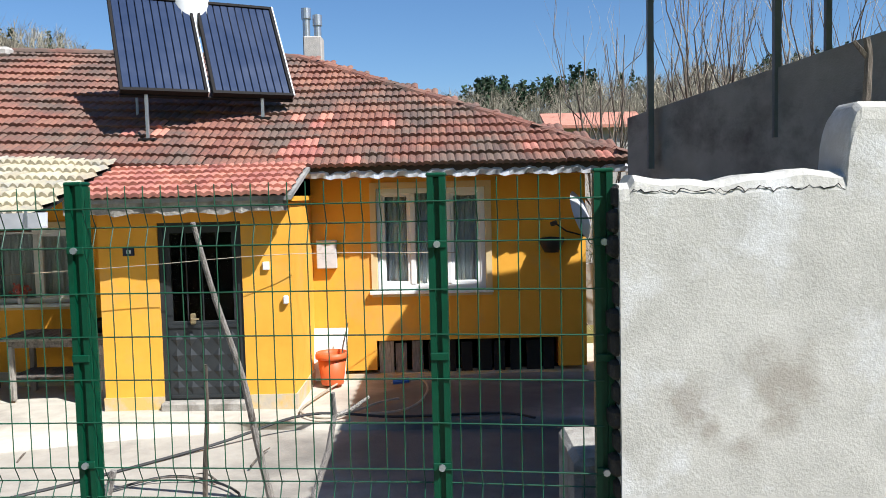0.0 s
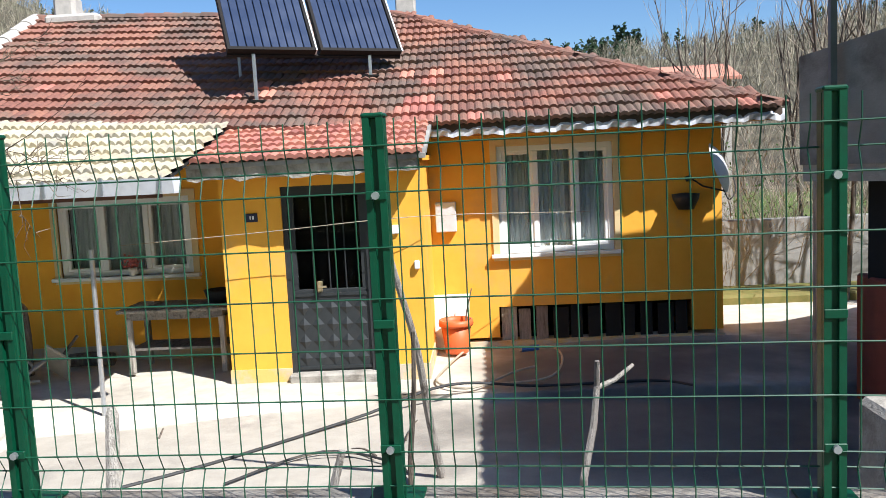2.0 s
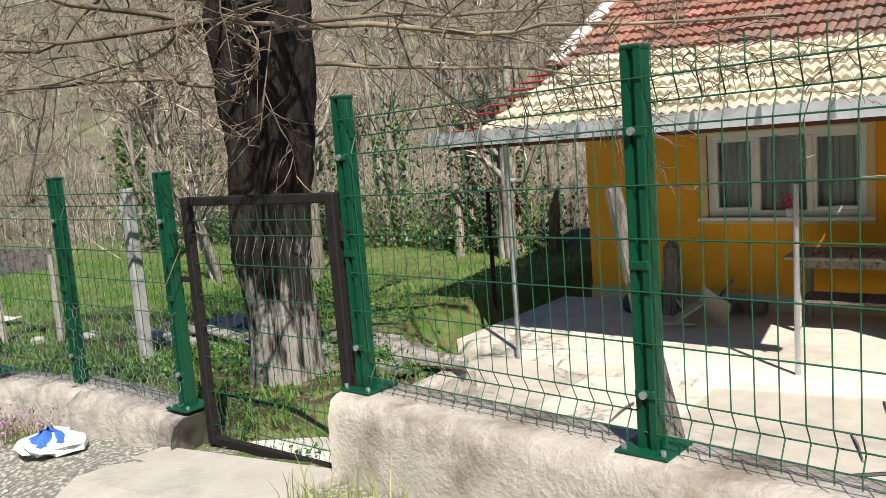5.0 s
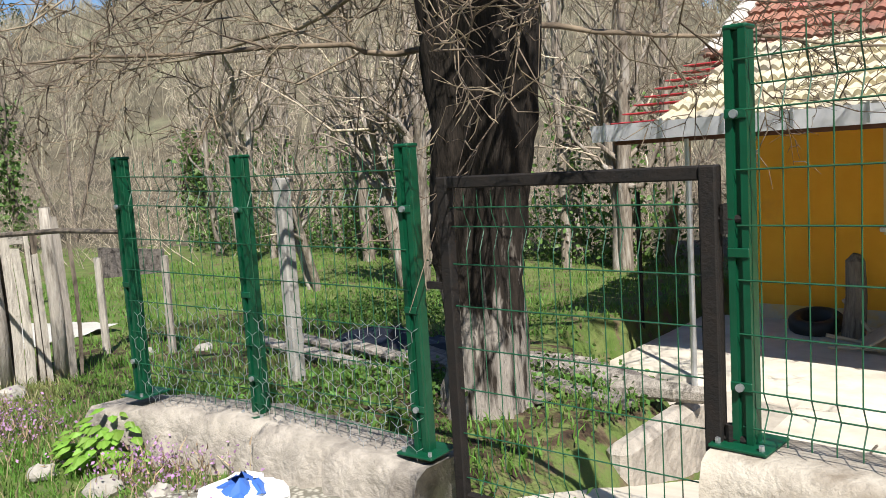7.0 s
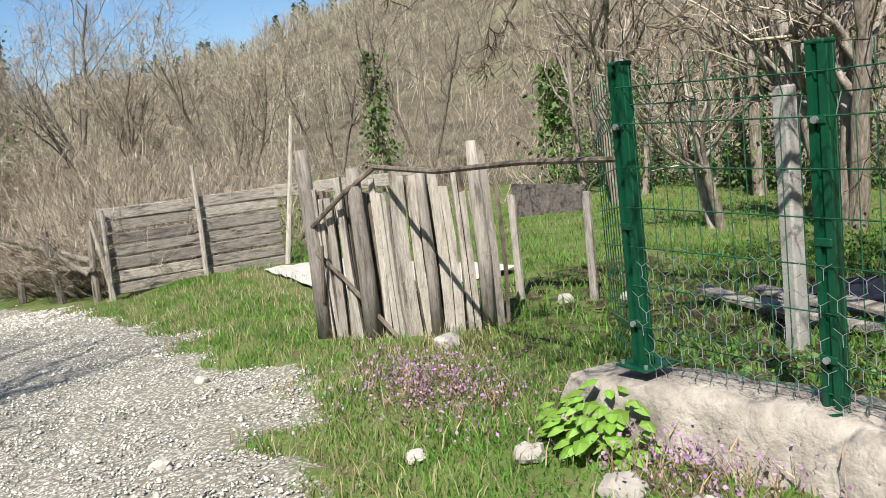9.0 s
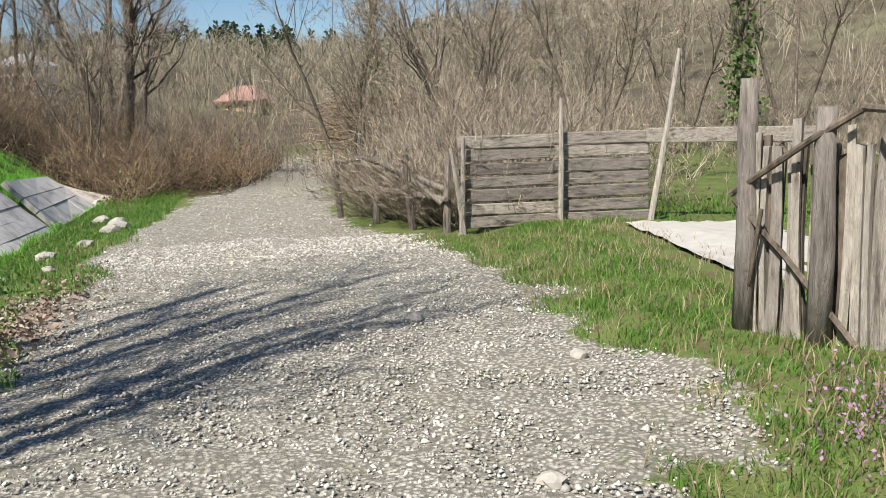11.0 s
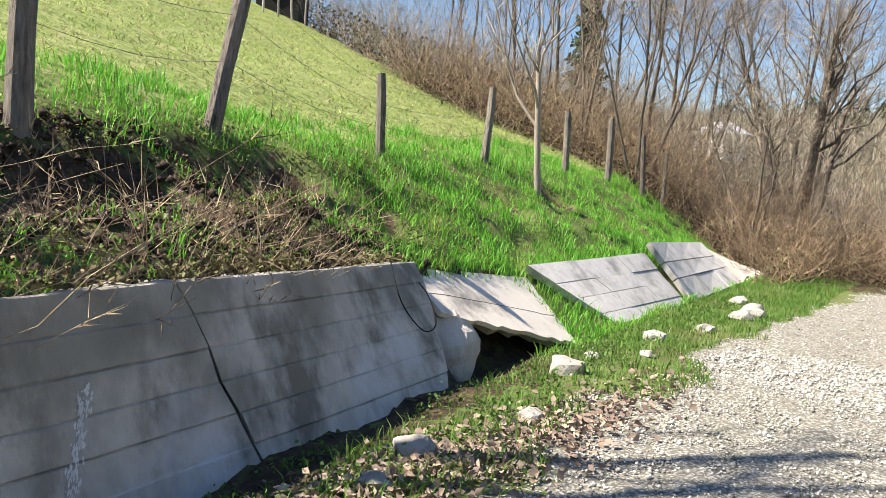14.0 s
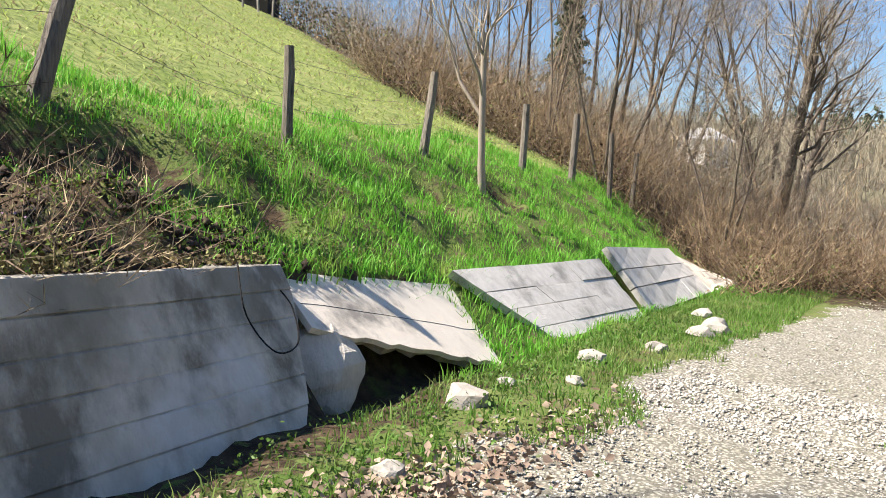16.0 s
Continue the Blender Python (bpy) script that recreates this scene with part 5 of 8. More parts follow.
    part("body", Build().lathe([(0, 0), (0.16, 0), (0.21, 0.16), (0.19, 0.16), (0.15, 0.02), (0, 0.02)], (0, 0, 0), 18), BLACK, bx, smooth=True)
    # broken chair, stump and planks by the orange wall
    st = thing("timber_stump", "upright weathered timber stump", "stump", at=pose(-7.25, 10.75, -0.99, 0, 3, 0))
    part("trunk", Build().tube([(0, 0, 0), (0.01, 0, 0.5), (-0.02, 0, 0.88), (0.0, 0, 0.95)], [0.13, 0.11, 0.10, 0.05], 9), WOOD_DARK, st)
    c = thing("broken_chair", "broken beige plastic chair lying on its side", "chair", at=pose(-6.85, 10.45, -0.97))
    part("seat", Build().box((-0.22, -0.2, 0.12), (0.22, 0.2, 0.15), m=pose(0, 0, 0.02, 0, -35, 20), bevel=0.01), HOSE, c)
    part("backrest", Build().box((-0.2, -0.02, 0.0), (0.2, 0.02, 0.42), m=pose(0.18, 0.05, 0.05, 25, 30, -10), bevel=0.015), HOSE, c)
    for i, (p, q) in enumerate((((-0.2, 0, 0.02), (-0.55, -0.2, 0.12)), ((-0.2, 0.2, 0.1), (-0.5, 0.3, 0.42)), ((0.1, -0.2, 0.02), (-0.5, -0.35, 0.03)), ((0.2, 0.1, 0.2), (0.42, 0.2, 0.5)))):
        part("leg", Build().tube([p, q], 0.022, 6), HOSE if i != 3 else BARK, c)
    dk = thing("tyre", "old black tyre on the ground by the wall", "tyre", at=pose(-7.7, 11.0, -0.92, 12, 0, 0))
    part("tread", Build().lathe([(0.17, -0.08), (0.26, -0.09), (0.30, -0.05), (0.30, 0.05), (0.26, 0.09), (0.17, 0.08), (0.17, -0.08)], (0, 0, 0.04), 20), BLACK, dk, smooth=True)
    lg = thing("firewood_log", "short cut log lying by the wall", "log", at=pose(-6.5, 11.1, -0.9))
    part("log", Build().tube([(-0.3, 0, 0), (0, 0.02, 0.01), (0.3, 0, 0)], [0.09, 0.1, 0.09], 9), BARK, lg)
    # sticks and poles
    curve_thing("prop_pole", "long knobbly bare branch leaning in the yard", "pole", [(-1.59, 7.11, -1.09), (-1.66, 6.95, -0.5), (-1.71, 6.75, 0.1), (-1.84, 6.5, 0.8), (-1.93, 6.3, 1.42)], (0.036, 0.02), WOOD, sides=8)
    curve_thing("garden_stake", "thin bare stick standing in the yard", "stake", [(-1.66, 5.48, -1.09), (-1.67, 5.46, -0.4), (-1.62, 5.4, 0.1), (-1.60, 5.36, 0.50)], (0.022, 0.012), BARK, "sticks in the yard")
    y = thing("forked_stick", "pale forked stick standing behind the fence", "stick")
    part("stem", Build().tube([(-0.75, 4.25, -1.09), (-0.73, 4.3, -0.02), (-0.66, 4.42, 0.2), (-0.63, 4.48, 0.38), (-0.63, 4.45, 0.51)], [0.022, 0.02, 0.018, 0.016, 0.012], 7), WOOD, y)
    part("fork", Build().tube([(-0.63, 4.48, 0.37), (-0.54, 4.5, 0.40), (-0.44, 4.55, 0.46)], [0.014, 0.012, 0.009], 6), WOOD, y)
    s2 = thing("wooden_stake", "short weathered wooden stake behind the fence", "stake")
    part("shaft", Build().tube([(-3.06, 4.42, -1.09), (-3.07, 4.43, -0.05), (-3.10, 4.55, 0.30), (-3.1, 4.55, 0.34)], [0.04, 0.038, 0.035, 0.018], 8), WOOD, s2)
    s3 = thing("wooden_stake", "short weathered wooden stake behind the fence", "stake")
    part("shaft", Build().tube([(-1.98, 4.6, -1.09), (-1.99, 4.6, -0.15), (-1.93, 4.6, 0.05)], [0.03, 0.026, 0.02], 7), WOOD, s3)
    s4 = thing("leaning_post", "leaning weathered post just behind the fence", "post")
    part("shaft", Build().tube([(-4.28, 3.95, -1.05), (-4.53, 4.0, 0.2), (-4.64, 4.02, 0.65), (-4.76, 4.05, 1.17)], [0.05, 0.045, 0.042, 0.035], 8), WOOD_DARK, s4)
    p1 = thing("steel_pole", "thin galvanised pole standing in the yard", "pole")
    part("pole", Build().tube([(-5.29, 8.88, -1.05), (-5.28, 8.9, 0.78)], 0.026, 10), STEEL, p1)
    p2 = thing("iron_post", "thin dark iron post at the orchard edge", "post")
    part("post", Build().tube([(-9.35, 9.9, -0.9), (-9.35, 9.9, 0.75)], 0.03, 8), RUST, p2)
    rl = random.Random(19)
    for i in range(14):
        x, y, a = rl.uniform(-7.0, -0.6), rl.uniform(4.6, 8.4), rl.uniform(0, 6.28)
        z = YZ + 0.012 if x > -5.8 else -0.24 - 0.80 * min(1, max(0, (y - 4.0) / 2.6))
        l = rl.uniform(0.12, 0.45)
        curve_thing("twig", "dry twig lying on the yard concrete", "twig", [(x - l * math.cos(a), y - l * math.sin(a), z), (x, y + 0.03, z + 0.02), (x + l * math.cos(a), y + l * math.sin(a), z)], (0.012, 0.006), BARK, "twigs in the yard", 5)
    # satellite dish and lamp at the house corner
    d = thing("satellite_dish", "pale satellite dish on a bracket at the house corner", "satellite dish", at=pose(1.93, 11.15, 1.28, 72, 0, 66))
    part("reflector", Build().lathe([(0.0, 0.05), (0.12, 0.04), (0.24, 0.01), (0.33, -0.045), (0.335, -0.05), (0.24, 0.0), (0.12, 0.03), (0.0, 0.04)], (0, 0, 0), 24), TIN, d, smooth=True)
    part("feed_arm", Build().tube([(0, -0.32, -0.05), (0, -0.16, -0.3), (0, 0.0, -0.42)], 0.012, 6), RUST, d)
    part("feed_horn", Build().tube([(0, 0, -0.40), (0, 0, -0.48)], 0.035, 10), BLACK, d)
    lm = thing("wall_lamp", "round black lamp fixed to the house wall", "lamp", at=pose(1.52, 11.38, 0.86))
    part("housing", Build().lathe([(0.0, -0.12), (0.10, -0.12), (0.17, 0.02), (0.18, 0.08), (0.0, 0.10)], (0, 0, 0), 18).box((-0.04, 0.0, -0.05), (0.04, 0.13, 0.05)), BLACK, lm, smooth=True)
    curve_thing("cable", "thin drooping cable on the house corner", "cable", [(1.95, 11.3, 1.1), (2.05, 11.3, 0.85), (2.2, 11.5, 0.95), (2.3, 11.9, 1.1)], 0.008, BLACK)
    curve_thing("clothes_line", "thin pale line strung along the house front", "line", [(-5.3, 9.6, 0.75), (-3.6, 9.6, 0.83), (-1.8, 9.7, 0.92), (0.2, 10.9, 0.8)], 0.005, HOSE)
    fp = thing("flower_pot", "small white pot of pink flowers on the window sill", "flower pot", at=pose(-5.98, 11.46, 0.18))
    part("pot", Build().lathe([(0, 0), (0.05, 0), (0.065, 0.11), (0.055, 0.11), (0.045, 0.02), (0, 0.02)], (0, 0, 0), 14), WHITE, fp, smooth=True)
    rp = np.random.default_rng(77)
    leaf_cloud("blossom", np.stack([rp.normal(0, 0.055, 160), rp.normal(0, 0.03, 160), 0.18 + rp.normal(0, 0.045, 160)], 1), 0.05, mat("pink_petal", (0.72, 0.22, 0.20), (0.62, 0.16, 0.15), 9, 0.7, 0.0, 30, island=0.3), "pink blossom", "", rp, fp, kind="")
    # worn concrete in front of the gate
    ap = thing("gate_apron", "worn pale concrete apron in front of the gate", "paving", kind="structure")
    edge = [(-7.45, 3.62), (-7.5, 3.1), (-7.25, 2.72), (-6.7, 2.62), (-6.2, 2.75), (-6.02, 3.1), (-6.06, 3.7)]
    part("slab", Build().prism([(x, y, gz(x, y) + 0.03) for x, y in edge], (0, 0, -0.12)), YARD_LOW, ap)
    # plastic bag, boards and brick by the gate
    bag = thing("plastic_bag", "crumpled white plastic bag with a blue patch", "bag", at=pose(-8.12, 3.30, gz(-8.12, 3.3)))
    vs, fs = [], []
    rng = np.random.default_rng(12)
    for j in range(7):
        for i in range(14):
            w = 2 * math.pi * i / 14
            r = 0.17 * math.sin(math.pi * (j + 0.4) / 7.2) * (1 + rng.uniform(-0.3, 0.3))
            vs.append((r * math.cos(w) * 1.3, r * math.sin(w), 0.13 * j / 6 * (1 + rng.uniform(-0.2, 0.2))))
            if j:
                a, c_ = (j - 1) * 14 + i, (j - 1) * 14 + (i + 1) % 14
                fs.append((a, c_, c_ + 14, a + 14))
    part("bag_body", Build().add(vs, fs), WHITE, bag)
    part("blue_patch", Build().add([(x * 0.6 + 0.02, y_ * 0.6 - 0.03, z + 0.02) for x, y_, z in vs], fs), BLUE, bag)
    for i in range(7):
        x, y_ = -10.6 + i * 0.42, 5.75 + 0.25 * math.sin(i * 2.1)
        bd = thing("board", "grey weathered board lying on the orchard ground", "board", "boards on the ground", at=pose(x, y_, gz(x, y_) + 0.05 + 0.02 * (i % 2), 0, 3, -8 + 7 * math.sin(i)))
        part("plank", Build().box((-0.75, -0.07, -0.018), (0.75, 0.07, 0.018), bevel=0.005), WOOD_H, bd)
    for i in range(9):
        x, y_ = -8.5 + 0.17 * i, 6.35 - 0.05 * i + 0.08 * math.sin(i * 1.7)
        bk = thing("log", "old split log edging the yard", "log", "logs edging the yard", at=pose(x, y_, gz(x, y_) + 0.06, 0, 0, 20 * math.sin(i)))
        part("log_body", Build().tube([(-0.3, 0, 0), (0, 0.01, 0.01), (0.3, 0, 0)], [0.06, 0.07, 0.055], 7), WOOD_H, bk)
    # black sheet in the orchard
    sh = thing("black_sheet", "crumpled black plastic sheet on the orchard grass", "plastic sheet")
    n, vs, fs = 14, [], []
    for j in range(n):
        for i in range(n):
            x, y_ = -10.9 + 1.7 * i / (n - 1), 6.0 + 0.8 * j / (n - 1)
            e = math.sin(math.pi * i / (n - 1)) * math.sin(math.pi * j / (n - 1))
            vs.append((x + rng.normal(0, 0.02), y_ + rng.normal(0, 0.02), gz(x, y_) + 0.02 + 0.20 * e * rng.uniform(0.5, 1.2)))
            if i and j:
                a = j * n + i
                fs.append((a - n - 1, a - n, a, a - 1))
    part("sheet", Build().add(vs, fs), mat("black_film", (0.012, 0.013, 0.018), (0.02, 0.02, 0.026), 4, 0.35, 0.3, 15), sh)


build_yard()
build_yard_things()


# ---- orchard corner: paling and board fences ----
def plank_piece(name, w, t, h, material, parent, m, rng, n=6):
    """A rough board: slightly bowed, tapered and split at the top."""
    vs, fs = [], []
    bow, tap = rng.uniform(-0.03, 0.03), rng.uniform(0.8, 1.05)
    for i in range(n + 1):
        s = i / n
        ww = w * (1 + (tap - 1) * s) * rng.uniform(0.94, 1.06) / 2
        x = bow * math.sin(math.pi * s)
        z = h * s
        k = 0.012 * rng.uniform(-1, 1)
        vs += [(x - ww, -t / 2, z + (k if i == n else 0)), (x + ww, -t / 2, z - (k if i == n else 0)), (x + ww * 0.9, t / 2, z - (k if i == n else 0)), (x - ww * 0.9, t / 2, z + (k if i == n else 0))]
        if i:
            a = 4 * i
            fs += [(a - 4, a - 3, a + 1, a), (a - 3, a - 2, a + 2, a + 1), (a - 2, a - 1, a + 3, a + 2), (a - 1, a - 4, a, a + 3)]
    fs += [(3, 2, 1, 0), (4 * n, 4 * n + 1, 4 * n + 2, 4 * n + 3)]
    return part(name, Build().add(vs, fs), material, parent, at=m)


def build_palings():
    rng = np.random.default_rng(21)
    f = thing("paling_fence", "rough grey paling fence of upright split boards", "fence")
    pts = [Vector((-13.0, 3.28, 0)), Vector((-12.45, 3.72, 0)), Vector((-12.14, 4.52, 0))]
    L1, L2 = (pts[1] - pts[0]).length, (pts[2] - pts[1]).length
    u, total, back = 0.0, L1 + L2, 0.0
    while u < total or not back:
        if u >= total:
            u, back = 0.04, 0.04
        p = pts[0] + (pts[1] - pts[0]) * (u / L1) if u < L1 else pts[1] + (pts[2] - pts[1]) * ((u - L1) / L2)
        d = (pts[1] - pts[0]) if u < L1 else (pts[2] - pts[1])
        w = rng.uniform(0.035, 0.085)
        z0 = gz(p.x, p.y) - 0.05
        h = 1.32 + rng.uniform(-0.16, 0.10)
        h -= 1.5 * back
        if u > total - 0.2 and not back:
            h, w = 1.50, 0.17
        ang = math.degrees(math.atan2(d.y, d.x)) + rng.uniform(-6, 6)
        plank_piece("paling", w, rng.uniform(0.025, 0.05), h, BARK if back else WOOD, f, pose(p.x - back - 0.012 * (len(f.children) % 2), p.y + 0.7 * back + 0.012 * (len(f.children) % 2), z0, rng.uniform(-1, 1), rng.uniform(-1.0, 1.0), ang), rng)
        u += w + rng.uniform(0.002, 0.022)
    part("rail", Build().tube([(-13.1, 3.18, 0.45), (-12.6, 3.42, 0.80), (-12.42, 3.62, 0.97), (-11.4, 3.62, 0.93), (-10.3, 3.6, 0.98), (-9.45, 3.60, 0.98)], [0.022, 0.02, 0.022, 0.018, 0.018, 0.015], 7), BARK, f, "bare pole laid along the palings")
    part("brace", Build().tube([(-13.05, 3.18, 0.42), (-12.8, 3.38, 0.1), (-12.38, 3.64, -0.42)], [0.02, 0.02, 0.02], 6), BARK, f)
    part("brace", Build().tube([(-12.85, 3.26, 0.38), (-12.95, 3.24, -0.1)], [0.014, 0.014], 6), BARK, f)
    for px_, py_, h_, r_ in ((-13.04, 3.25, 1.60, 0.065), (-12.60, 3.50, 1.40, 0.065), (-12.33, 3.95, 1.36, 0.045), (-12.19, 4.36, 1.53, 0.055)):
        part("log", Build().tube([(0, 0, -0.05), (0.01, 0.005, h_ * 0.4), (-0.008, 0, h_ * 0.8), (0, 0, h_)], [r_ * 1.15, r_ * 1.05, r_ * 0.95, r_ * 0.8], 9), WOOD, f, "round grey log", True, at=pose(px_, py_, gz(px_, py_), 0, 1, 0))
    tin = thing("board_screen", "grey boards fixed to posts behind the palings", "boards")
    part("board", Build().prism([(-13.1, 5.3, 0.28), (-12.4, 5.6, 0.33), (-12.4, 5.6, 0.56), (-13.1, 5.3, 0.60)], (0.02, -0.04, 0)), WOOD_H, tin)
    for x, y in ((-12.35, 5.55), (-13.1, 5.25)):
        part("post", Build().tube([(x, y, gz(x, y) - 0.05), (x + 0.02, y, 0.5)], 0.04, 7), WOOD, tin)
    # horizontal board fence farther along the lane
    b = thing("board_fence", "dark weathered fence of stacked horizontal boards", "fence")
    a0, a1 = Vector((-19.35, 2.12, 0)), Vector((-19.05, 4.68, 0))
    d = (a1 - a0)
    ang = math.degrees(math.atan2(d.y, d.x))
    L = d.length
    for i in range(7):
        z = -0.66 + i * 0.185
        for k in range(2):
            m = pose(a0.x + d.x * 0.5 * k, a0.y + d.y * 0.5 * k, z, 0, 0, ang) @ pose(0, 0.02 * (i % 2), 0, 0, rng.uniform(-1, 1), 0)
            q = Build().box((0.01, -0.02, 0), (L / 2 + 0.04, 0.02, 0.165 + rng.uniform(-0.02, 0.012)), bevel=0.008)
            part("board", q, WOOD_H, b, at=m)
    for s, h, lean in ((0.0, 1.42, 2), (0.02, 1.3, -4), (0.53, 1.9, 1), (1.0, 2.5, 6)):
        p = a0 + d * s
        part("stake", Build().tube([(0, -0.05, 0), (0.01, -0.05, h * 0.5), (0, -0.05, h)], [0.045, 0.04, 0.025], 7), WOOD, b, at=pose(p.x + 0.06, p.y, -0.82, 0, lean * 0.6, ang) @ pose(0, 0, 0, 0, lean, 0))
    part("board", Build().box((0, -0.02, 0), (2.2, 0.02, 0.2), bevel=0.01), WOOD_H, b, at=pose(a1.x, a1.y, 0.42, 0, 1, 62))
    # brushwood fence by the lane
    r = thing("brushwood_fence", "tangled brushwood fence with rails and dead branches", "fence")
    for x, y, h, lean in ((-22.4, 0.35, 1.0, 3), (-21.2, 0.95, 0.95, -6), (-20.3, 1.5, 1.15, 4), (-19.6, 1.95, 1.1, -3)):
        part("post", Build().tube([(0, 0, -0.1), (0.02, 0, h * 0.5), (0, 0.02, h)], [0.06, 0.055, 0.045], 7), WOOD_DARK, r, at=pose(x, y, gz(x, y), lean, lean, 0))
    for p, q in (((-22.5, 0.3, 0.15), (-20.9, 1.1, 0.25)), ((-21.5, 0.8, 0.2), (-19.6, 2.0, -0.15)), ((-22.3, 0.4, -0.3), (-19.5, 1.95, -0.25)), ((-21.0, 1.05, 0.25), (-19.55, 1.9, -0.32))):
        part("rail", Build().tube([p, ((p[0] + q[0]) / 2, (p[1] + q[1]) / 2 + 0.05, (p[2] + q[2]) / 2 + 0.04), q], [0.045, 0.05, 0.04], 7), WOOD_DARK, r)
    cp = thing("concrete_post", "square pale concrete post in the orchard", "post")
    part("shaft", Build().box((-9.77, 4.92, -0.4), (-9.67, 5.02, 1.22), bevel=0.012, m=pose(0, 0, 0)), CONC, cp)
    tp = thing("tarpaulin", "pale tarpaulin spread on the grass by the lane", "tarpaulin")
    n, vs, fs = 16, [], []
    for j in range(n):
        for i in range(n):
            s, t_ = i / (n - 1), j / (n - 1)
            x, y = -18.5 + 3.9 * s + 0.2 * t_, 4.2 + 0.3 * s + 1.6 * t_ - 0.45 * s * (1 - t_)
            vs.append((x, y, gz(x, y) + 0.03 + 0.03 * rng.random() + 0.05 * math.sin(5 * s) * math.sin(4 * t_)))
            if i and j:
                a = j * n + i
                fs.append((a - n - 1, a - n, a, a - 1))
    part("sheet", Build().add(vs, fs), SKIN_TARP, tp, smooth=True)


build_palings()


# ---- broken retaining wall on the bank ----
def build_retaining_wall():
    rng = np.random.default_rng(31)
    w = thing("retaining_wall", "cracked grey concrete retaining wall leaning on the bank", "wall", kind="structure")
    wall_mat = mat("shuttered_concrete", (0.66, 0.615, 0.545), (0.47, 0.43, 0.37), 6, 0.9, 0.9, 28, c3=(0.22, 0.20, 0.165), s3=2.2, t3=0.53, stretch=(1, 1, 0.5))

    add_stains_and_shade(wall_mat, [(-14.6, -3.5, -0.45, 0.32), (-15.2, -3.75, -0.3, 0.28), (-12.9, -3.1, -0.5, 0.3)], (0.66, 0.65, 0.64))
    add_stains_and_shade(wall_mat, [(-14.1, -3.62, 0.22, 0.45), (-12.9, -3.35, 0.28, 0.5), (-12.1, -3.15, 0.30, 0.5), (-15.3, -4.1, 0.15, 0.3), (-11.2, -2.9, 0.25, 0.5), (-13.2, -3.2, -0.2, 0.22)], (0.24, 0.225, 0.18))

    def face(x, v):
        """Point on the wall face: x along the wall, v from 0 at the foot to 1 at the top."""
        yf, yt, zt = float(wall_foot_y(x)), float(wall_top_y(x)), float(wall_top_z(x))
        zf = float(road_z(x)) - 0.16
        return Vector((x, yf + (yt - yf) * v + 0.12, zf + (zt - zf) * v + 0.02))

    def slab(left, right, name, nu=26, courses=6):
        vs, fs = [], []
        rows = []
        for c in range(courses):
            off = rng.uniform(-0.008, 0.008)
            rows += [(c / courses + 0.004, off), ((c + 1) / courses - 0.012, off), ((c + 1) / courses - 0.006, off - 0.012)]
        k = len(rows)
        for i in range(nu + 1):
            for v, off in rows:
                xl, xr = left(v), right(v)
                p = face(xl + (xr - xl) * i / nu, v)
                vs.append(p + Vector((0, off + rng.normal(0, 0.0025), 0)))
        for i in range(nu):
            for j in range(k - 1):
                a = i * k + j
                fs.append((a, a + 1, a + k + 1, a + k))
        n = len(vs)
        back = Vector((0, -0.22, -0.03))
        for i in range(nu + 1):
            vs += [vs[i * k + k - 1] + back + Vector((0, 0, rng.normal(0, 0.012))), vs[i * k] + back]
        for i in range(nu):
            fs.append((i * k + k - 1, n + 2 * i, n + 2 * i + 2, (i + 1) * k + k - 1))
        fs.append(tuple([j for j in range(k)][::-1] + [n + 1, n])[::-1])
        e = nu * k
        fs.append(tuple([e + j for j in range(k)][::-1] + [n + 2 * nu + 1, n + 2 * nu]))
        part(name, Build().add(vs, fs), wall_mat, w)

    jag = [0.0, 0.03, 0.01, -0.03, 0.0, 0.05, 0.02, 0.03, -0.02, 0.01, -0.02, 0.03, 0.0]
    crack = lambda v: -13.38 + 0.52 * v + float(np.interp(v, np.linspace(0, 1, 13), jag))
    slab(lambda v: -6.5, lambda v: crack(v) + 0.004 + 0.014 * (1 - v), "wall_section", 44)
    slab(lambda v: crack(v) - 0.004 - 0.014 * (1 - v), lambda v: -15.62 - 0.36 * min(1, 1.6 * v) - 0.04 * math.sin(9 * v), "wall_section", 20)
    # fallen lump at the broken end
    lump = thing("concrete_lump", "broken lump of concrete beside the wall end", "concrete lump")
    bml = bmesh.new()
    bmesh.ops.create_icosphere(bml, subdivisions=3, radius=1.0)
    for v in bml.verts:
        k = 1 + 0.22 * noise.noise(v.co * 1.6 + Vector((3, 1, 7))) + 0.08 * noise.noise(v.co * 5)
        v.co = Vector((v.co.x * 0.40 * k, v.co.y * 0.20 * k, v.co.z * 0.36 * k))
    me = bpy.data.meshes.new("lump")
    bml.to_mesh(me)
    bml.free()
    me.materials.append(wall_mat)
    part("lump", me, None, lump, at=pose(-16.22, -4.16, -0.56, 18, 8, -14))
    # tilted slabs
    slab_mat = mat("pale_fallen_slab", (0.80, 0.73, 0.63), (0.70, 0.63, 0.54), 5, 0.9, 0.4, 45, c3=(0.27, 0.25, 0.225), s3=1.5, t3=0.58)
    grey_mat = mat("grey_fallen_slab", (0.70, 0.67, 0.63), (0.56, 0.535, 0.50), 9, 0.9, 0.7, 30, c3=(0.33, 0.315, 0.29), s3=1.8, t3=0.56)

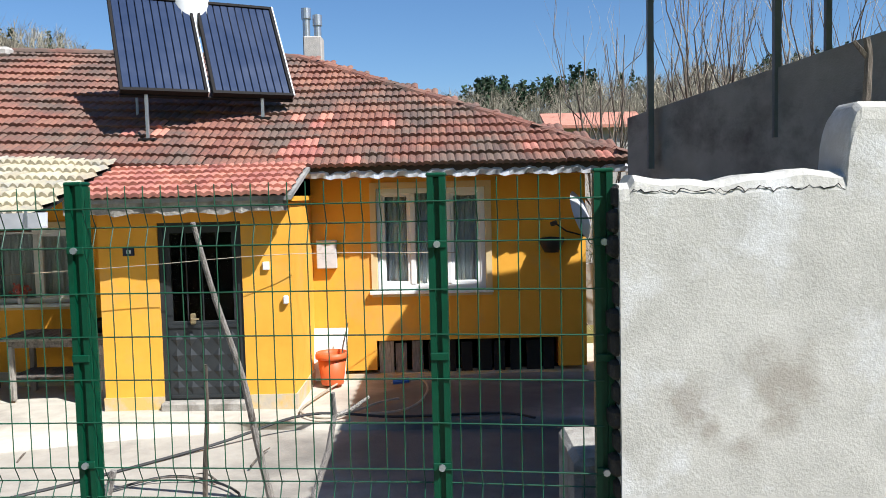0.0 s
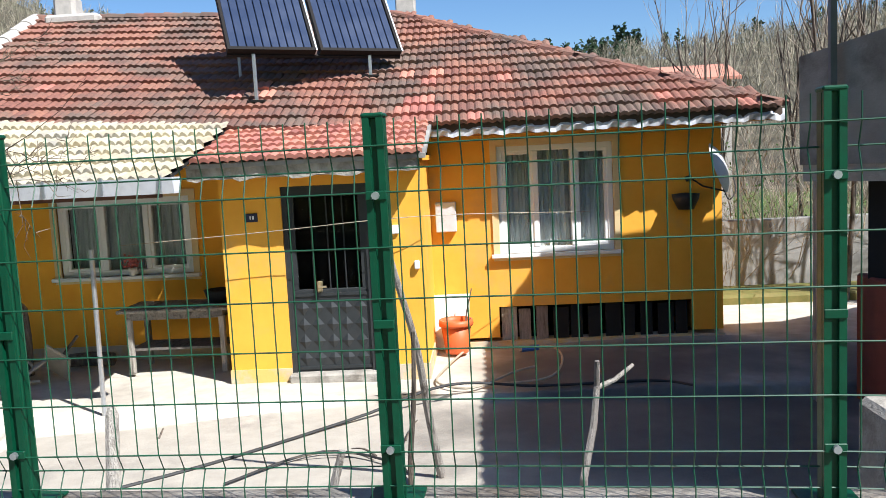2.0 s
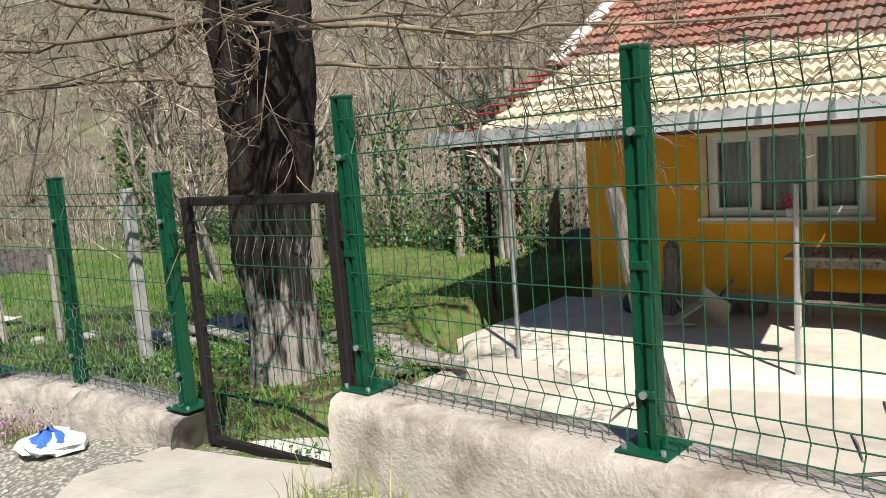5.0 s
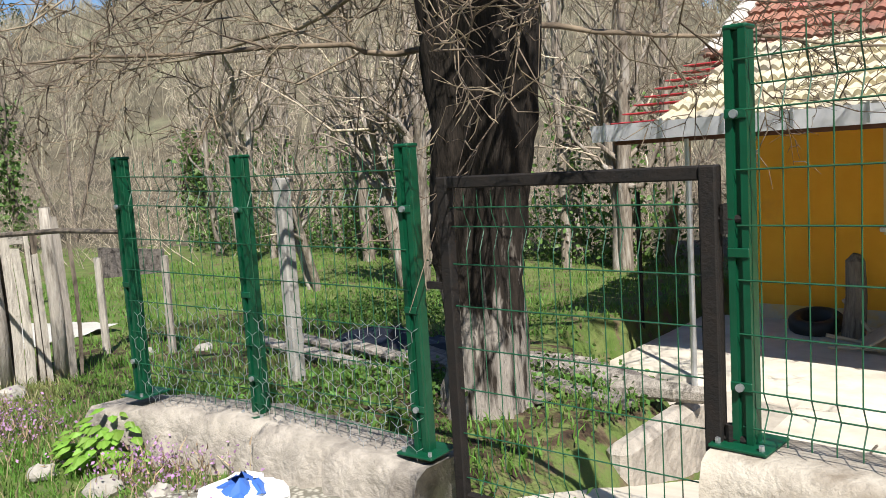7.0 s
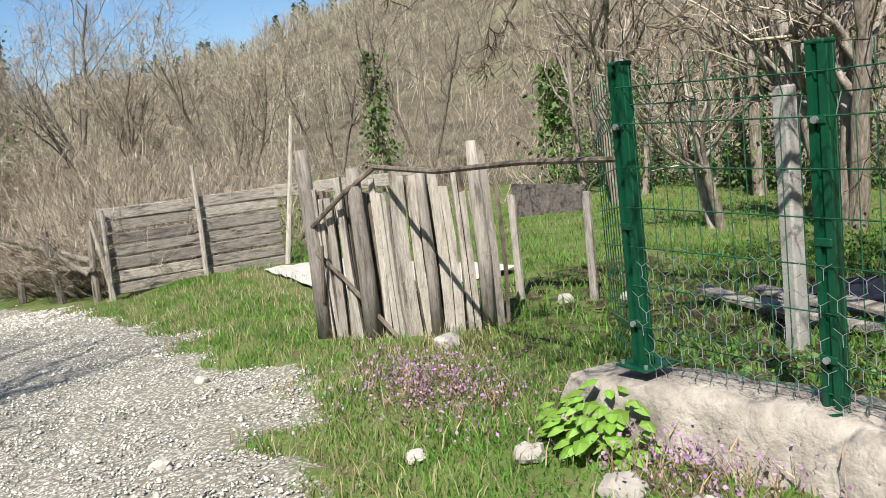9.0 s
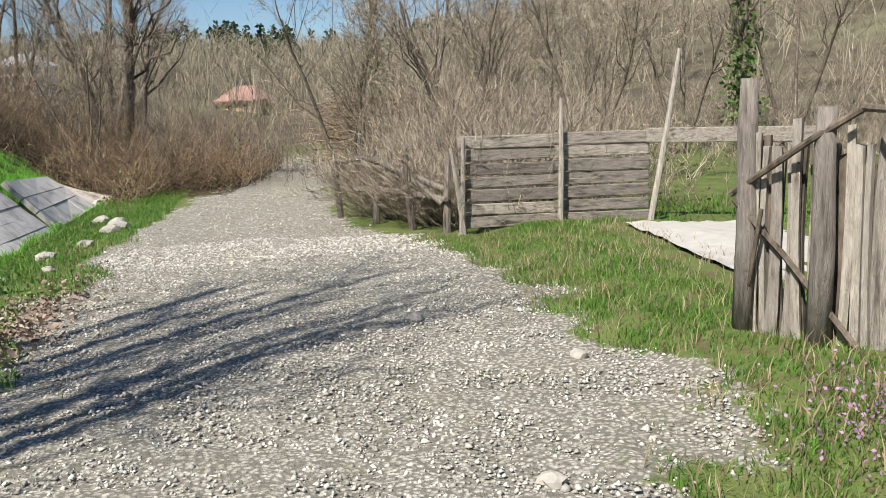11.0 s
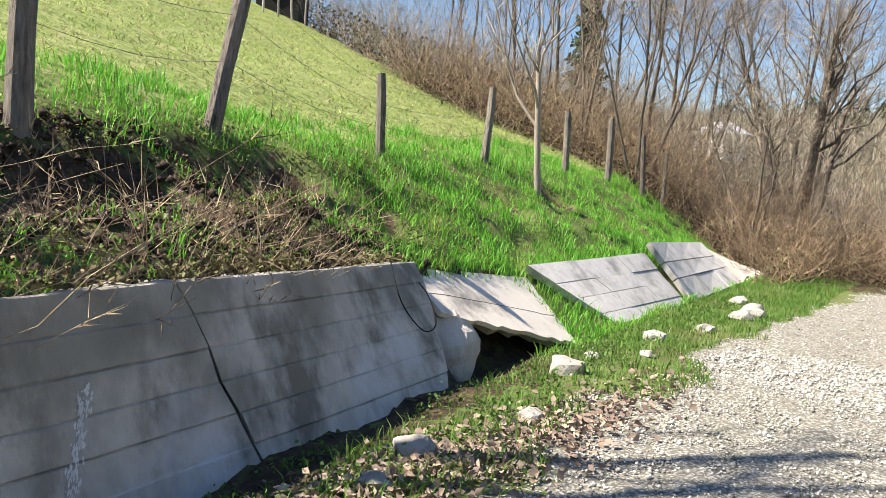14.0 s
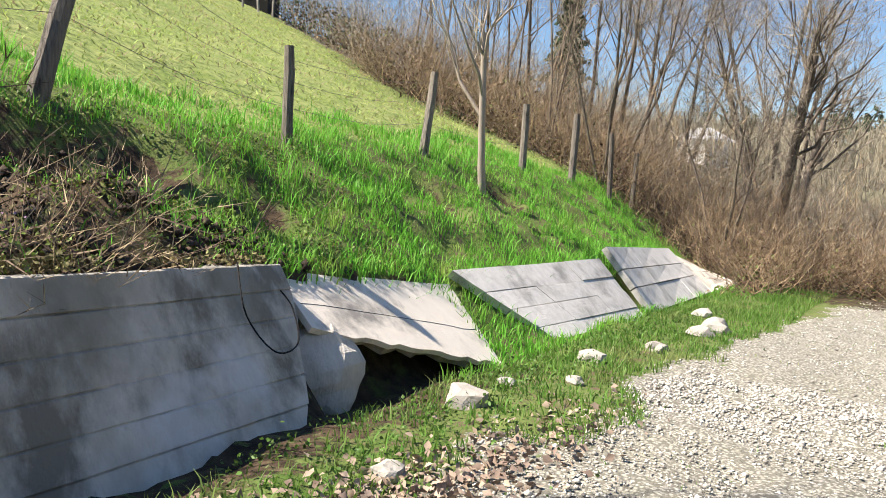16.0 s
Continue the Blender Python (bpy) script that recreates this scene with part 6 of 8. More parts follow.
    def tilted(label, corners, cols, rows_, material, cut=0.012, thick=0.16):
        s = thing("fallen_slab", label, "slab", "fallen wall slabs")
        tl, tr, br, bl = [Vector(c) for c in corners]
        nrm = (tr - tl).cross(bl - tl).normalized()
        if nrm.z < 0:
            nrm = -nrm
        at = lambda u, v: (tl + (tr - tl) * u) * (1 - v) + (bl + (br - bl) * u) * v
        ju = lambda i, n: 0 if i in (0, n) else rng.uniform(-0.07, 0.07)
        us = [i / cols + ju(i, cols) for i in range(cols + 1)]
        vsn = [j / rows_ + ju(j, rows_) for j in range(rows_ + 1)]
        for i in range(cols):
            for j in range(rows_):
                d = rng.normal(0, 0.004)
                g = cut / max((tr - tl).length, 0.1), cut / max((bl - tl).length, 0.1)
                q = [at(us[i] + g[0] * 0.5, vsn[j] + g[1] * 0.5), at(us[i + 1] - g[0] * 0.5, vsn[j] + g[1] * 0.5), at(us[i + 1] - g[0] * 0.5, vsn[j + 1] - g[1] * 0.5), at(us[i] + g[0] * 0.5, vsn[j + 1] - g[1] * 0.5)]
                part("slab_piece", Build().prism([p + nrm * d for p in q], nrm * -thick), material, s)
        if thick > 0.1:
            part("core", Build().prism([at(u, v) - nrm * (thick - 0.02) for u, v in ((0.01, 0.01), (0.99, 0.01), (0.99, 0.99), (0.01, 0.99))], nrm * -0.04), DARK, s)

    big = thing("fallen_slab", "large pale concrete slab tilted off the bank", "slab", "fallen wall slabs")
    tl, tr, br, bl = Vector((-16.13, -4.62, 0.17)), Vector((-19.1, -5.22, -0.20)), Vector((-18.74, -4.18, -0.84)), Vector((-16.10, -4.09, -0.19))
    up = (tr - tl).cross(bl - tl).normalized()
    up = up if up.z > 0 else -up
    edge = [tl.lerp(tr, i / 8) for i in range(8)] + [tr.lerp(br, i / 6) for i in range(6)] + [br.lerp(bl, i / 18) for i in range(18)] + [bl.lerp(tl, i / 6) for i in range(6)]
    inward = (tl - bl).normalized()
    edge = [p + inward * (rng.uniform(-0.03, 0.02) if 14 <= i < 32 else rng.uniform(-0.02, 0.02)) for i, p in enumerate(edge)]
    top = Build().prism(edge, up * -0.05)
    part("slab_face", top, slab_mat, big)
    centre = (tl + tr + br + bl) / 4
    lower = [centre + (p - centre) * 0.97 - up * 0.052 + inward * rng.uniform(0, 0.10) for p in edge]
    part("broken_edge", Build().prism(lower, up * -0.09), CONC_ROUGH, big, "rough broken underside")
    for u0, v0, u1, v1 in ((0.02, 0.55, 0.97, 0.62),):
        q = [tl.lerp(tr, u0 + (u1 - u0) * k / 10).lerp(bl.lerp(br, u0 + (u1 - u0) * k / 10), v0 + (v1 - v0) * k / 10 + rng.uniform(-0.02, 0.02)) + up * 0.001 for k in range(11)]
        part("crack", Build().tube(q, 0.003, 4), DARK, big, "thin dark crack")
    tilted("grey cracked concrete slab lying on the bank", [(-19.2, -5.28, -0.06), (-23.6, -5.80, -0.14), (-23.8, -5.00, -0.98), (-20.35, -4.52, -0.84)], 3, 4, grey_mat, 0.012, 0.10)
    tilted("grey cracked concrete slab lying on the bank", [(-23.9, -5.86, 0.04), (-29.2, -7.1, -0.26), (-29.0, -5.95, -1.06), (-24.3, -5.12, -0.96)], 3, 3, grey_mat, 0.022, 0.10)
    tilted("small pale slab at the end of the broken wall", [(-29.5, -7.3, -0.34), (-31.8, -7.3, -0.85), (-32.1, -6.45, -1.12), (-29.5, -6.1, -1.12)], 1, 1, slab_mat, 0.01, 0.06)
    curve_thing("barbed_wire", "loop of rusty barbed wire hanging over the wall", "wire", [face(-15.45, 1.0) + Vector((0, 0.03, 0.02)), face(-15.38, 0.72) + Vector((0, 0.04, 0)), face(-15.55, 0.50) + Vector((0, 0.05, 0)), face(-15.82, 0.52) + Vector((0, 0.05, 0)), face(-15.90, 0.72) + Vector((0, 0.05, 0)), face(-15.84, 0.84) + Vector((0, 0.04, 0))], 0.006, RUST)
    scar = Build()
    for x, v0, v1, ww in ((-12.06, 0.10, 0.62, 0.05),):
        p, q = face(x, v0), face(x - 0.17, v1)
        off = Vector((0, 0.016, 0.004))
        for k_ in range(190):
            c, s_ = p.lerp(q, rng.random()) + off + Vector((rng.normal(0, ww * 0.35), 0, 0)), rng.uniform(0.004, 0.014)
            along = (q - p).normalized()
            scar.add([c + Vector((s_ * 0.5, 0, 0)), c + along * s_ * 1.6, c - Vector((s_ * 0.5, 0, 0)), c - along * s_ * 1.4], [(0, 1, 2, 3)])
    part("lime_scar", scar, WHITE, w, "whitish lime stains")


build_retaining_wall()


# ---- stakes and wire along the meadow ----
def build_bank_fence():
    rng = np.random.default_rng(41)
    specs = [(-12.92, -5.45, 1.9, 0.085, 3), (-15.0, -6.2, 1.75, 0.075, 14), (-18.4, -7.25, 1.12, 0.06, -1), (-21.9, -8.15, 1.3, 0.065, 8), (-26.3, -9.2, 1.35, 0.07, 1), (-29.1, -9.65, 1.6, 0.08, 3), (-31.0, -9.6, 1.7, 0.06, -3), (-32.5, -9.7, 1.5, 0.06, 5)]
    tops = []
    for x, y, h, r, lean in specs:
        z = gz(x, y)
        p = thing("fence_stake", "weathered grey wooden fence stake on the grassy bank", "fence stake", "stakes on the bank", at=pose(x, y, z - 0.1, 1.5, -lean, 0))
        part("shaft", Build().tube([(0, 0, 0), (0.01, 0.01, h * 0.4), (-0.01, 0, h * 0.8), (0, 0, h + 0.1)], [r * 1.2, r * 1.08, r * 1.12, r * 0.95], 9), WOOD_DARK, p)
        m = p.matrix_basis
        tops.append([m @ Vector((0, 0, h * f)) for f in (0.45, 0.72, 0.95)])
    for k in range(3):
        pts = []
        for a, b in zip(tops, tops[1:]):
            for s in range(4):
                q = a[k].lerp(b[k], s / 4)
                pts.append(q - Vector((0, 0, 0.10 * math.sin(math.pi * s / 4))))
        pts.append(tops[-1][k])
        tagged(part("fence_wire", Build().tube(pts, 0.003, 4), WOOD_DARK), "slack rusty wire between the stakes", "wire", "wires between the stakes")


build_bank_fence()


def build_hill_top():
    """Far stakes and a dark hut at the top of the meadow."""
    for i in range(6):
        x, y = -31.0 - 1.5 * i, -29.0 - 0.8 * i
        p = thing("fence_stake", "thin far stake at the top of the meadow", "fence stake", "stakes at the top of the meadow", at=pose(x, y, gz(x, y) - 0.1, 0, 4 * math.sin(i * 2), 0))
        part("shaft", Build().tube([(0, 0, 0), (0.02, 0, 0.8), (0, 0, 1.5)], [0.06, 0.055, 0.045], 7), WOOD, p)
    z = gz(-41, -38)
    hut = thing("hut", "dark timber hut at the top of the meadow", "hut", at=pose(-41, -38, z, 0, 0, 40))
    part("wall", Build().box((-1.6, -1.2, -0.8), (1.6, 1.2, 2.0)), DARK, hut)
    part("roof", Build().prism([(-1.9, -1.5, 1.9), (1.9, -1.5, 1.9), (1.9, 0, 2.7), (-1.9, 0, 2.7)], (0, 0, 0.08)).prism([(-1.9, 1.5, 1.9), (1.9, 1.5, 1.9), (1.9, 0, 2.7), (-1.9, 0, 2.7)], (0, 0, 0.08)), RUST, hut)


build_hill_top()


# ---- rocks ----
ROCKS = [(-16.85, -3.2, 0.17), (-19.2, -3.45, 0.14), (-22.9, -3.6, 0.22), (-22.2, -3.5, 0.17), (-14.0, -2.5, 0.13), (-17.6, -3.35, 0.08), (-20.6, -3.4, 0.12), (-18.1, -3.0, 0.08), (-15.3, -2.55, 0.10),
         (-9.65, 3.05, 0.08), (-9.05, 3.1, 0.10), (-8.7, 3.2, 0.07), (-12.0, 3.85, 0.11), (-13.2, 2.2, 0.06), (-14.5, 1.2, 0.07), (-12.6, 5.4, 0.09), (-12.1, 5.75, 0.09), (-10.2, 2.7, 0.06), (-11.3, 1.6, 0.06), (-24.5, -4.4, 0.16), (-13.4, -2.25, 0.09)]


def build_rocks():
    rng = np.random.default_rng(51)
    for x, y, s in ROCKS:
        bmx = bmesh.new()
        bmesh.ops.create_icosphere(bmx, subdivisions=2, radius=s)
        ph = rng.uniform(0, 9, 3)
        for v in bmx.verts:
            n = noise.noise(v.co / s * 1.3 + Vector(ph)) * 0.45 + noise.noise(v.co / s * 3.0 + Vector(ph)) * 0.15
            v.co *= 1 + n
            v.co.z *= 0.65
        me = bpy.data.meshes.new("rock")
        bmx.to_mesh(me)
        bmx.free()
        me.materials.append(ROCK)
        ob = new("rock", me)
        ob.matrix_basis = pose(x, y, gz(x, y) + s * 0.2, 0, 0, rng.uniform(0, 360))
        tagged(ob, "pale angular rock lying in the grass", "rock", "rocks along the lane")


build_rocks()


# ---- trees and plants ----
def tubes(P, R, sides):
    """Arrays of polylines P (n, k, 3) with radii R (n, k) as tubes: vertices and quads."""
    n, k, _ = P.shape
    T = np.gradient(P, axis=1)
    T /= np.linalg.norm(T, axis=2, keepdims=True) + 1e-9
    ref = np.where(np.abs(T[:, :1, 2:3]) > 0.85, np.array([1.0, 0.2, 0]), np.array([0, 0.1, 1.0]))
    A = np.cross(T, np.broadcast_to(ref, T.shape))
    A /= np.linalg.norm(A, axis=2, keepdims=True) + 1e-9
    B = np.cross(T, A)
    w = np.arange(sides) * 2 * np.pi / sides
    V = P[:, :, None] + R[:, :, None, None] * (A[:, :, None] * np.cos(w)[None, None, :, None] + B[:, :, None] * np.sin(w)[None, None, :, None])
    idx = np.arange(n * k * sides).reshape(n, k, sides)
    nxt = np.roll(idx, -1, axis=2)
    F = np.stack([idx[:, :-1], nxt[:, :-1], nxt[:, 1:], idx[:, 1:]], -1).reshape(-1, 4)
    return V.reshape(-1, 3), F


def ribbons(P, R, rng):
    """Thin twigs as flat tapering strips, turned at random: vertices and faces."""
    n, k, _ = P.shape
    T = P[:, -1] - P[:, 0]
    A = np.cross(T, rng.normal(0, 1, (n, 3)))
    A /= np.linalg.norm(A, axis=1, keepdims=True) + 1e-9
    V = np.concatenate([np.stack([P[:, :-1] - A[:, None] * R[:, :-1, None], P[:, :-1] + A[:, None] * R[:, :-1, None]], 2).reshape(n, -1, 3), P[:, -1:]], 1)
    i = np.arange(n)[:, None] * V.shape[1]
    F = []
    for j in range(k - 2):
        F += [i + [2 * j, 2 * j + 1, 2 * j + 3], i + [2 * j, 2 * j + 3, 2 * j + 2]]
    F.append(i + [2 * k - 4, 2 * k - 3, 2 * k - 2])
    return V.reshape(-1, 3), np.concatenate(F)


def grow(P, R, per, frac, spread, rng, k=4, lift=0.1, t0=0.25, rfrac=0.55, wiggle=0.12, sides=3, tip=0.3):
    """Child branches from parent polylines: starts along the parents, outward turns, lengths as a share of the parent's."""
    n, kk, _ = P.shape
    L = np.linalg.norm(np.diff(P, axis=1), axis=2).sum(1)
    par = np.repeat(np.arange(n), per)
    t = rng.uniform(t0, 0.98, len(par)) * (kk - 1)
    i = np.minimum(t.astype(int), kk - 2)
    f = (t - i)[:, None]
    start = P[par, i] * (1 - f) + P[par, i + 1] * f
    r0 = R[par, i] * (1 - f[:, 0]) + R[par, i + 1] * f[:, 0]
    d = P[par, i + 1] - P[par, i]
    d /= np.linalg.norm(d, axis=1, keepdims=True) + 1e-9
    v = rng.normal(0, 1, (len(par), 3))
    v -= d * (v * d).sum(1, keepdims=True)
    v /= np.linalg.norm(v, axis=1, keepdims=True) + 1e-9
    sp = rng.uniform(0.6, 1.3, (len(par), 1)) * spread
    d = d + v * sp + np.array([0, 0, lift])
    d /= np.linalg.norm(d, axis=1, keepdims=True)
    length = L[par] * frac * rng.uniform(0.5, 1.15, len(par)) * (1.15 - 0.55 * t / (kk - 1))
    s = np.linspace(0, 1, k)
    Q = start[:, None] + d[:, None] * (length[:, None] * s)[:, :, None]
    wig = rng.normal(0, 1, Q.shape).cumsum(1) * (length[:, None, None] * wiggle / k)
    wig -= wig[:, :1]
    Q = Q + wig
    Q[:, :, 2] += lift * length[:, None] * (s ** 2)[None]
    RR = np.maximum(r0 * rfrac, 0.0045)[:, None] * (1 - (1 - tip) * s)[None]
    return Q, RR


def trunk_line(base, top, r0, r1, rng, k=7, wig=0.06):
    s = np.linspace(0, 1, k)[:, None]
    P = np.array(base) * (1 - s) + np.array(top) * s
    w = rng.normal(0, wig, P.shape).cumsum(0) * 0.5
    P[1:] += (w - w[0])[1:] * [1, 1, 0.2]
    return P, r0 + (r1 - r0) * s[:, 0]


def make_tree(label, base, stems, rng, levels, name="tree", bark=None, twig=None, group="", trunk_sides=9, rough=0.0):
    """A bare tree: trunk stems and a crown of branch orders. levels: (children each, length share, spread, lift, radius share)."""
    bark, twig = bark or BARK, twig or TWIG
    th = thing(name, label, "tree", group, at=pose(*base))
    P = np.stack([s[0] for s in stems])
    R = np.stack([s[1] for s in stems])
    V, F = tubes(P, R, trunk_sides)
    if rough:
        V = V + rng.normal(0, rough, V.shape)
    cloud("trunk", V, F, bark, "", "", "", True, th)
    vs, fs, off = [], [], 0
    for li, (per, frac, spread, lift, rf) in enumerate(levels):
        P, R = grow(P, R, per, frac, spread, rng, k=5 if li == 0 else (4 if li == 1 else (3 if li < len(levels) - 1 else 2)), lift=lift, t0=0.45 if li == 0 else 0.2, rfrac=rf, wiggle=0.35 if li < 2 else 0.25)
        sides = 6 if li == 0 else 3
        V, F = tubes(P, R, sides) if li < 2 else ribbons(P, R, rng)
        if li == 0:
            cloud("branchwork", V, F, bark, "", "", "stuff", True, th)
        else:
            if F.shape[1] == 4:
                F = np.concatenate([F[:, [0, 1, 2]], F[:, [0, 2, 3]]])
            vs.append(V)
            fs.append(F + off)
            off += len(V)
    if vs:
        cloud("crown", np.concatenate(vs), np.concatenate(fs), twig, "", "", "", False, th)
    return th


def blades(name, x, y, h, width, material, label, rng, lean=0.5, dz=0.0):
    """Bent grass blades of two triangles on the ground."""
    n = len(x)
    z = ground_z(x, y) + dz - 0.01
    w = rng.uniform(0, 2 * np.pi, n)
    wx, wy = np.cos(w) * width, np.sin(w) * width
    la = rng.uniform(0, 2 * np.pi, n)
    ll = lean * h * rng.uniform(0.2, 1.0, n)
    base = np.stack([x, y, z], 1)
    d = np.stack([wx, wy, 0 * x], 1)
    mid = base + np.stack([np.cos(la) * ll * 0.3, np.sin(la) * ll * 0.3, h * 0.6], 1)
    tipp = base + np.stack([np.cos(la) * ll, np.sin(la) * ll, h], 1)
    V = np.stack([base - d, base + d, mid + d * 0.7, mid - d * 0.7, tipp], 1).reshape(-1, 3)
    i = np.arange(n)[:, None] * 5
    F = np.concatenate([i + [0, 1, 2], i + [0, 2, 3], i + [3, 2, 4]])
    return cloud(name, V, F, material, label, "grass")


def build_trees():
    rng = np.random.default_rng(61)
    # old walnut behind the gate
    z = gz(-8.08, 5.12)
    P0, R0 = trunk_line((0, 0, -0.1), (0.14, 0.0, 3.3), 0.30, 0.25, rng, 49, 0.006)
    hh = np.linspace(0, 1, 49)
    R0 = np.interp(hh, [0, 0.03, 0.09, 0.26, 0.4, 0.55, 0.77, 1], [0.33, 0.28, 0.245, 0.215, 0.24, 0.29, 0.35, 0.38])
    th = thing("tree", "old tree with thick dark furrowed trunk and bare spreading branches", "tree", at=pose(-8.08, 5.12, z))
    for nm, a, e, m_ in (("trunk", 0, 49, BARK_BIG),):
        V, F = tubes(P0[None, a:e], R0[None, a:e], 44)
        k_ = e - a
        ang = np.tile(np.arange(44) * 2 * np.pi / 44, k_)
        zz = np.repeat(hh[a:e], 44)
        lobe = 0.030 * np.sin(5 * ang + 3 * zz) + 0.018 * np.sin(11 * ang - 9 * zz + 1) + 0.012 * np.sin(17 * ang + 30 * zz) + rng.normal(0, 0.006, len(ang))
        axis = np.repeat(P0[a:e], 44, axis=0)
        out = (V - axis) / (np.linalg.norm(V - axis, axis=1, keepdims=True) + 1e-9)
        lobe = lobe + 0.09 * np.clip(out @ np.array([-0.6, -0.8, 0.0]), 0, 1) ** 3 * np.exp(-((zz - 0.36) / 0.12) ** 2)
        V = V + out * lobe[:, None]
        cloud(nm, V, F, m_, "", "", "", False, th)
    top = np.array([0.12, 0.0, 3.2])
    limbs = []
    for a, e, L, r in ((200, 28, 3.6, 0.10), (150, 38, 3.4, 0.10), (320, 30, 3.8, 0.10), (20, 40, 3.6, 0.10), (255, 34, 3.0, 0.09), (85, 45, 3.4, 0.10), (290, 60, 3.2, 0.13), (120, 65, 3.2, 0.12), (350, -6, 3.0, 0.024), (175, -4, 3.4, 0.026), (230, -8, 2.8, 0.024), (30, -2, 3.0, 0.022), (280, -10, 2.4, 0.02), (205, 4, 3.4, 0.026), (155, 2, 3.2, 0.024), (320, -3, 3.0, 0.022), (110, 0, 3.0, 0.022), (60, 3, 3.0, 0.022), (255, 6, 3.0, 0.026)):
        d = np.array([math.cos(radians(a)) * math.cos(radians(e)), math.sin(radians(a)) * math.cos(radians(e)), math.sin(radians(e))])
        s0 = top + np.array([0, 0, -rng.uniform(0, 0.35) if r > 0.05 else -rng.uniform(0.2, 1.0)])
        limbs.append(trunk_line(s0, s0 + d * L, r * (0.75 if r > 0.05 else 1), r * 0.3, rng, 11, 0.12 if r > 0.05 else 0.24))
    P, R = np.stack([l[0] for l in limbs]), np.stack([l[1] for l in limbs])
    thick = R[:, 0] > 0.05
    V, F = tubes(P[thick], R[thick], 7)
    cloud("branchwork", V, F, BARK_BIG, "", "", "stuff", True, th)
    V, F = tubes(P[~thick], R[~thick], 5)
    vs, fs, off = [V], [F], len(V)
    for per, frac, spread, lift, rf in ((9, 0.5, 1.0, 0.08, 0.45), (7, 0.5, 1.0, 0.02, 0.55), (5, 0.5, 1.0, 0.05, 0.7)):
        P, R = grow(P, R, per, frac, spread, rng, 4, lift, 0.15, rf, 0.4)
        V, F = tubes(P, R, 3)
        vs.append(V), fs.append(F + off)
        off += len(V)
    cloud("crown", np.concatenate(vs), np.concatenate(fs), mat("tan_branch", (0.25, 0.195, 0.135), (0.055, 0.04, 0.03), 3, 0.9, 0.3, 40, island=0.4), "", "", "", False, th)
    # smaller orchard trees
    for (x, y, h, r, n) in ((-13.4, 10.3, 2.9, 0.13, 3), (-14.6, 9.4, 1.8, 0.07, 2), (-11.5, 13.5, 3.2, 0.13, 2), (-16.8, 13.6, 3.0, 0.13, 2), (-19.5, 11.8, 3.4, 0.12, 2)):
        st = [trunk_line((0.12 * i, 0, -0.1), (0.5 * (i - 0.5) + rng.normal(0, 0.2), rng.normal(0, 0.3), h), r, r * 0.6, rng, 7, 0.07) for i in range(n)]
        make_tree("pale-stemmed bare orchard tree with crooked branches", (x, y, gz(x, y)), st, rng, [(6, 0.85, 0.95, 0.12, 0.6), (6, 0.6, 0.9, 0.05, 0.55), (5, 0.5, 0.9, 0.03, 0.6), (3, 0.5, 0.9, 0.0, 0.7)], bark=BARK_OLD, group="orchard trees")
    # ivy-clad stems behind the house corner and orchard
    for i in range(27):
        x, y = -10.8 - i * 0.52 + rng.normal(0, 0.3), 14.2 + rng.normal(0, 1.1) + 0.03 * i
        st = [trunk_line((0, 0, -0.1), (rng.normal(0, 0.2), rng.normal(0, 0.2), rng.uniform(3.0, 5.2)), rng.uniform(0.08, 0.14), 0.05, rng, 7, 0.10)]
        t = make_tree("slender ivy-clad tree in the hedge", (x, y, gz(x, y)), st, rng, [(5, 0.5, 0.7, 0.2, 0.5), (5, 0.5, 0.8, 0.1, 0.6), (4, 0.5, 0.8, 0.1, 0.7)], bark=BARK_OLD, group="hedge trees")
        k = rng.integers(180, 420)
        zz = rng.uniform(0.1, 3.0, k)
        pts = np.stack([rng.normal(0, 0.17, k), rng.normal(0, 0.17, k), zz], 1)
        leaf_cloud("ivy", pts, 0.10, IVY, "", "", rng, t, kind="")
    # brushwood stacked on posts at the lane's end
    bp = thing("brush_pile", "heap of cut brushwood stacked against low posts", "brush pile", at=pose(-33.4, 2.1, gz(-33.4, 2.1)))
    for x, y in ((-0.9, -1.3), (0.8, -1.2), (-0.8, 1.5), (0.9, 1.4)):
        part("post", Build().tube([(x, y, -0.2), (x + 0.03, y, 1.0), (x, y, 1.75)], [0.07, 0.065, 0.06], 7), BARK, bp)
    n = 1800
    mid = np.stack([rng.normal(0, 0.6, n), rng.normal(0.1, 1.0, n), 0.1 + 2.3 * rng.random(n) ** 0.7], 1)
    w = rng.normal(1.5, 0.5, n)
    half = np.stack([np.cos(w), np.sin(w), rng.normal(-0.05, 0.12, n)], 1) * rng.uniform(0.4, 1.1, n)[:, None]
    P = np.stack([mid - half, mid + rng.normal(0, 0.06, (n, 3)), mid + half - np.array([0, 0, 0.1])], 1)
    V, F = tubes(P, np.full((n, 3), 0.014) * rng.uniform(0.5, 1.4, (n, 1)), 3)
    cloud("brushwood", V, F, TWIG_RED, "", "", "", False, bp)
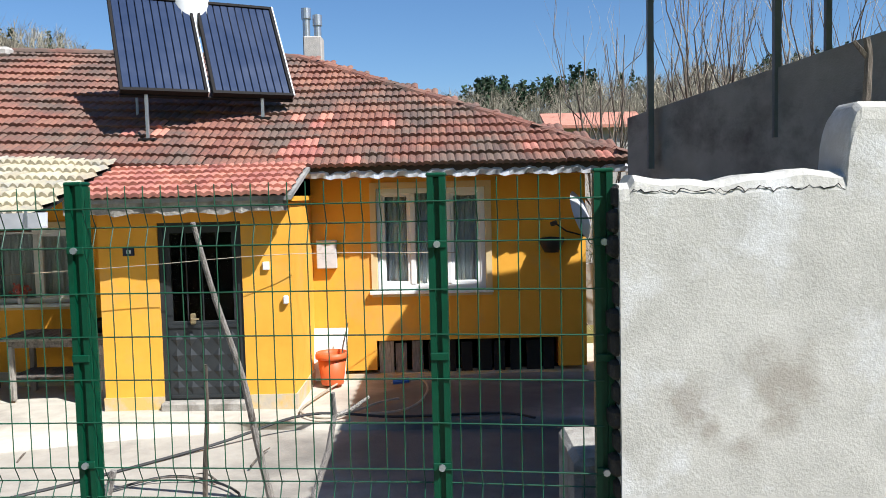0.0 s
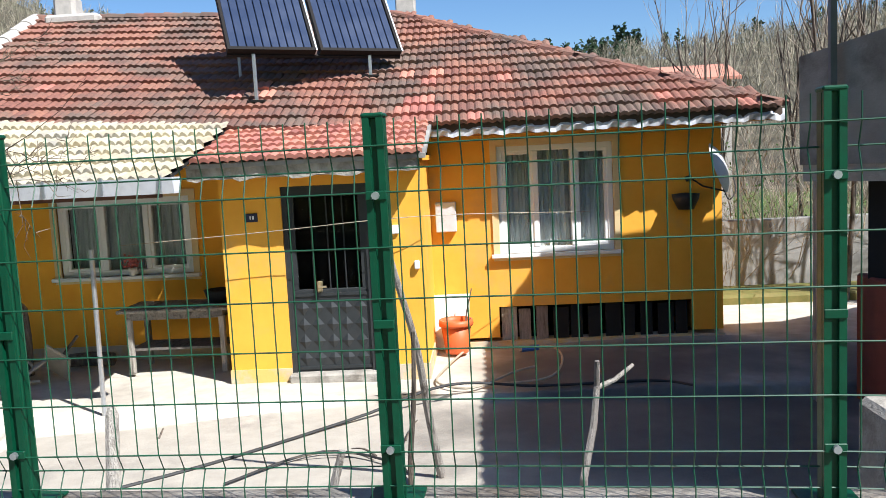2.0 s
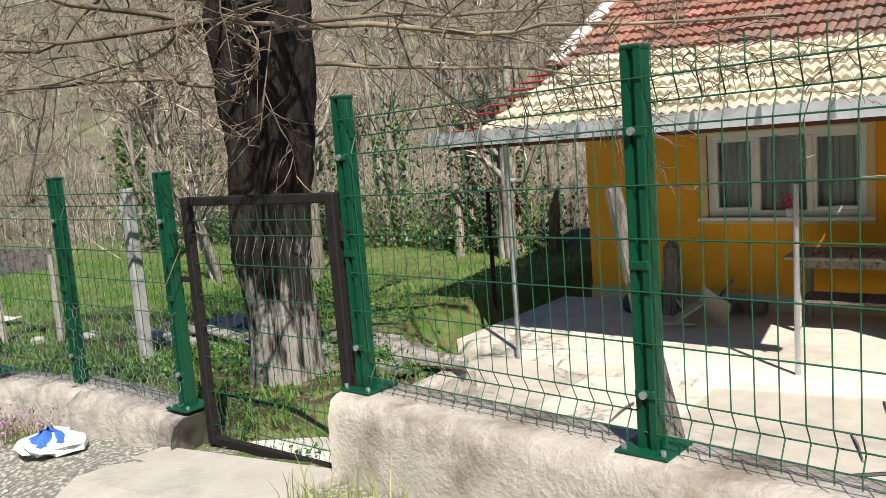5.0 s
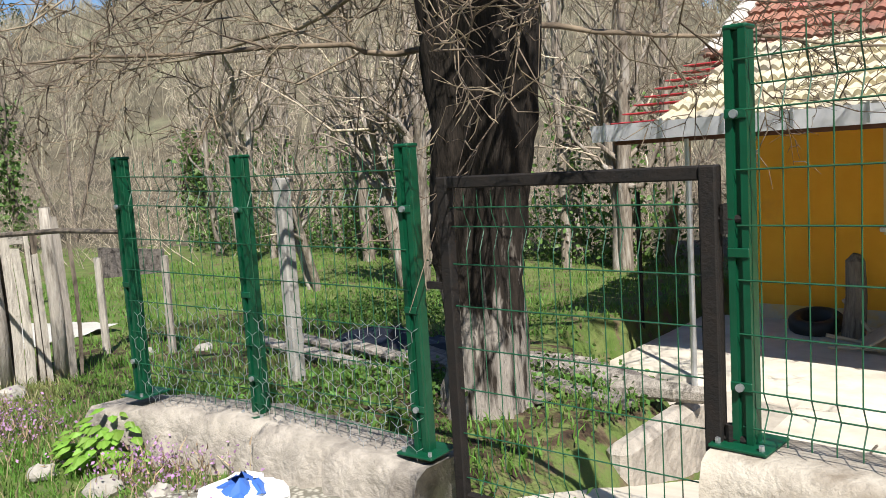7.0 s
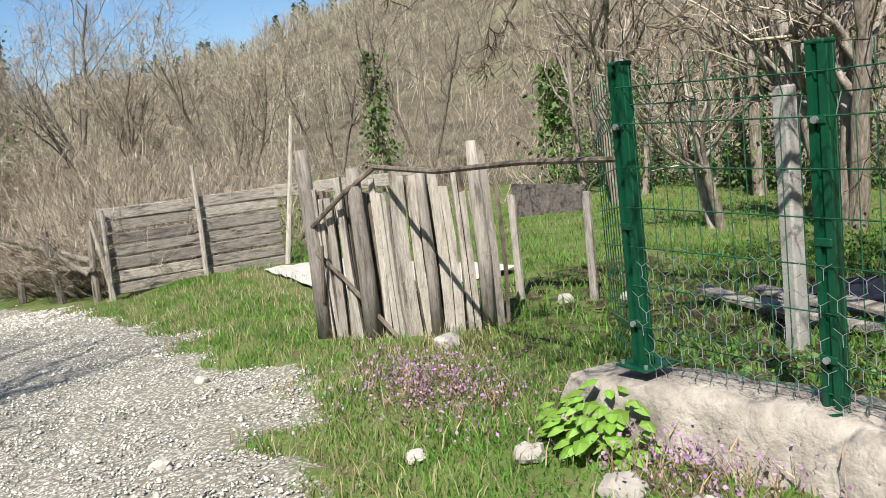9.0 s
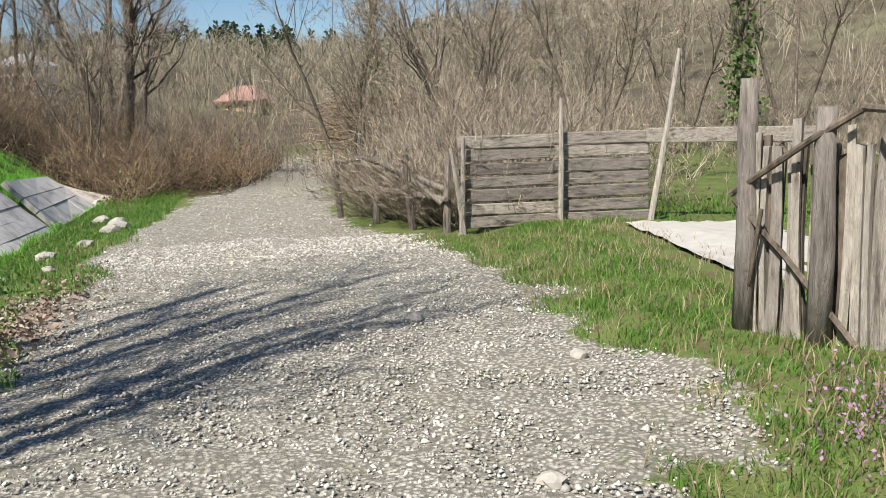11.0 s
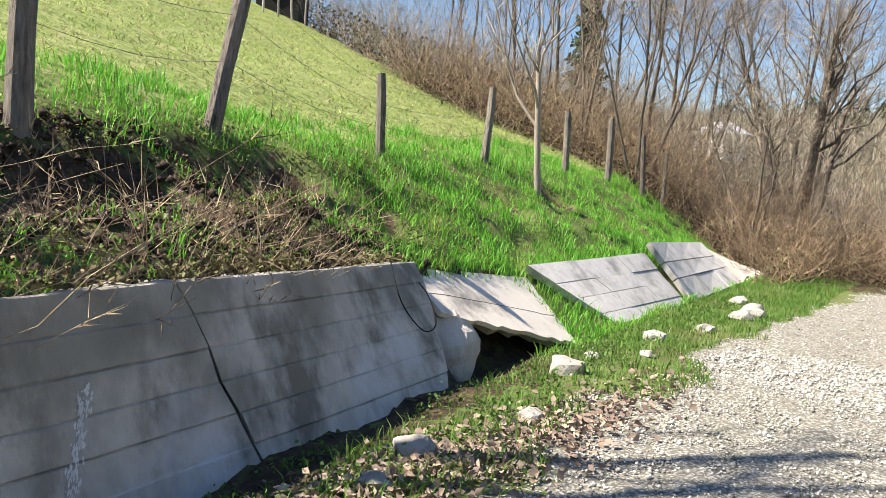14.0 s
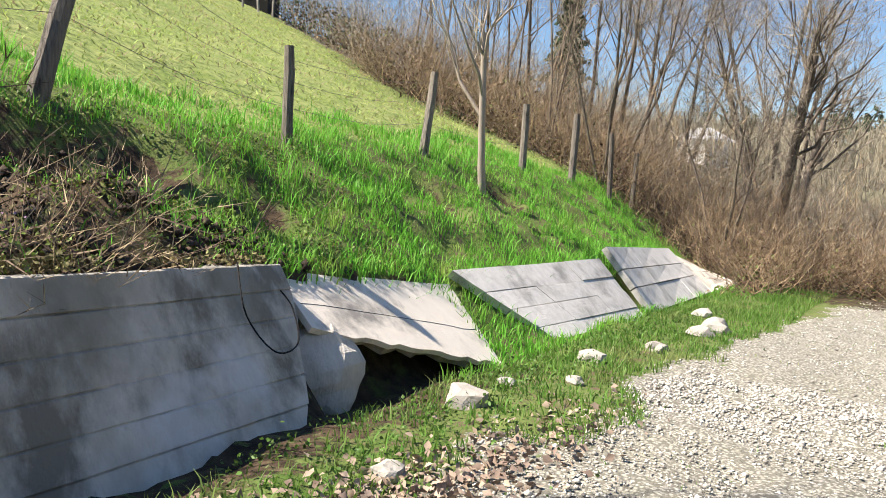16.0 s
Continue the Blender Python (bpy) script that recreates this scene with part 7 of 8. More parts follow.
    # trees along the lane's end and up the valley
    spots = [(-31.5, 0.3, 4.6, 0.10, 4), (-40, -8.2, 7.5, 0.28, 4), (-37, -12.5, 6.5, 0.12, 2), (-34, -11.2, 6.0, 0.09, 2), (-43, -14.5, 8, 0.14, 2), (-46, -10.5, 9, 0.16, 3), (-50, -16, 9, 0.16, 3), (-48, -20, 9, 0.16, 2), (-55, -12, 9, 0.16, 3), (-38, -17, 7, 0.12, 2), (-42, -22, 8, 0.13, 2), (-33.5, -7.5, 4.5, 0.07, 3),
             (-28, 3.2, 4.5, 0.10, 4), (-26, 5.8, 4.2, 0.09, 3), (-33, 3.8, 6, 0.12, 3), (-36, 8.0, 4.5, 0.12, 3), (-38, 12.5, 4.5, 0.13, 3), (-40, 18, 7.5, 0.14, 3), (-34, 23, 7, 0.13, 3), (-45, 3.5, 8, 0.16, 3), (-28, 28, 5, 0.12, 3), (-15, 24, 4.5, 0.12, 3)]
    for (x, y, h, r, n) in spots:
        h, r = h * (1.35 if x < -33 else 1.2), r * 0.72
        st = [trunk_line((0.15 * math.cos(i * 2.1), 0.15 * math.sin(i * 2.1), -0.2), (0.5 * h * 0.5 * math.cos(i * 2.1 + 0.5) + rng.normal(0, 0.35), 0.5 * h * 0.5 * math.sin(i * 2.1 + 0.5), h * rng.uniform(0.55, 0.85)), r, r * 0.35, rng, 7, 0.13) for i in range(n)]
        make_tree("tall bare tree with upright grey stems", (x, y, gz(x, y)), st, rng, [(9, 0.55, 0.75, 0.16, 0.42), (9, 0.5, 0.85, 0.10, 0.42), (7, 0.5, 0.9, 0.08, 0.6), (6, 0.55, 0.9, 0.05, 0.8)], group="bare valley trees")
    # slim young trees along the meadow's edge
    for i in range(10):
        x = -31.5 - 1.5 * i * rng.uniform(0.6, 1.0)
        y = -9.5 - 1.9 * i + rng.normal(0, 0.8)
        st = [trunk_line((0.1 * j, 0, -0.1), (rng.normal(0, 0.5), rng.normal(0, 0.5), rng.uniform(4.0, 7.5)), 0.045, 0.016, rng, 7, 0.09) for j in range(2)]
        make_tree("slim bare tree at the edge of the meadow", (x, y, gz(x, y)), st, rng, [(8, 0.5, 0.6, 0.25, 0.5), (7, 0.5, 0.7, 0.15, 0.55), (5, 0.5, 0.8, 0.1, 0.7)], group="meadow edge trees")
    # ivy columns
    for x, y, h in ((-36.5, 14.2, 5.5), (-26.5, 15.5, 3.5), (-52, 1.5, 9.0)):
        st = [trunk_line((0, 0, -0.2), (0.2, 0.1, h + 1.2), 0.15, 0.06, rng, 7, 0.05)]
        t = make_tree("bare tree wrapped in dark green ivy", (x, y, gz(x, y)), st, rng, [(8, 0.35, 0.7, 0.2, 0.5), (5, 0.5, 0.7, 0.1, 0.6), (4, 0.5, 0.8, 0.1, 0.7)], group="ivy trees")
        k = 1500
        zz = rng.uniform(0.2, h, k)
        rr = 0.75 * np.abs(rng.normal(0, 0.6, k)) * (1.1 - zz / h * 0.6)
        aa = rng.uniform(0, 6.28, k)
        leaf_cloud("ivy", np.stack([rr * np.cos(aa), rr * np.sin(aa), zz], 1), 0.2, IVY, "", "", rng, t, kind="")
    # sapling on the bank with a pale trunk
    st = [trunk_line((0, 0, -0.05), (0.35, 0.05, 2.4), 0.065, 0.04, rng, 7, 0.02)]
    make_tree("young tree with whitewashed trunk on the bank", (-22.4, -7.3, gz(-22.4, -7.3)), st, rng, [(6, 0.85, 0.7, 0.35, 0.6), (4, 0.55, 0.6, 0.2, 0.6), (4, 0.5, 0.6, 0.1, 0.7)], bark=mat("pale_sapling_bark", (0.40, 0.34, 0.28), (0.28, 0.23, 0.19), 12, 0.9, 0.4, 40, stretch=(2, 2, 0.5)))
    # roadside trees on the near bank whose shadows cross the lane
    for x, y, h, n in ((-8.7, -5.1, 9.0, 5), (-7.4, -5.6, 9.0, 3)):
        st = [trunk_line((0.26 * (i - n / 2), 0.30 * (i - n / 2), -0.2), (0.34 * (i - n / 2) + rng.normal(0, 0.25), 0.38 * (i - n / 2), h * rng.uniform(0.85, 1.1)), 0.10, 0.035, rng, 7, 0.07) for i in range(n)]
        make_tree("clump of bare roadside stems on the bank", (x, y, gz(x, y)), st, rng, [(8, 0.35, 0.6, 0.25, 0.45), (6, 0.5, 0.7, 0.12, 0.5), (5, 0.5, 0.8, 0.1, 0.6)], group="roadside trees")
    # slim trees behind the grey terrace
    for x, y in ((4.5, 14), (6.0, 13), (7.2, 12.2), (8.5, 11.5), (5.2, 16.5), (3.4, 17.5)):
        st = [trunk_line((0.1 * i, 0, -0.1), (0.5 * (i - 1), rng.normal(0, 0.3), 5.0), 0.05, 0.02, rng, 7, 0.06) for i in range(3)]
        make_tree("bare fruit tree with long upright shoots", (x, y, gz(x, y)), st, rng, [(7, 0.55, 0.4, 0.4, 0.6), (4, 0.5, 0.45, 0.3, 0.6)], group="fruit trees")
    # conifer on the skyline
    con = thing("conifer", "dark conifer on the skyline", "tree", at=pose(-62, -30, gz(-62, -30)))
    part("trunk", Build().tube([(0, 0, 0), (0, 0, 11)], [0.2, 0.03], 7), BARK, con)
    k = 5000
    zz = rng.uniform(2, 12, k)
    rr = (12.2 - zz) * 0.22 * rng.uniform(0.2, 1.1, k) * (0.7 + 0.3 * np.sin(zz * 5))
    aa = rng.uniform(0, 6.28, k)
    leaf_cloud("foliage", np.stack([rr * np.cos(aa), rr * np.sin(aa), zz - 0.2 * rr], 1), 0.4, PINE, "", "", rng, con, kind="")


def thicket(name, label, x, y, h, rng, material, per=2, r=0.007, lean=0.35, per2=0):
    n = len(x)
    k = 4
    s = np.linspace(0, 1, k)
    base = np.stack([x, y, ground_z(x, y) - 0.05], 1)
    d = rng.normal(0, lean, (n, 3))
    d[:, 2] = 1
    P = base[:, None] + d[:, None] * (h[:, None] * s)[:, :, None]
    P += rng.normal(0, 1, P.shape).cumsum(1) * (h[:, None, None] * 0.06) * (s > 0)[None, :, None]
    R = np.full((n, 1), r) * (1 - 0.65 * s)[None]
    out = [tubes(P, R, 3)]
    if per:
        Q, S = grow(P, R, per, 0.45, 0.85, rng, 2, 0.15, 0.25, 0.7, 0.2)
        out.append(ribbons(Q, S, rng))
        if per2:
            Q, S = grow(Q, S, per2, 0.6, 0.8, rng, 2, 0.1, 0.2, 0.8, 0.2)
            out.append(ribbons(Q, S, rng))
    vs, fs, off = [], [], 0
    for V, F in out:
        if F.shape[1] == 4:
            F = np.concatenate([F[:, [0, 1, 2]], F[:, [0, 2, 3]]])
        vs.append(V), fs.append(F + off)
        off += len(V)
    return cloud(name, np.concatenate(vs), np.concatenate(fs), material, label, "scrub")


def build_scrub():
    rng = np.random.default_rng(71)
    # brambles beyond the bank and the lane's end
    n = 7000
    x, y = rng.uniform(-40, -28, n), rng.uniform(-20, -3.0, n)
    ok = (meadow_limit(x, y) < rng.normal(0.2, 0.7, n)) & ~((y > -5.0) & (x > -32.5))
    x, y = x[ok], y[ok]
    h = rng.uniform(0.5, 1.5, len(x)) * np.where(rng.random(len(x)) < 0.18, 2.0, 1.0)
    lump = 0.5 + 0.5 * np.sin(x * 1.9 + 2.2 * np.sin(y * 1.1)) * np.sin(y * 2.3 + 1.6 * np.sin(x * 1.3))
    ok = rng.random(len(x)) < 0.2 + 0.8 * lump
    x, y, h = x[ok], y[ok], h[ok] * (0.55 + 0.7 * lump[ok])
    k = 26000
    i = rng.integers(0, len(x), k)
    px, py = x[i] + rng.normal(0, 0.22, k), y[i] + rng.normal(0, 0.22, k)
    pz = ground_z(px, py) + h[i] * rng.random(k) ** 1.9 * 0.8
    # Leaf brown is darkened and kept low to paint the shadow beneath the bushes.
    leaf_cloud("bramble_leaves", np.stack([px, py, pz], 1)[:17000], 0.085, mat("dry_leaf_with_shade", (0.15, 0.088, 0.05), (0.05, 0.03, 0.018), 2, 0.85, 0.0, 30, island=0.6), "dry brown leaves low in the brambles, darkened as shade", "leaves", rng)
    leaf_cloud("bramble_green", np.stack([px, py, pz - 0.1], 1)[17000:], 0.085, mat("olive_bramble_leaf", (0.16, 0.17, 0.05), (0.07, 0.085, 0.022), 2, 0.7, 0.0, 30, island=0.5), "olive green leaves low in the brambles", "leaves", rng)
    thicket("bramble_thicket", "tangle of dry brown bramble and bare shoots", x, y, h, rng, TWIG_RED, 6, 0.0085, 0.85, 3)
    n = 1100
    x, y = rng.uniform(-48, -29, n), rng.uniform(-24, 4, n)
    ok = ((x < -33) | (meadow_limit(x, y) < -1) & (y < -6))
    x, y = x[ok], y[ok]
    thicket("bare_shoots", "tall thin bare grey shoots in the scrub", x, y, rng.uniform(1.0, 2.8, len(x)), rng, TWIG, 8, 0.011, 0.38, 4)
    n = 1200
    x, y = rng.uniform(-62, -34, n), rng.uniform(-46, -13, n)
    ok = (meadow_limit(x, y) < -0.5) & (rng.random(n) < 0.35 + 0.65 * (meadow_limit(x, y) > -9))
    x, y = x[ok], y[ok]
    k = 16000
    i = rng.integers(0, len(x), k)
    px, py = x[i] + rng.normal(0, 0.5, k), y[i] + rng.normal(0, 0.5, k)
    pts = np.stack([px, py, ground_z(px, py) + 1.8 * rng.random(k) ** 1.5], 1)
    leaf_cloud("slope_leaves", pts[:11000], 0.14, mat("dry_slope_leaf", (0.21, 0.14, 0.085), (0.07, 0.045, 0.028), 2, 0.85, 0.0, 30, island=0.6), "dry brown leaves in the scrub above the meadow", "leaves", rng)
    leaf_cloud("slope_greenery", pts[11000:], 0.16, mat("evergreen_slope_leaf", (0.13, 0.15, 0.05), (0.05, 0.065, 0.02), 2, 0.7, 0.0, 30, island=0.5), "olive evergreen shrubs at the meadow's edge", "leaves", rng)
    thicket("hill_scrub", "tall brown scrub above the meadow", x, y, rng.uniform(1.6, 4.6, len(x)), rng, TWIG, 8, 0.013, 0.4, 4)
    # right-hand hedge by the lane
    n = 1500
    x = rng.uniform(-33, -20.0, n)
    y = lerp(x, [(-33, 0.2), (-22.5, 0.7), (-19.4, 2.3)]) + np.abs(rng.normal(0, 1.5, n)) + 1.0 + 0.5 * (x < -23)
    k = 9000
    i = rng.integers(0, n, k)
    px, py = x[i] + rng.normal(0, 0.25, k), y[i] + np.abs(rng.normal(0, 0.25, k))
    leaf_cloud("hedge_litter", np.stack([px, py, ground_z(px, py) + 1.1 * rng.random(k) ** 1.6], 1), 0.07, mat("hedge_leaf", (0.15, 0.11, 0.06), (0.05, 0.042, 0.02), 2, 0.85, 0.0, 30, island=0.6), "dry and olive leaves in the lane hedge", "leaves", rng)
    thicket("lane_hedge", "tangled bare hedge beside the lane", x, y, rng.uniform(0.5, 1.5, n) * (1 + (x < -24) * 0.5), rng, TWIG, 8, 0.007, 0.45, 4)
    n = 480
    x = rng.uniform(-22.9, -19.9, n)
    y = lerp(x, [(-22.9, 0.25), (-19.3, 2.15)]) + np.abs(rng.normal(0, 0.40, n)) + 0.28
    thicket("lane_hedge", "dense tangle of dead twigs woven round the brushwood rails", x, y, rng.uniform(0.4, 1.15, n), rng, TWIG, 9, 0.007, 0.7, 4)
    # scrub band round the valley floor, behind fences
    n = 1500
    x, y = rng.uniform(-60, -20, n), rng.uniform(4.5, 34, n)
    ok = (y > 12 - 0.25 * (x + 60) * 0 - 0.5 * np.maximum(-20 - x, 0) + rng.normal(0, 0.8, n))
    x, y = x[ok], y[ok]
    thicket("valley_scrub", "brown bare scrub along the valley floor", x, y, rng.uniform(0.5, 1.8, len(x)), rng, TWIG, 7, 0.012, 0.6, 4)
    n = 900
    x, y = rng.uniform(-24, -9.5, n), rng.uniform(14, 26, n)
    thicket("valley_scrub", "brown bare scrub along the valley floor", x, y, rng.uniform(0.6, 2.0, n), rng, TWIG, 7, 0.008, 0.5, 4)
    # weeds on the near bank: straw-coloured roots and stalks
    stalk = mat("dead_stalk", (0.40, 0.31, 0.20), (0.10, 0.068, 0.045), 4, 0.9, 0.0, 30, island=0.6)
    n = 520
    x = rng.uniform(-15.0, -9.5, n)
    y = wall_top_y(x) - np.abs(rng.normal(0, 0.75, n)) + 0.06
    ok = np.all([np.hypot(x - hx, y - hy) > hr * 1.1 for hx, hy, hr, hd in HOLLOWS], axis=0)
    x, y, n = x[ok], y[ok], int(ok.sum())
    thicket("dry_stalks", "tangled straw-coloured stalks and roots on the dug bank", x, y, rng.uniform(0.08, 0.36, n), rng, stalk, 3, 0.003, 1.5, 2)
    n = 70
    x = rng.uniform(-14.6, -10.0, n)
    y = wall_top_y(x) - np.abs(rng.normal(0, 0.35, n)) + 0.05
    thicket("bramble_canes", "long dry bramble canes trailing over the wall", x, y, rng.uniform(0.35, 0.7, n), rng, stalk, 2, 0.004, 1.1, 2)
    k = 26000
    x = rng.uniform(-18.5, -9.2, k)
    y = wall_top_y(x) - 0.02 - rng.random(k) * (wall_top_y(x) - bank_y(x)) * 1.02
    ok = np.sin(x * 4.3 + 2 * np.sin(y * 3.1)) * np.sin(y * 5.1 + x) + rng.normal(0, 0.35, k) > -0.05
    for hx, hy, hr, hd in HOLLOWS:
        ok &= np.hypot(x - hx, y - hy) > hr * 1.2
    x, y = x[ok], y[ok]
    weed = mat("small_weed_leaf", (0.08, 0.15, 0.025), (0.22, 0.26, 0.06), 5, 0.6, 0.0, 30, island=0.6, trans=0.3)
    leaf_cloud("bank_weeds", np.stack([x, y, ground_z(x, y) + np.abs(rng.normal(0.015, 0.045, len(x)))], 1), 0.034, weed, "low yellow-green weeds covering the dug bank", "weeds", rng)
    k = 3600
    x = rng.uniform(-15.9, -9.0, k)
    y = wall_top_y(x) + rng.uniform(-0.14, 0.07, k)
    ok = np.sin(x * 2.7) + np.sin(x * 7.1 + 1) + rng.normal(0, 0.6, k) > -0.7
    leaf_cloud("wall_top_weeds", np.stack([x, y, wall_top_z(x) + 0.02 + np.abs(rng.normal(0, 0.035, k))], 1)[ok], 0.04, mat("mossy_weed_leaf", (0.09, 0.105, 0.03), (0.17, 0.12, 0.065), 5, 0.8, 0.0, 30, island=0.6), "moss and withered weeds along the wall top", "weeds", rng)
    k = 4500
    x = rng.uniform(-15.2, -9.2, k)
    y = wall_top_y(x) - 0.02 - rng.random(k) * (wall_top_y(x) - bank_y(x)) * 0.9
    ok = np.all([np.hypot(x - hx, y - hy) > hr * 1.0 for hx, hy, hr, hd in HOLLOWS], axis=0)
    x, y, k = x[ok], y[ok], int(ok.sum())
    leaf_cloud("bank_litter", np.stack([x, y, ground_z(x, y) + np.abs(rng.normal(0.01, 0.05, k))], 1), 0.035, mat("reddish_litter", (0.13, 0.075, 0.05), (0.24, 0.155, 0.10), 5, 0.85, 0.0, 30, island=0.5), "withered brown leaves on the dug bank", "leaves", rng)
    # green undergrowth in the orchard hedge
    k = 9000
    x, y = rng.uniform(-25, -11.0, k), 13.8 + np.abs(rng.normal(0, 1.2, k))
    zz = ground_z(x, y) + np.abs(rng.normal(0, 0.7, k))
    leaf_cloud("hedge_leaves", np.stack([x, y, zz], 1), 0.10, IVY, "green ivy and undergrowth in the orchard hedge", "undergrowth", rng)
    k = 3500
    x, y = rng.uniform(2.2, 9, k), 15.3 + np.abs(rng.normal(0, 0.8, k))
    zz = -0.8 + np.abs(rng.normal(0, 0.9, k))
    thicket("corner_scrub", "bare pale scrub behind the boundary wall", x[:500], y[:500], rng.uniform(1.0, 3.2, 500), rng, TWIG, 4, 0.01, 0.35, 2)
    leaf_cloud("corner_leaves", np.stack([x, y, zz], 1), 0.06, IVY, "sparse green leaves behind the boundary wall", "undergrowth", rng)


def build_woods():
    """Bare woods on the hillsides: upright sprays of thin stems, with pines on the ridge."""
    rng = np.random.default_rng(81)
    n = 8000
    yaw = np.radians(rng.uniform(-55, 150, n))
    r = 42 + 190 * rng.random(n) ** 0.75
    x, y = -7 - np.sin(yaw) * r, 2 + np.cos(yaw) * r
    ok = ~((y < -5) & (x > -48)) & ~((y < -10) & (meadow_limit(x, y) > -4))
    x, y, r = x[ok], y[ok], r[ok]
    n, m = len(x), 16
    z = ground_z(x, y)
    h = rng.uniform(2.6, 6.5, n)
    a = rng.uniform(0, 2 * np.pi, (n, m))
    sp = rng.uniform(0.04, 0.55, (n, m)) * h[:, None]
    b0 = rng.uniform(0.05, 0.7, (n, m)) * h[:, None]
    b0[:, 0] = 0
    base = np.stack([x[:, None] + 0.15 * sp * np.cos(a), y[:, None] + 0.15 * sp * np.sin(a), z[:, None] + b0], -1)
    topp = np.stack([x[:, None] + sp * np.cos(a), y[:, None] + sp * np.sin(a), z[:, None] + (b0 + (h[:, None] - b0) * rng.uniform(0.3, 1.0, (n, m)))], -1)
    w = rng.uniform(0, 2 * np.pi, (n, m))
    d = np.stack([np.cos(w), np.sin(w), 0 * w], -1) * (0.008 + 0.00032 * r)[:, None, None]
    V = np.stack([base - d, base + d, topp], 2).reshape(-1, 3)
    F = np.arange(len(V)).reshape(-1, 3)
    cloud("hillside_woods", V, F, WOODS, "leafless grey-brown woods on the hillsides", "woods")
    # pines
    n = 340
    yaw = np.radians(np.concatenate([rng.uniform(-13, -5, 70), rng.uniform(-40, 100, 200), rng.uniform(95, 112, 70)]))
    r = np.concatenate([rng.uniform(150, 205, 70), rng.uniform(190, 225, 200), rng.uniform(150, 215, 70)])
    x, y = -7 - np.sin(yaw) * r, 2 + np.cos(yaw) * r
    z = ground_z(x, y)
    pts = []
    for i in range(n):
        k = 70
        hh = rng.uniform(4, 7)
        zz = rng.uniform(0.15, 1.0, k)
        rr = (1.05 - zz) * hh * 0.28 * rng.uniform(0.3, 1.1, k)
        aa = rng.uniform(0, 6.28, k)
        pts.append(np.stack([x[i] + rr * np.cos(aa), y[i] + rr * np.sin(aa), z[i] + zz * hh], 1))
    leaf_cloud("pine_wood", np.concatenate(pts), 0.9, PINE, "dark green pines along the ridge", "woods", rng)


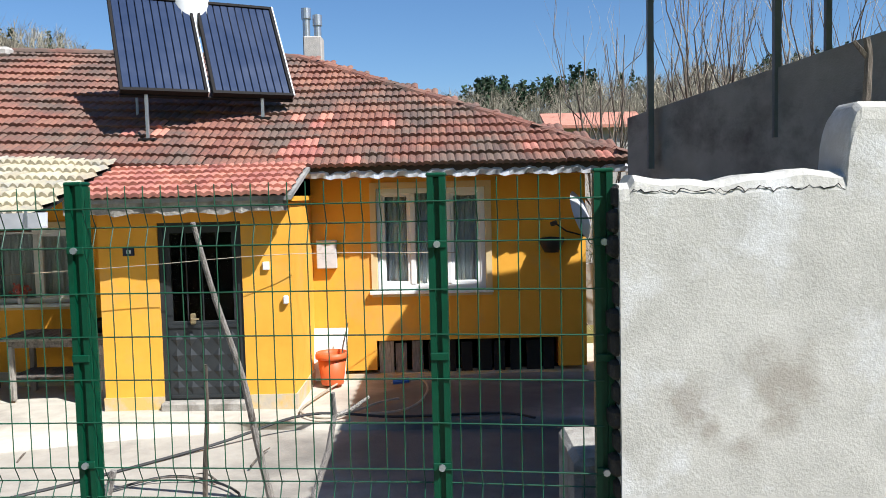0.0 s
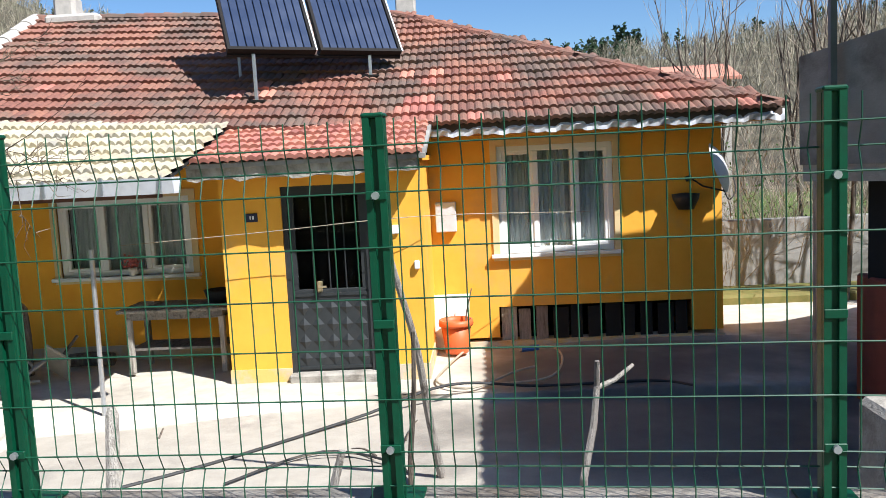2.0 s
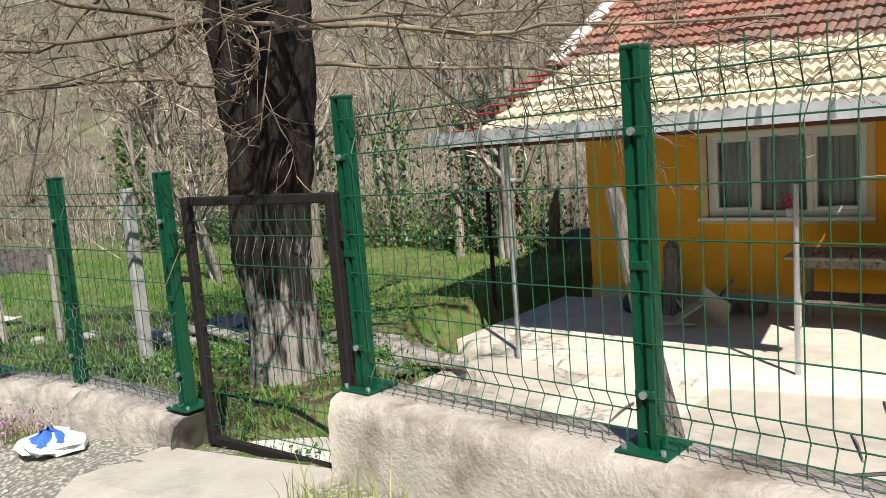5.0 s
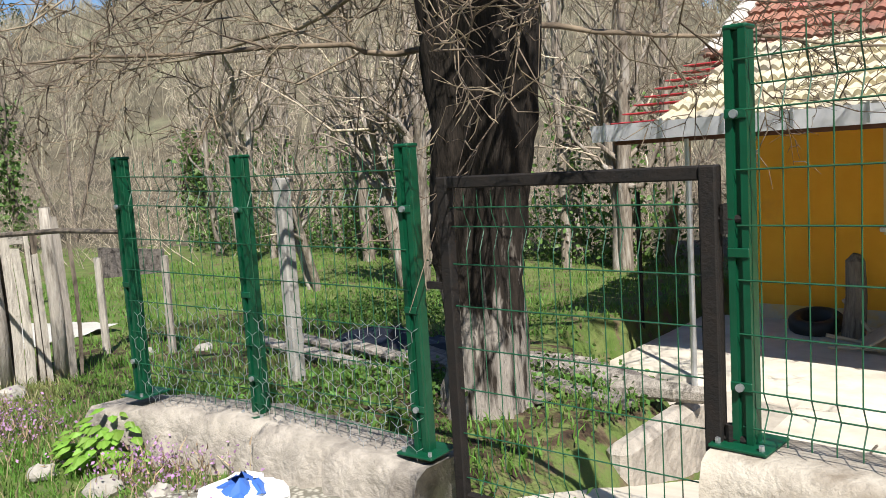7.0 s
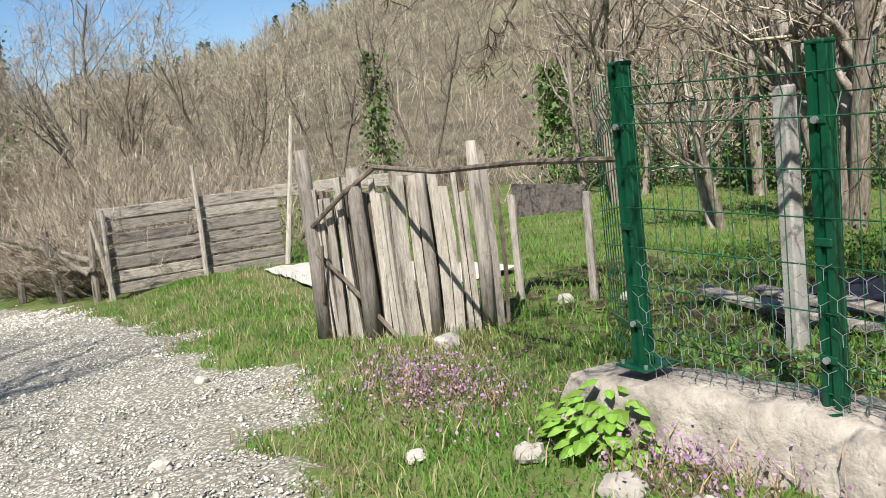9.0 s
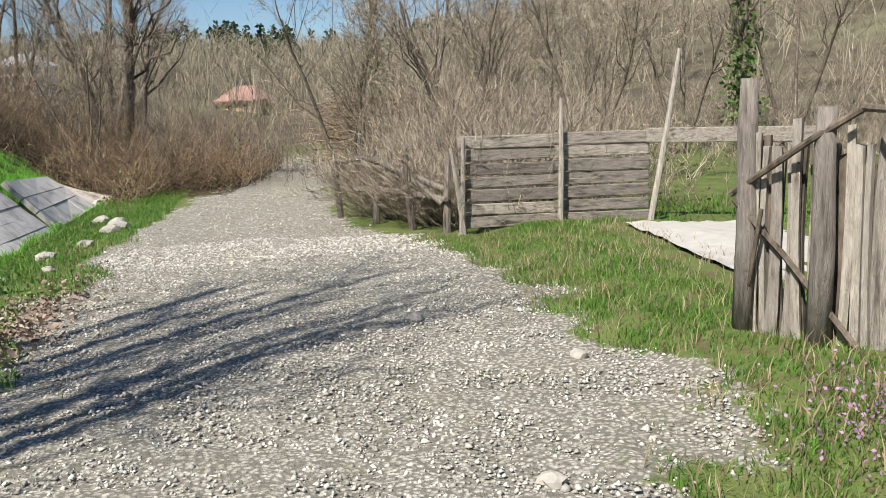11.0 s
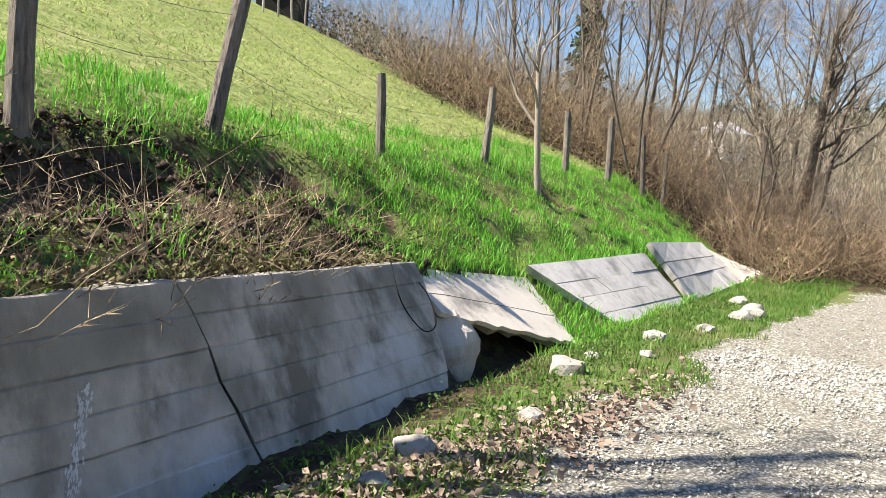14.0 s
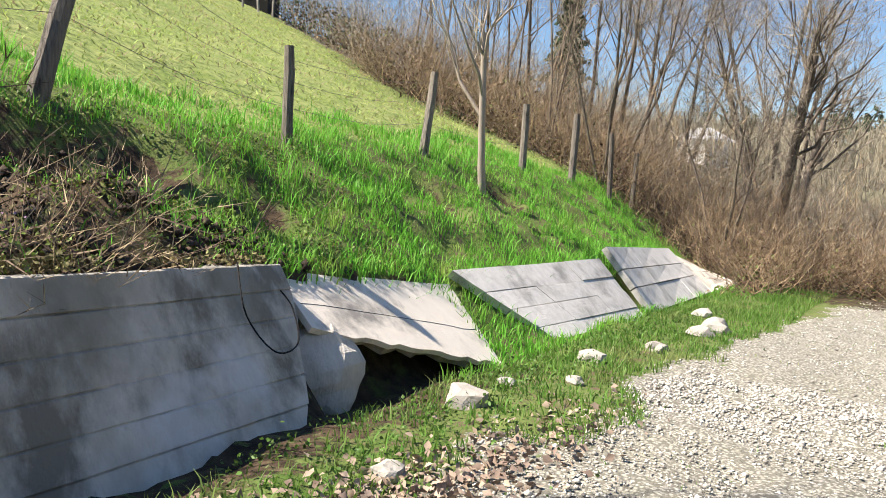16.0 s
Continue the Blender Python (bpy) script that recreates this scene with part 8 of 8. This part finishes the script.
def build_grass():
    rng = np.random.default_rng(91)

    def scatter(n, x0, x1, y0, y1, keep):
        x, y = rng.uniform(x0, x1, n), rng.uniform(y0, y1, n)
        ok = keep(x, y)
        return x[ok], y[ok]

    clump = lambda x, y: 0.5 + 0.5 * np.sin(x * 3.1 + 2 * np.sin(y * 2.3)) * np.sin(y * 3.7 + 1.5 * np.sin(x * 1.9))
    # bank above the wall
    x, y = scatter(170000, -33, -9, -10.6, -2.5, lambda x, y: (y < wall_top_y(x) - 0.02) & (y > bank_y(x) - 1.3) & (meadow_limit(x, y) > 0) & (rng.random(len(x)) < 0.12 + 0.88 * clump(x * 1.4, y * 1.4)) & (np.hypot((x + 12.8) / 3.2, (y + 4.9 - 0.30 * (-x - 12.8)) / 1.0) > rng.uniform(0.3, 1.7, len(x))) & np.all([np.hypot(x - hx, y - hy) > hr * 1.3 for hx, hy, hr, hd in HOLLOWS], axis=0))
    blades("bank_grass", x, y, rng.uniform(0.05, 0.17, len(x)) * (0.35 + 1.5 * clump(x * 1.6, y * 1.6) ** 1.5), 0.0065, BLADE_LUSH, "lush green grass on the bank", rng, 0.8)
    # tufts between and over the fallen slabs
    x, y = scatter(34000, -31.5, -15.9, -8, -3.9, lambda x, y: ((np.abs(y - wall_top_y(x)) < 0.16 + 0.1 * clump(x * 2, y)) | ((x < -18.72) & (x > lerp(y, [(-5.4, -19.2), (-4.5, -20.4), (-4.0, -20.6)]) - 0.05)) | (np.abs(x + 23.9) < 0.12) | (np.abs(y - wall_foot_y(x) - 0.16) < 0.10)) & (y < wall_foot_y(x) + 0.2))
    blades("slab_grass", x, y, rng.uniform(0.05, 0.20, len(x)), 0.008, BLADE_LUSH, "grass growing between the fallen slabs", rng, 0.9)
    # meadow
    x, y = scatter(44000, -40, -12, -34, -6.5, lambda x, y: (y < bank_y(x)) & (meadow_limit(x, y) > 0))
    blades("meadow_grass", x, y, rng.uniform(0.03, 0.08, len(x)), 0.013, mat("meadow_blade", (0.29, 0.39, 0.09), (0.42, 0.46, 0.17), 0.7, 0.7, 0.0, 30, island=0.3, trans=0.4), "short pale-green meadow grass", rng, 2.0)
    x, y = scatter(26000, -40, -12, -34, -6.5, lambda x, y: (y < bank_y(x) - 1.0) & (meadow_limit(x, y) > 0) & (rng.random(len(x)) < clump(x, y)))
    blades("mown_straw", x, y, rng.uniform(0.03, 0.09, len(x)), 0.014, BLADE_DRY, "pale mown straw on the meadow", rng, 2.5)
    # verge by the ditch
    x, y = scatter(90000, -33, -8, -7, -1.2, lambda x, y: (y > wall_foot_y(x) + 0.15) & (y < wall_foot_y(x) + 2.2) & (gravel_at(x, y) < 0.7) & (rng.random(len(x)) < clump(x * 1.3, y * 1.3) * 1.1 + 0.3 * (x < -16)) & ~((x > -15.9) & (y < wall_foot_y(x) + 0.45)))
    blades("verge_grass", x, y, rng.uniform(0.03, 0.13, len(x)), 0.006, BLADE, "tufted green grass along the ditch", rng, 0.9)
    # shoulder on the orchard side
    x, y = scatter(120000, -19, -6.2, 1.6, 4.6, lambda x, y: (gravel_at(x, y) < 0.55) & ~((x > -9.9) & (np.abs(y - fence_y(x)) < 0.22)) & ~((x > -10) & (y > fence_y(x))) & (rng.random(len(x)) < 0.15 + 0.85 * clump(x * 1.2, y * 1.2) ** 1.3) & ~((x > -7.3) & (y > 2.9)) & ~((x < -14.3) & (x > -18.7) & (y > 3.75)))
    blades("shoulder_grass", x, y, rng.uniform(0.02, 0.075, len(x)), 0.005, BLADE, "short green grass on the lane's shoulder", rng, 0.9)
    x, y = scatter(13000, -19, -6.5, 1.4, 4.4, lambda x, y: (gravel_at(x, y) < 0.7) & (rng.random(len(x)) < clump(x + 4, y + 1)) & ~((x > -9.9) & (np.abs(y - fence_y(x)) < 0.22)) & ~((x > -10) & (y > fence_y(x))) & ~((x > -7.3) & (y > 2.9)))
    blades("dry_grass", x, y, rng.uniform(0.05, 0.16, len(x)), 0.004, BLADE_DRY, "dry straw-coloured grass among the green", rng, 0.9)
    x, y = scatter(16000, -30, -7, -4, 3, lambda x, y: (gravel_at(x, y) > 0.5) & (clump(x * 1.9 + 2, y * 2.3) > 0.72) & (rng.random(len(x)) < 0.6))
    blades("lane_grass", x, y, rng.uniform(0.015, 0.05, len(x)), 0.004, BLADE, "thin grass growing through the gravel", rng, 1.0)
    # orchard
    x, y = scatter(80000, -22, -7.3, 3.9, 15, lambda x, y: (y > fence_y(x) + 0.2) & ~((x > -9.3) & (y > 6.6)) & ~((x < -14.3) & (x > -18.7) & (y > 3.75) & (y < 6.2)) & (rng.random(len(x)) < 0.15 + 0.85 * clump(x * 0.8, y * 0.8)) & (rng.random(len(x)) < 1.3 - y / 14))
    blades("orchard_grass", x, y, rng.uniform(0.04, 0.13, len(x)), 0.007, BLADE, "green orchard grass", rng, 0.9)
    # tufts at the foot of the low wall
    x, y = scatter(9000, -6, 0.5, 2.6, 3.4, lambda x, y: (y < fence_y(x) - 0.24) & (y > fence_y(x) - 0.6) & (rng.random(len(x)) < clump(x * 2, y) ** 2))
    blades("wall_foot_grass", x, y, rng.uniform(0.08, 0.30, len(x)), 0.004, mat("tuft_blade", (0.20, 0.25, 0.07), (0.28, 0.27, 0.10), 2, 0.7, 0, 30, island=0.3), "yellowish grass tufts at the wall foot", rng, 0.5)
    # heath-like purple flowers
    for nm, cx, cy, sx, sy, k in (("purple_flowers", -10.9, 3.15, 0.45, 0.22, 1500), ("purple_flowers", -9.0, 3.32, 0.35, 0.12, 600), ("purple_flowers", -13.6, -4.35, 0.22, 0.12, 160)):
        x, y = rng.normal(cx, sx, k), rng.normal(cy, sy, k)
        zz = ground_z(x, y) + rng.uniform(0.03, 0.19, k)
        leaf_cloud(nm, np.stack([x, y, zz], 1), 0.022, FLOWER, "low mauve-flowering weeds in the grass", "flowers", rng)
        thicket("flower_stems", "brownish stems of flowering weeds", x[::4], y[::4], rng.uniform(0.08, 0.22, len(x[::4])), rng, TWIG_RED, 2, 0.002, 0.3)
    # broad-leaved plant by the wall end
    pl = thing("burdock_plant", "bright green broad-leaved weed by the wall", "plant", at=pose(-9.52, 3.42, gz(-9.52, 3.42)))
    for i in range(190):
        a, r = rng.uniform(0, 6.28), 0.30 * math.sqrt(rng.random())
        zt, s = rng.uniform(0.05, 0.34 - 0.6 * r), rng.uniform(0.05, 0.09)
        c, e = Vector((r * math.cos(a), r * math.sin(a), zt)), Vector((math.cos(a), math.sin(a), -0.35)).normalized()
        sd = Vector((-math.sin(a), math.cos(a), 0.0))
        lf = [c, c + e * s * 0.35 + sd * s * 0.5, c + e * s + sd * s * 0.3, c + e * s * 1.35, c + e * s - sd * s * 0.3, c + e * s * 0.35 - sd * s * 0.5, c + e * s * 0.7 + Vector((0, 0, 0.02))]
        part("leaf", Build().add(lf, [(0, 1, 6), (1, 2, 6), (2, 3, 6), (3, 4, 6), (4, 5, 6), (5, 0, 6)]), LEAF, pl)
    # ivy-like weed patches in the orchard
    dark_weed = mat("orchard_weed_leaf", (0.055, 0.125, 0.022), (0.12, 0.21, 0.04), 4, 0.55, 0.0, 30, island=0.5, trans=0.3)
    for cx, cy, sx, sy, hh, k in ((-8.85, 4.95, 0.45, 0.40, 0.09, 1500), (-11.1, 8.0, 1.0, 0.45, 0.18, 2600), (-9.9, 4.6, 0.6, 0.3, 0.05, 500), (-8.0, 5.9, 0.5, 0.35, 0.08, 1500), (-6.6, 3.98, 0.35, 0.12, 0.08, 500)):
        x, y = rng.normal(cx, sx, k), rng.normal(cy, sy, k)
        ok = (y > fence_y(x) + 0.15) & ~((x > -7.2) & (y > 4.4))
        x, y = x[ok], y[ok]
        zz = ground_z(x, y) + np.abs(rng.normal(0.02, hh, len(x))) * np.exp(-((x - cx) / sx) ** 2 * 0.4)
        leaf_cloud("orchard_weeds", np.stack([x, y, zz], 1), 0.042, dark_weed, "dark green leafy weeds on the orchard ground", "weeds", rng)
    # leafy weeds among the verge grass
    k = 9000
    x = rng.uniform(-24, -10.5, k)
    y = wall_foot_y(x) + 0.25 + np.abs(rng.normal(0, 0.55, k))
    ok = clump(x * 1.5, y * 1.5) + rng.normal(0, 0.2, k) > 0.55
    x, y = x[ok], y[ok]
    leaf_cloud("verge_weeds", np.stack([x, y, ground_z(x, y) + np.abs(rng.normal(0.01, 0.045, len(x)))], 1), 0.035, dark_weed, "low leafy weeds along the ditch", "weeds", rng)
    # dead leaves in the ditch
    k = 3000
    x = rng.normal(-14.3, 1.4, k)
    y = -2.2 + rng.normal(0, 0.22, k) + 0.05 * (x + 14)
    leaf_cloud("dead_leaves", np.stack([x, y, ground_z(x, y) + rng.uniform(0.005, 0.04, k)], 1), 0.06, DEADLEAF, "drift of dead brown leaves along the ditch", "leaves", rng, None, 0.6)


def chunks(name, x, y, s, lift, material, label, category, rng):
    """Small angular lumps lying on the ground."""
    n = len(x)
    o = np.array([(1, 0, 0), (-1, 0, 0), (0, 1, 0), (0, -1, 0), (0, 0, 0.7), (0, 0, -0.5)], float)
    V = o[None] * s[:, None, None] * rng.uniform(0.6, 1.4, (n, 6, 1)) + rng.normal(0, 0.15, (n, 6, 3)) * s[:, None, None]
    a = rng.uniform(0, 6.28, n)
    c, sn = np.cos(a)[:, None], np.sin(a)[:, None]
    V = np.stack([V[..., 0] * c - V[..., 1] * sn, V[..., 0] * sn + V[..., 1] * c, V[..., 2]], -1)
    V += np.stack([x, y, ground_z(x, y) + s * lift], 1)[:, None]
    f = np.array([(0, 2, 4), (2, 1, 4), (1, 3, 4), (3, 0, 4), (2, 0, 5), (1, 2, 5), (3, 1, 5), (0, 3, 5)])
    F = (np.arange(n)[:, None, None] * 6 + f[None]).reshape(-1, 3)
    cloud(name, V.reshape(-1, 3), F, material, label, category)


def build_gravel():
    rng = np.random.default_rng(101)
    # dug earth on the bank above the wall
    n = 4200
    x = rng.uniform(-16.6, -9.0, n)
    y = wall_top_y(x) - 0.05 - rng.uniform(0, 1, n) ** 1.3 * (wall_top_y(x) - bank_y(x)) * 0.95
    ok = rng.random(n) < smooth01(1.9 - np.hypot((x + 12.8) / 3.4, (y + 4.9 - 0.30 * (-x - 12.8)) / 1.1))
    x, y = x[ok], y[ok]
    earth = mat("dug_earth", (0.065, 0.044, 0.029), (0.028, 0.019, 0.013), 6, 0.95, 0.6, 40, island=0.4)
    chunks("earth_clods", x, y, 0.012 + 0.055 * rng.random(len(x)) ** 2.5, 0.25, earth, "crumbling dark earth clods on the dug bank", "earth", rng)
    n = 62000
    x = -7 - 13 * rng.random(n) ** 1.1
    y = rng.uniform(-2.7, 2.9, n)
    x = np.concatenate([x, rng.uniform(-32, -18, 7000)])
    y = np.concatenate([y, rng.uniform(-4.2, 2.0, 7000)])
    n = len(x)
    ok = gravel_at(x, y) > rng.uniform(0.15, 0.7, n)
    x, y = x[ok], y[ok]
    n = len(x)
    s = 0.005 + 0.012 * rng.random(n) ** 2 + np.where(rng.random(n) < 0.02, 0.012, 0.0) + np.where(x < -18, 0.005, 0.0)
    chunks("gravel", x, y, s, 0.25, STONE, "loose pale gravel on the lane", "gravel", rng)


def build_far_houses():
    for nm, label, x, y, w, d, h, roof_m, wall_m in (("farmhouse", "small far farmhouse with pale red tiled roof", -75, -8.6, 3.0, 2.6, 1.7, mat("sunlit_far_tile", (0.40, 0.24, 0.20), (0.34, 0.20, 0.165), 3, 0.85, 0.2, 20), SURROUND), ("shed", "small white shed far up the valley", -85, -29, 3.5, 3.0, 2.2, TIN, WHITE)):
        z = gz(x, y)
        z = 0.2 if nm == "farmhouse" else 3.6
        hs = thing(nm, label, "house", at=pose(x, y, z, 0, 0, 70))
        part("wall", Build().box((-w / 2, -d / 2, -2), (w / 2, d / 2, h)), wall_m, hs)
        rf = Build().prism([(-w / 2 - 0.4, -d / 2 - 0.4, h), (w / 2 + 0.4, -d / 2 - 0.4, h), (w / 4, 0, h + 1.1), (-w / 4, 0, h + 1.1)], (0, 0, -0.12))
        rf.prism([(-w / 2 - 0.4, d / 2 + 0.4, h), (w / 2 + 0.4, d / 2 + 0.4, h), (w / 4, 0, h + 1.1), (-w / 4, 0, h + 1.1)], (0, 0, -0.12))
        rf.prism([(w / 2 + 0.4, -d / 2 - 0.4, h), (w / 2 + 0.4, d / 2 + 0.4, h), (w / 4, 0, h + 1.1)], (0, 0, -0.12))
        rf.prism([(-w / 2 - 0.4, -d / 2 - 0.4, h), (-w / 2 - 0.4, d / 2 + 0.4, h), (-w / 4, 0, h + 1.1)], (0, 0, -0.12))
        part("roof", rf, roof_m, hs)
        for xx in (-0.9, 0.5):
            part("window", Build().box((xx, -d / 2 - 0.03, 0.7), (xx + 0.4, -d / 2 + 0.03, 1.3)), DARK, hs)
    ob = thing("outbuilding", "small outbuilding with red tiled roof behind the house", "outbuilding", at=pose(3.5, 22, 0))
    part("wall", Build().box((-0.6, -0.8, -1.2), (1.6, 0.8, 3.2)), MORTAR, ob)
    part("roof", Build().prism([(-0.8, -1.0, 3.18), (1.8, -1.0, 3.18), (1.8, 0.2, 3.60), (-0.8, 0.2, 3.60)], (0, 0, 0.08)), TILE_NEW, ob)


build_trees()
build_scrub()
build_woods()
build_grass()
build_gravel()
build_far_houses()
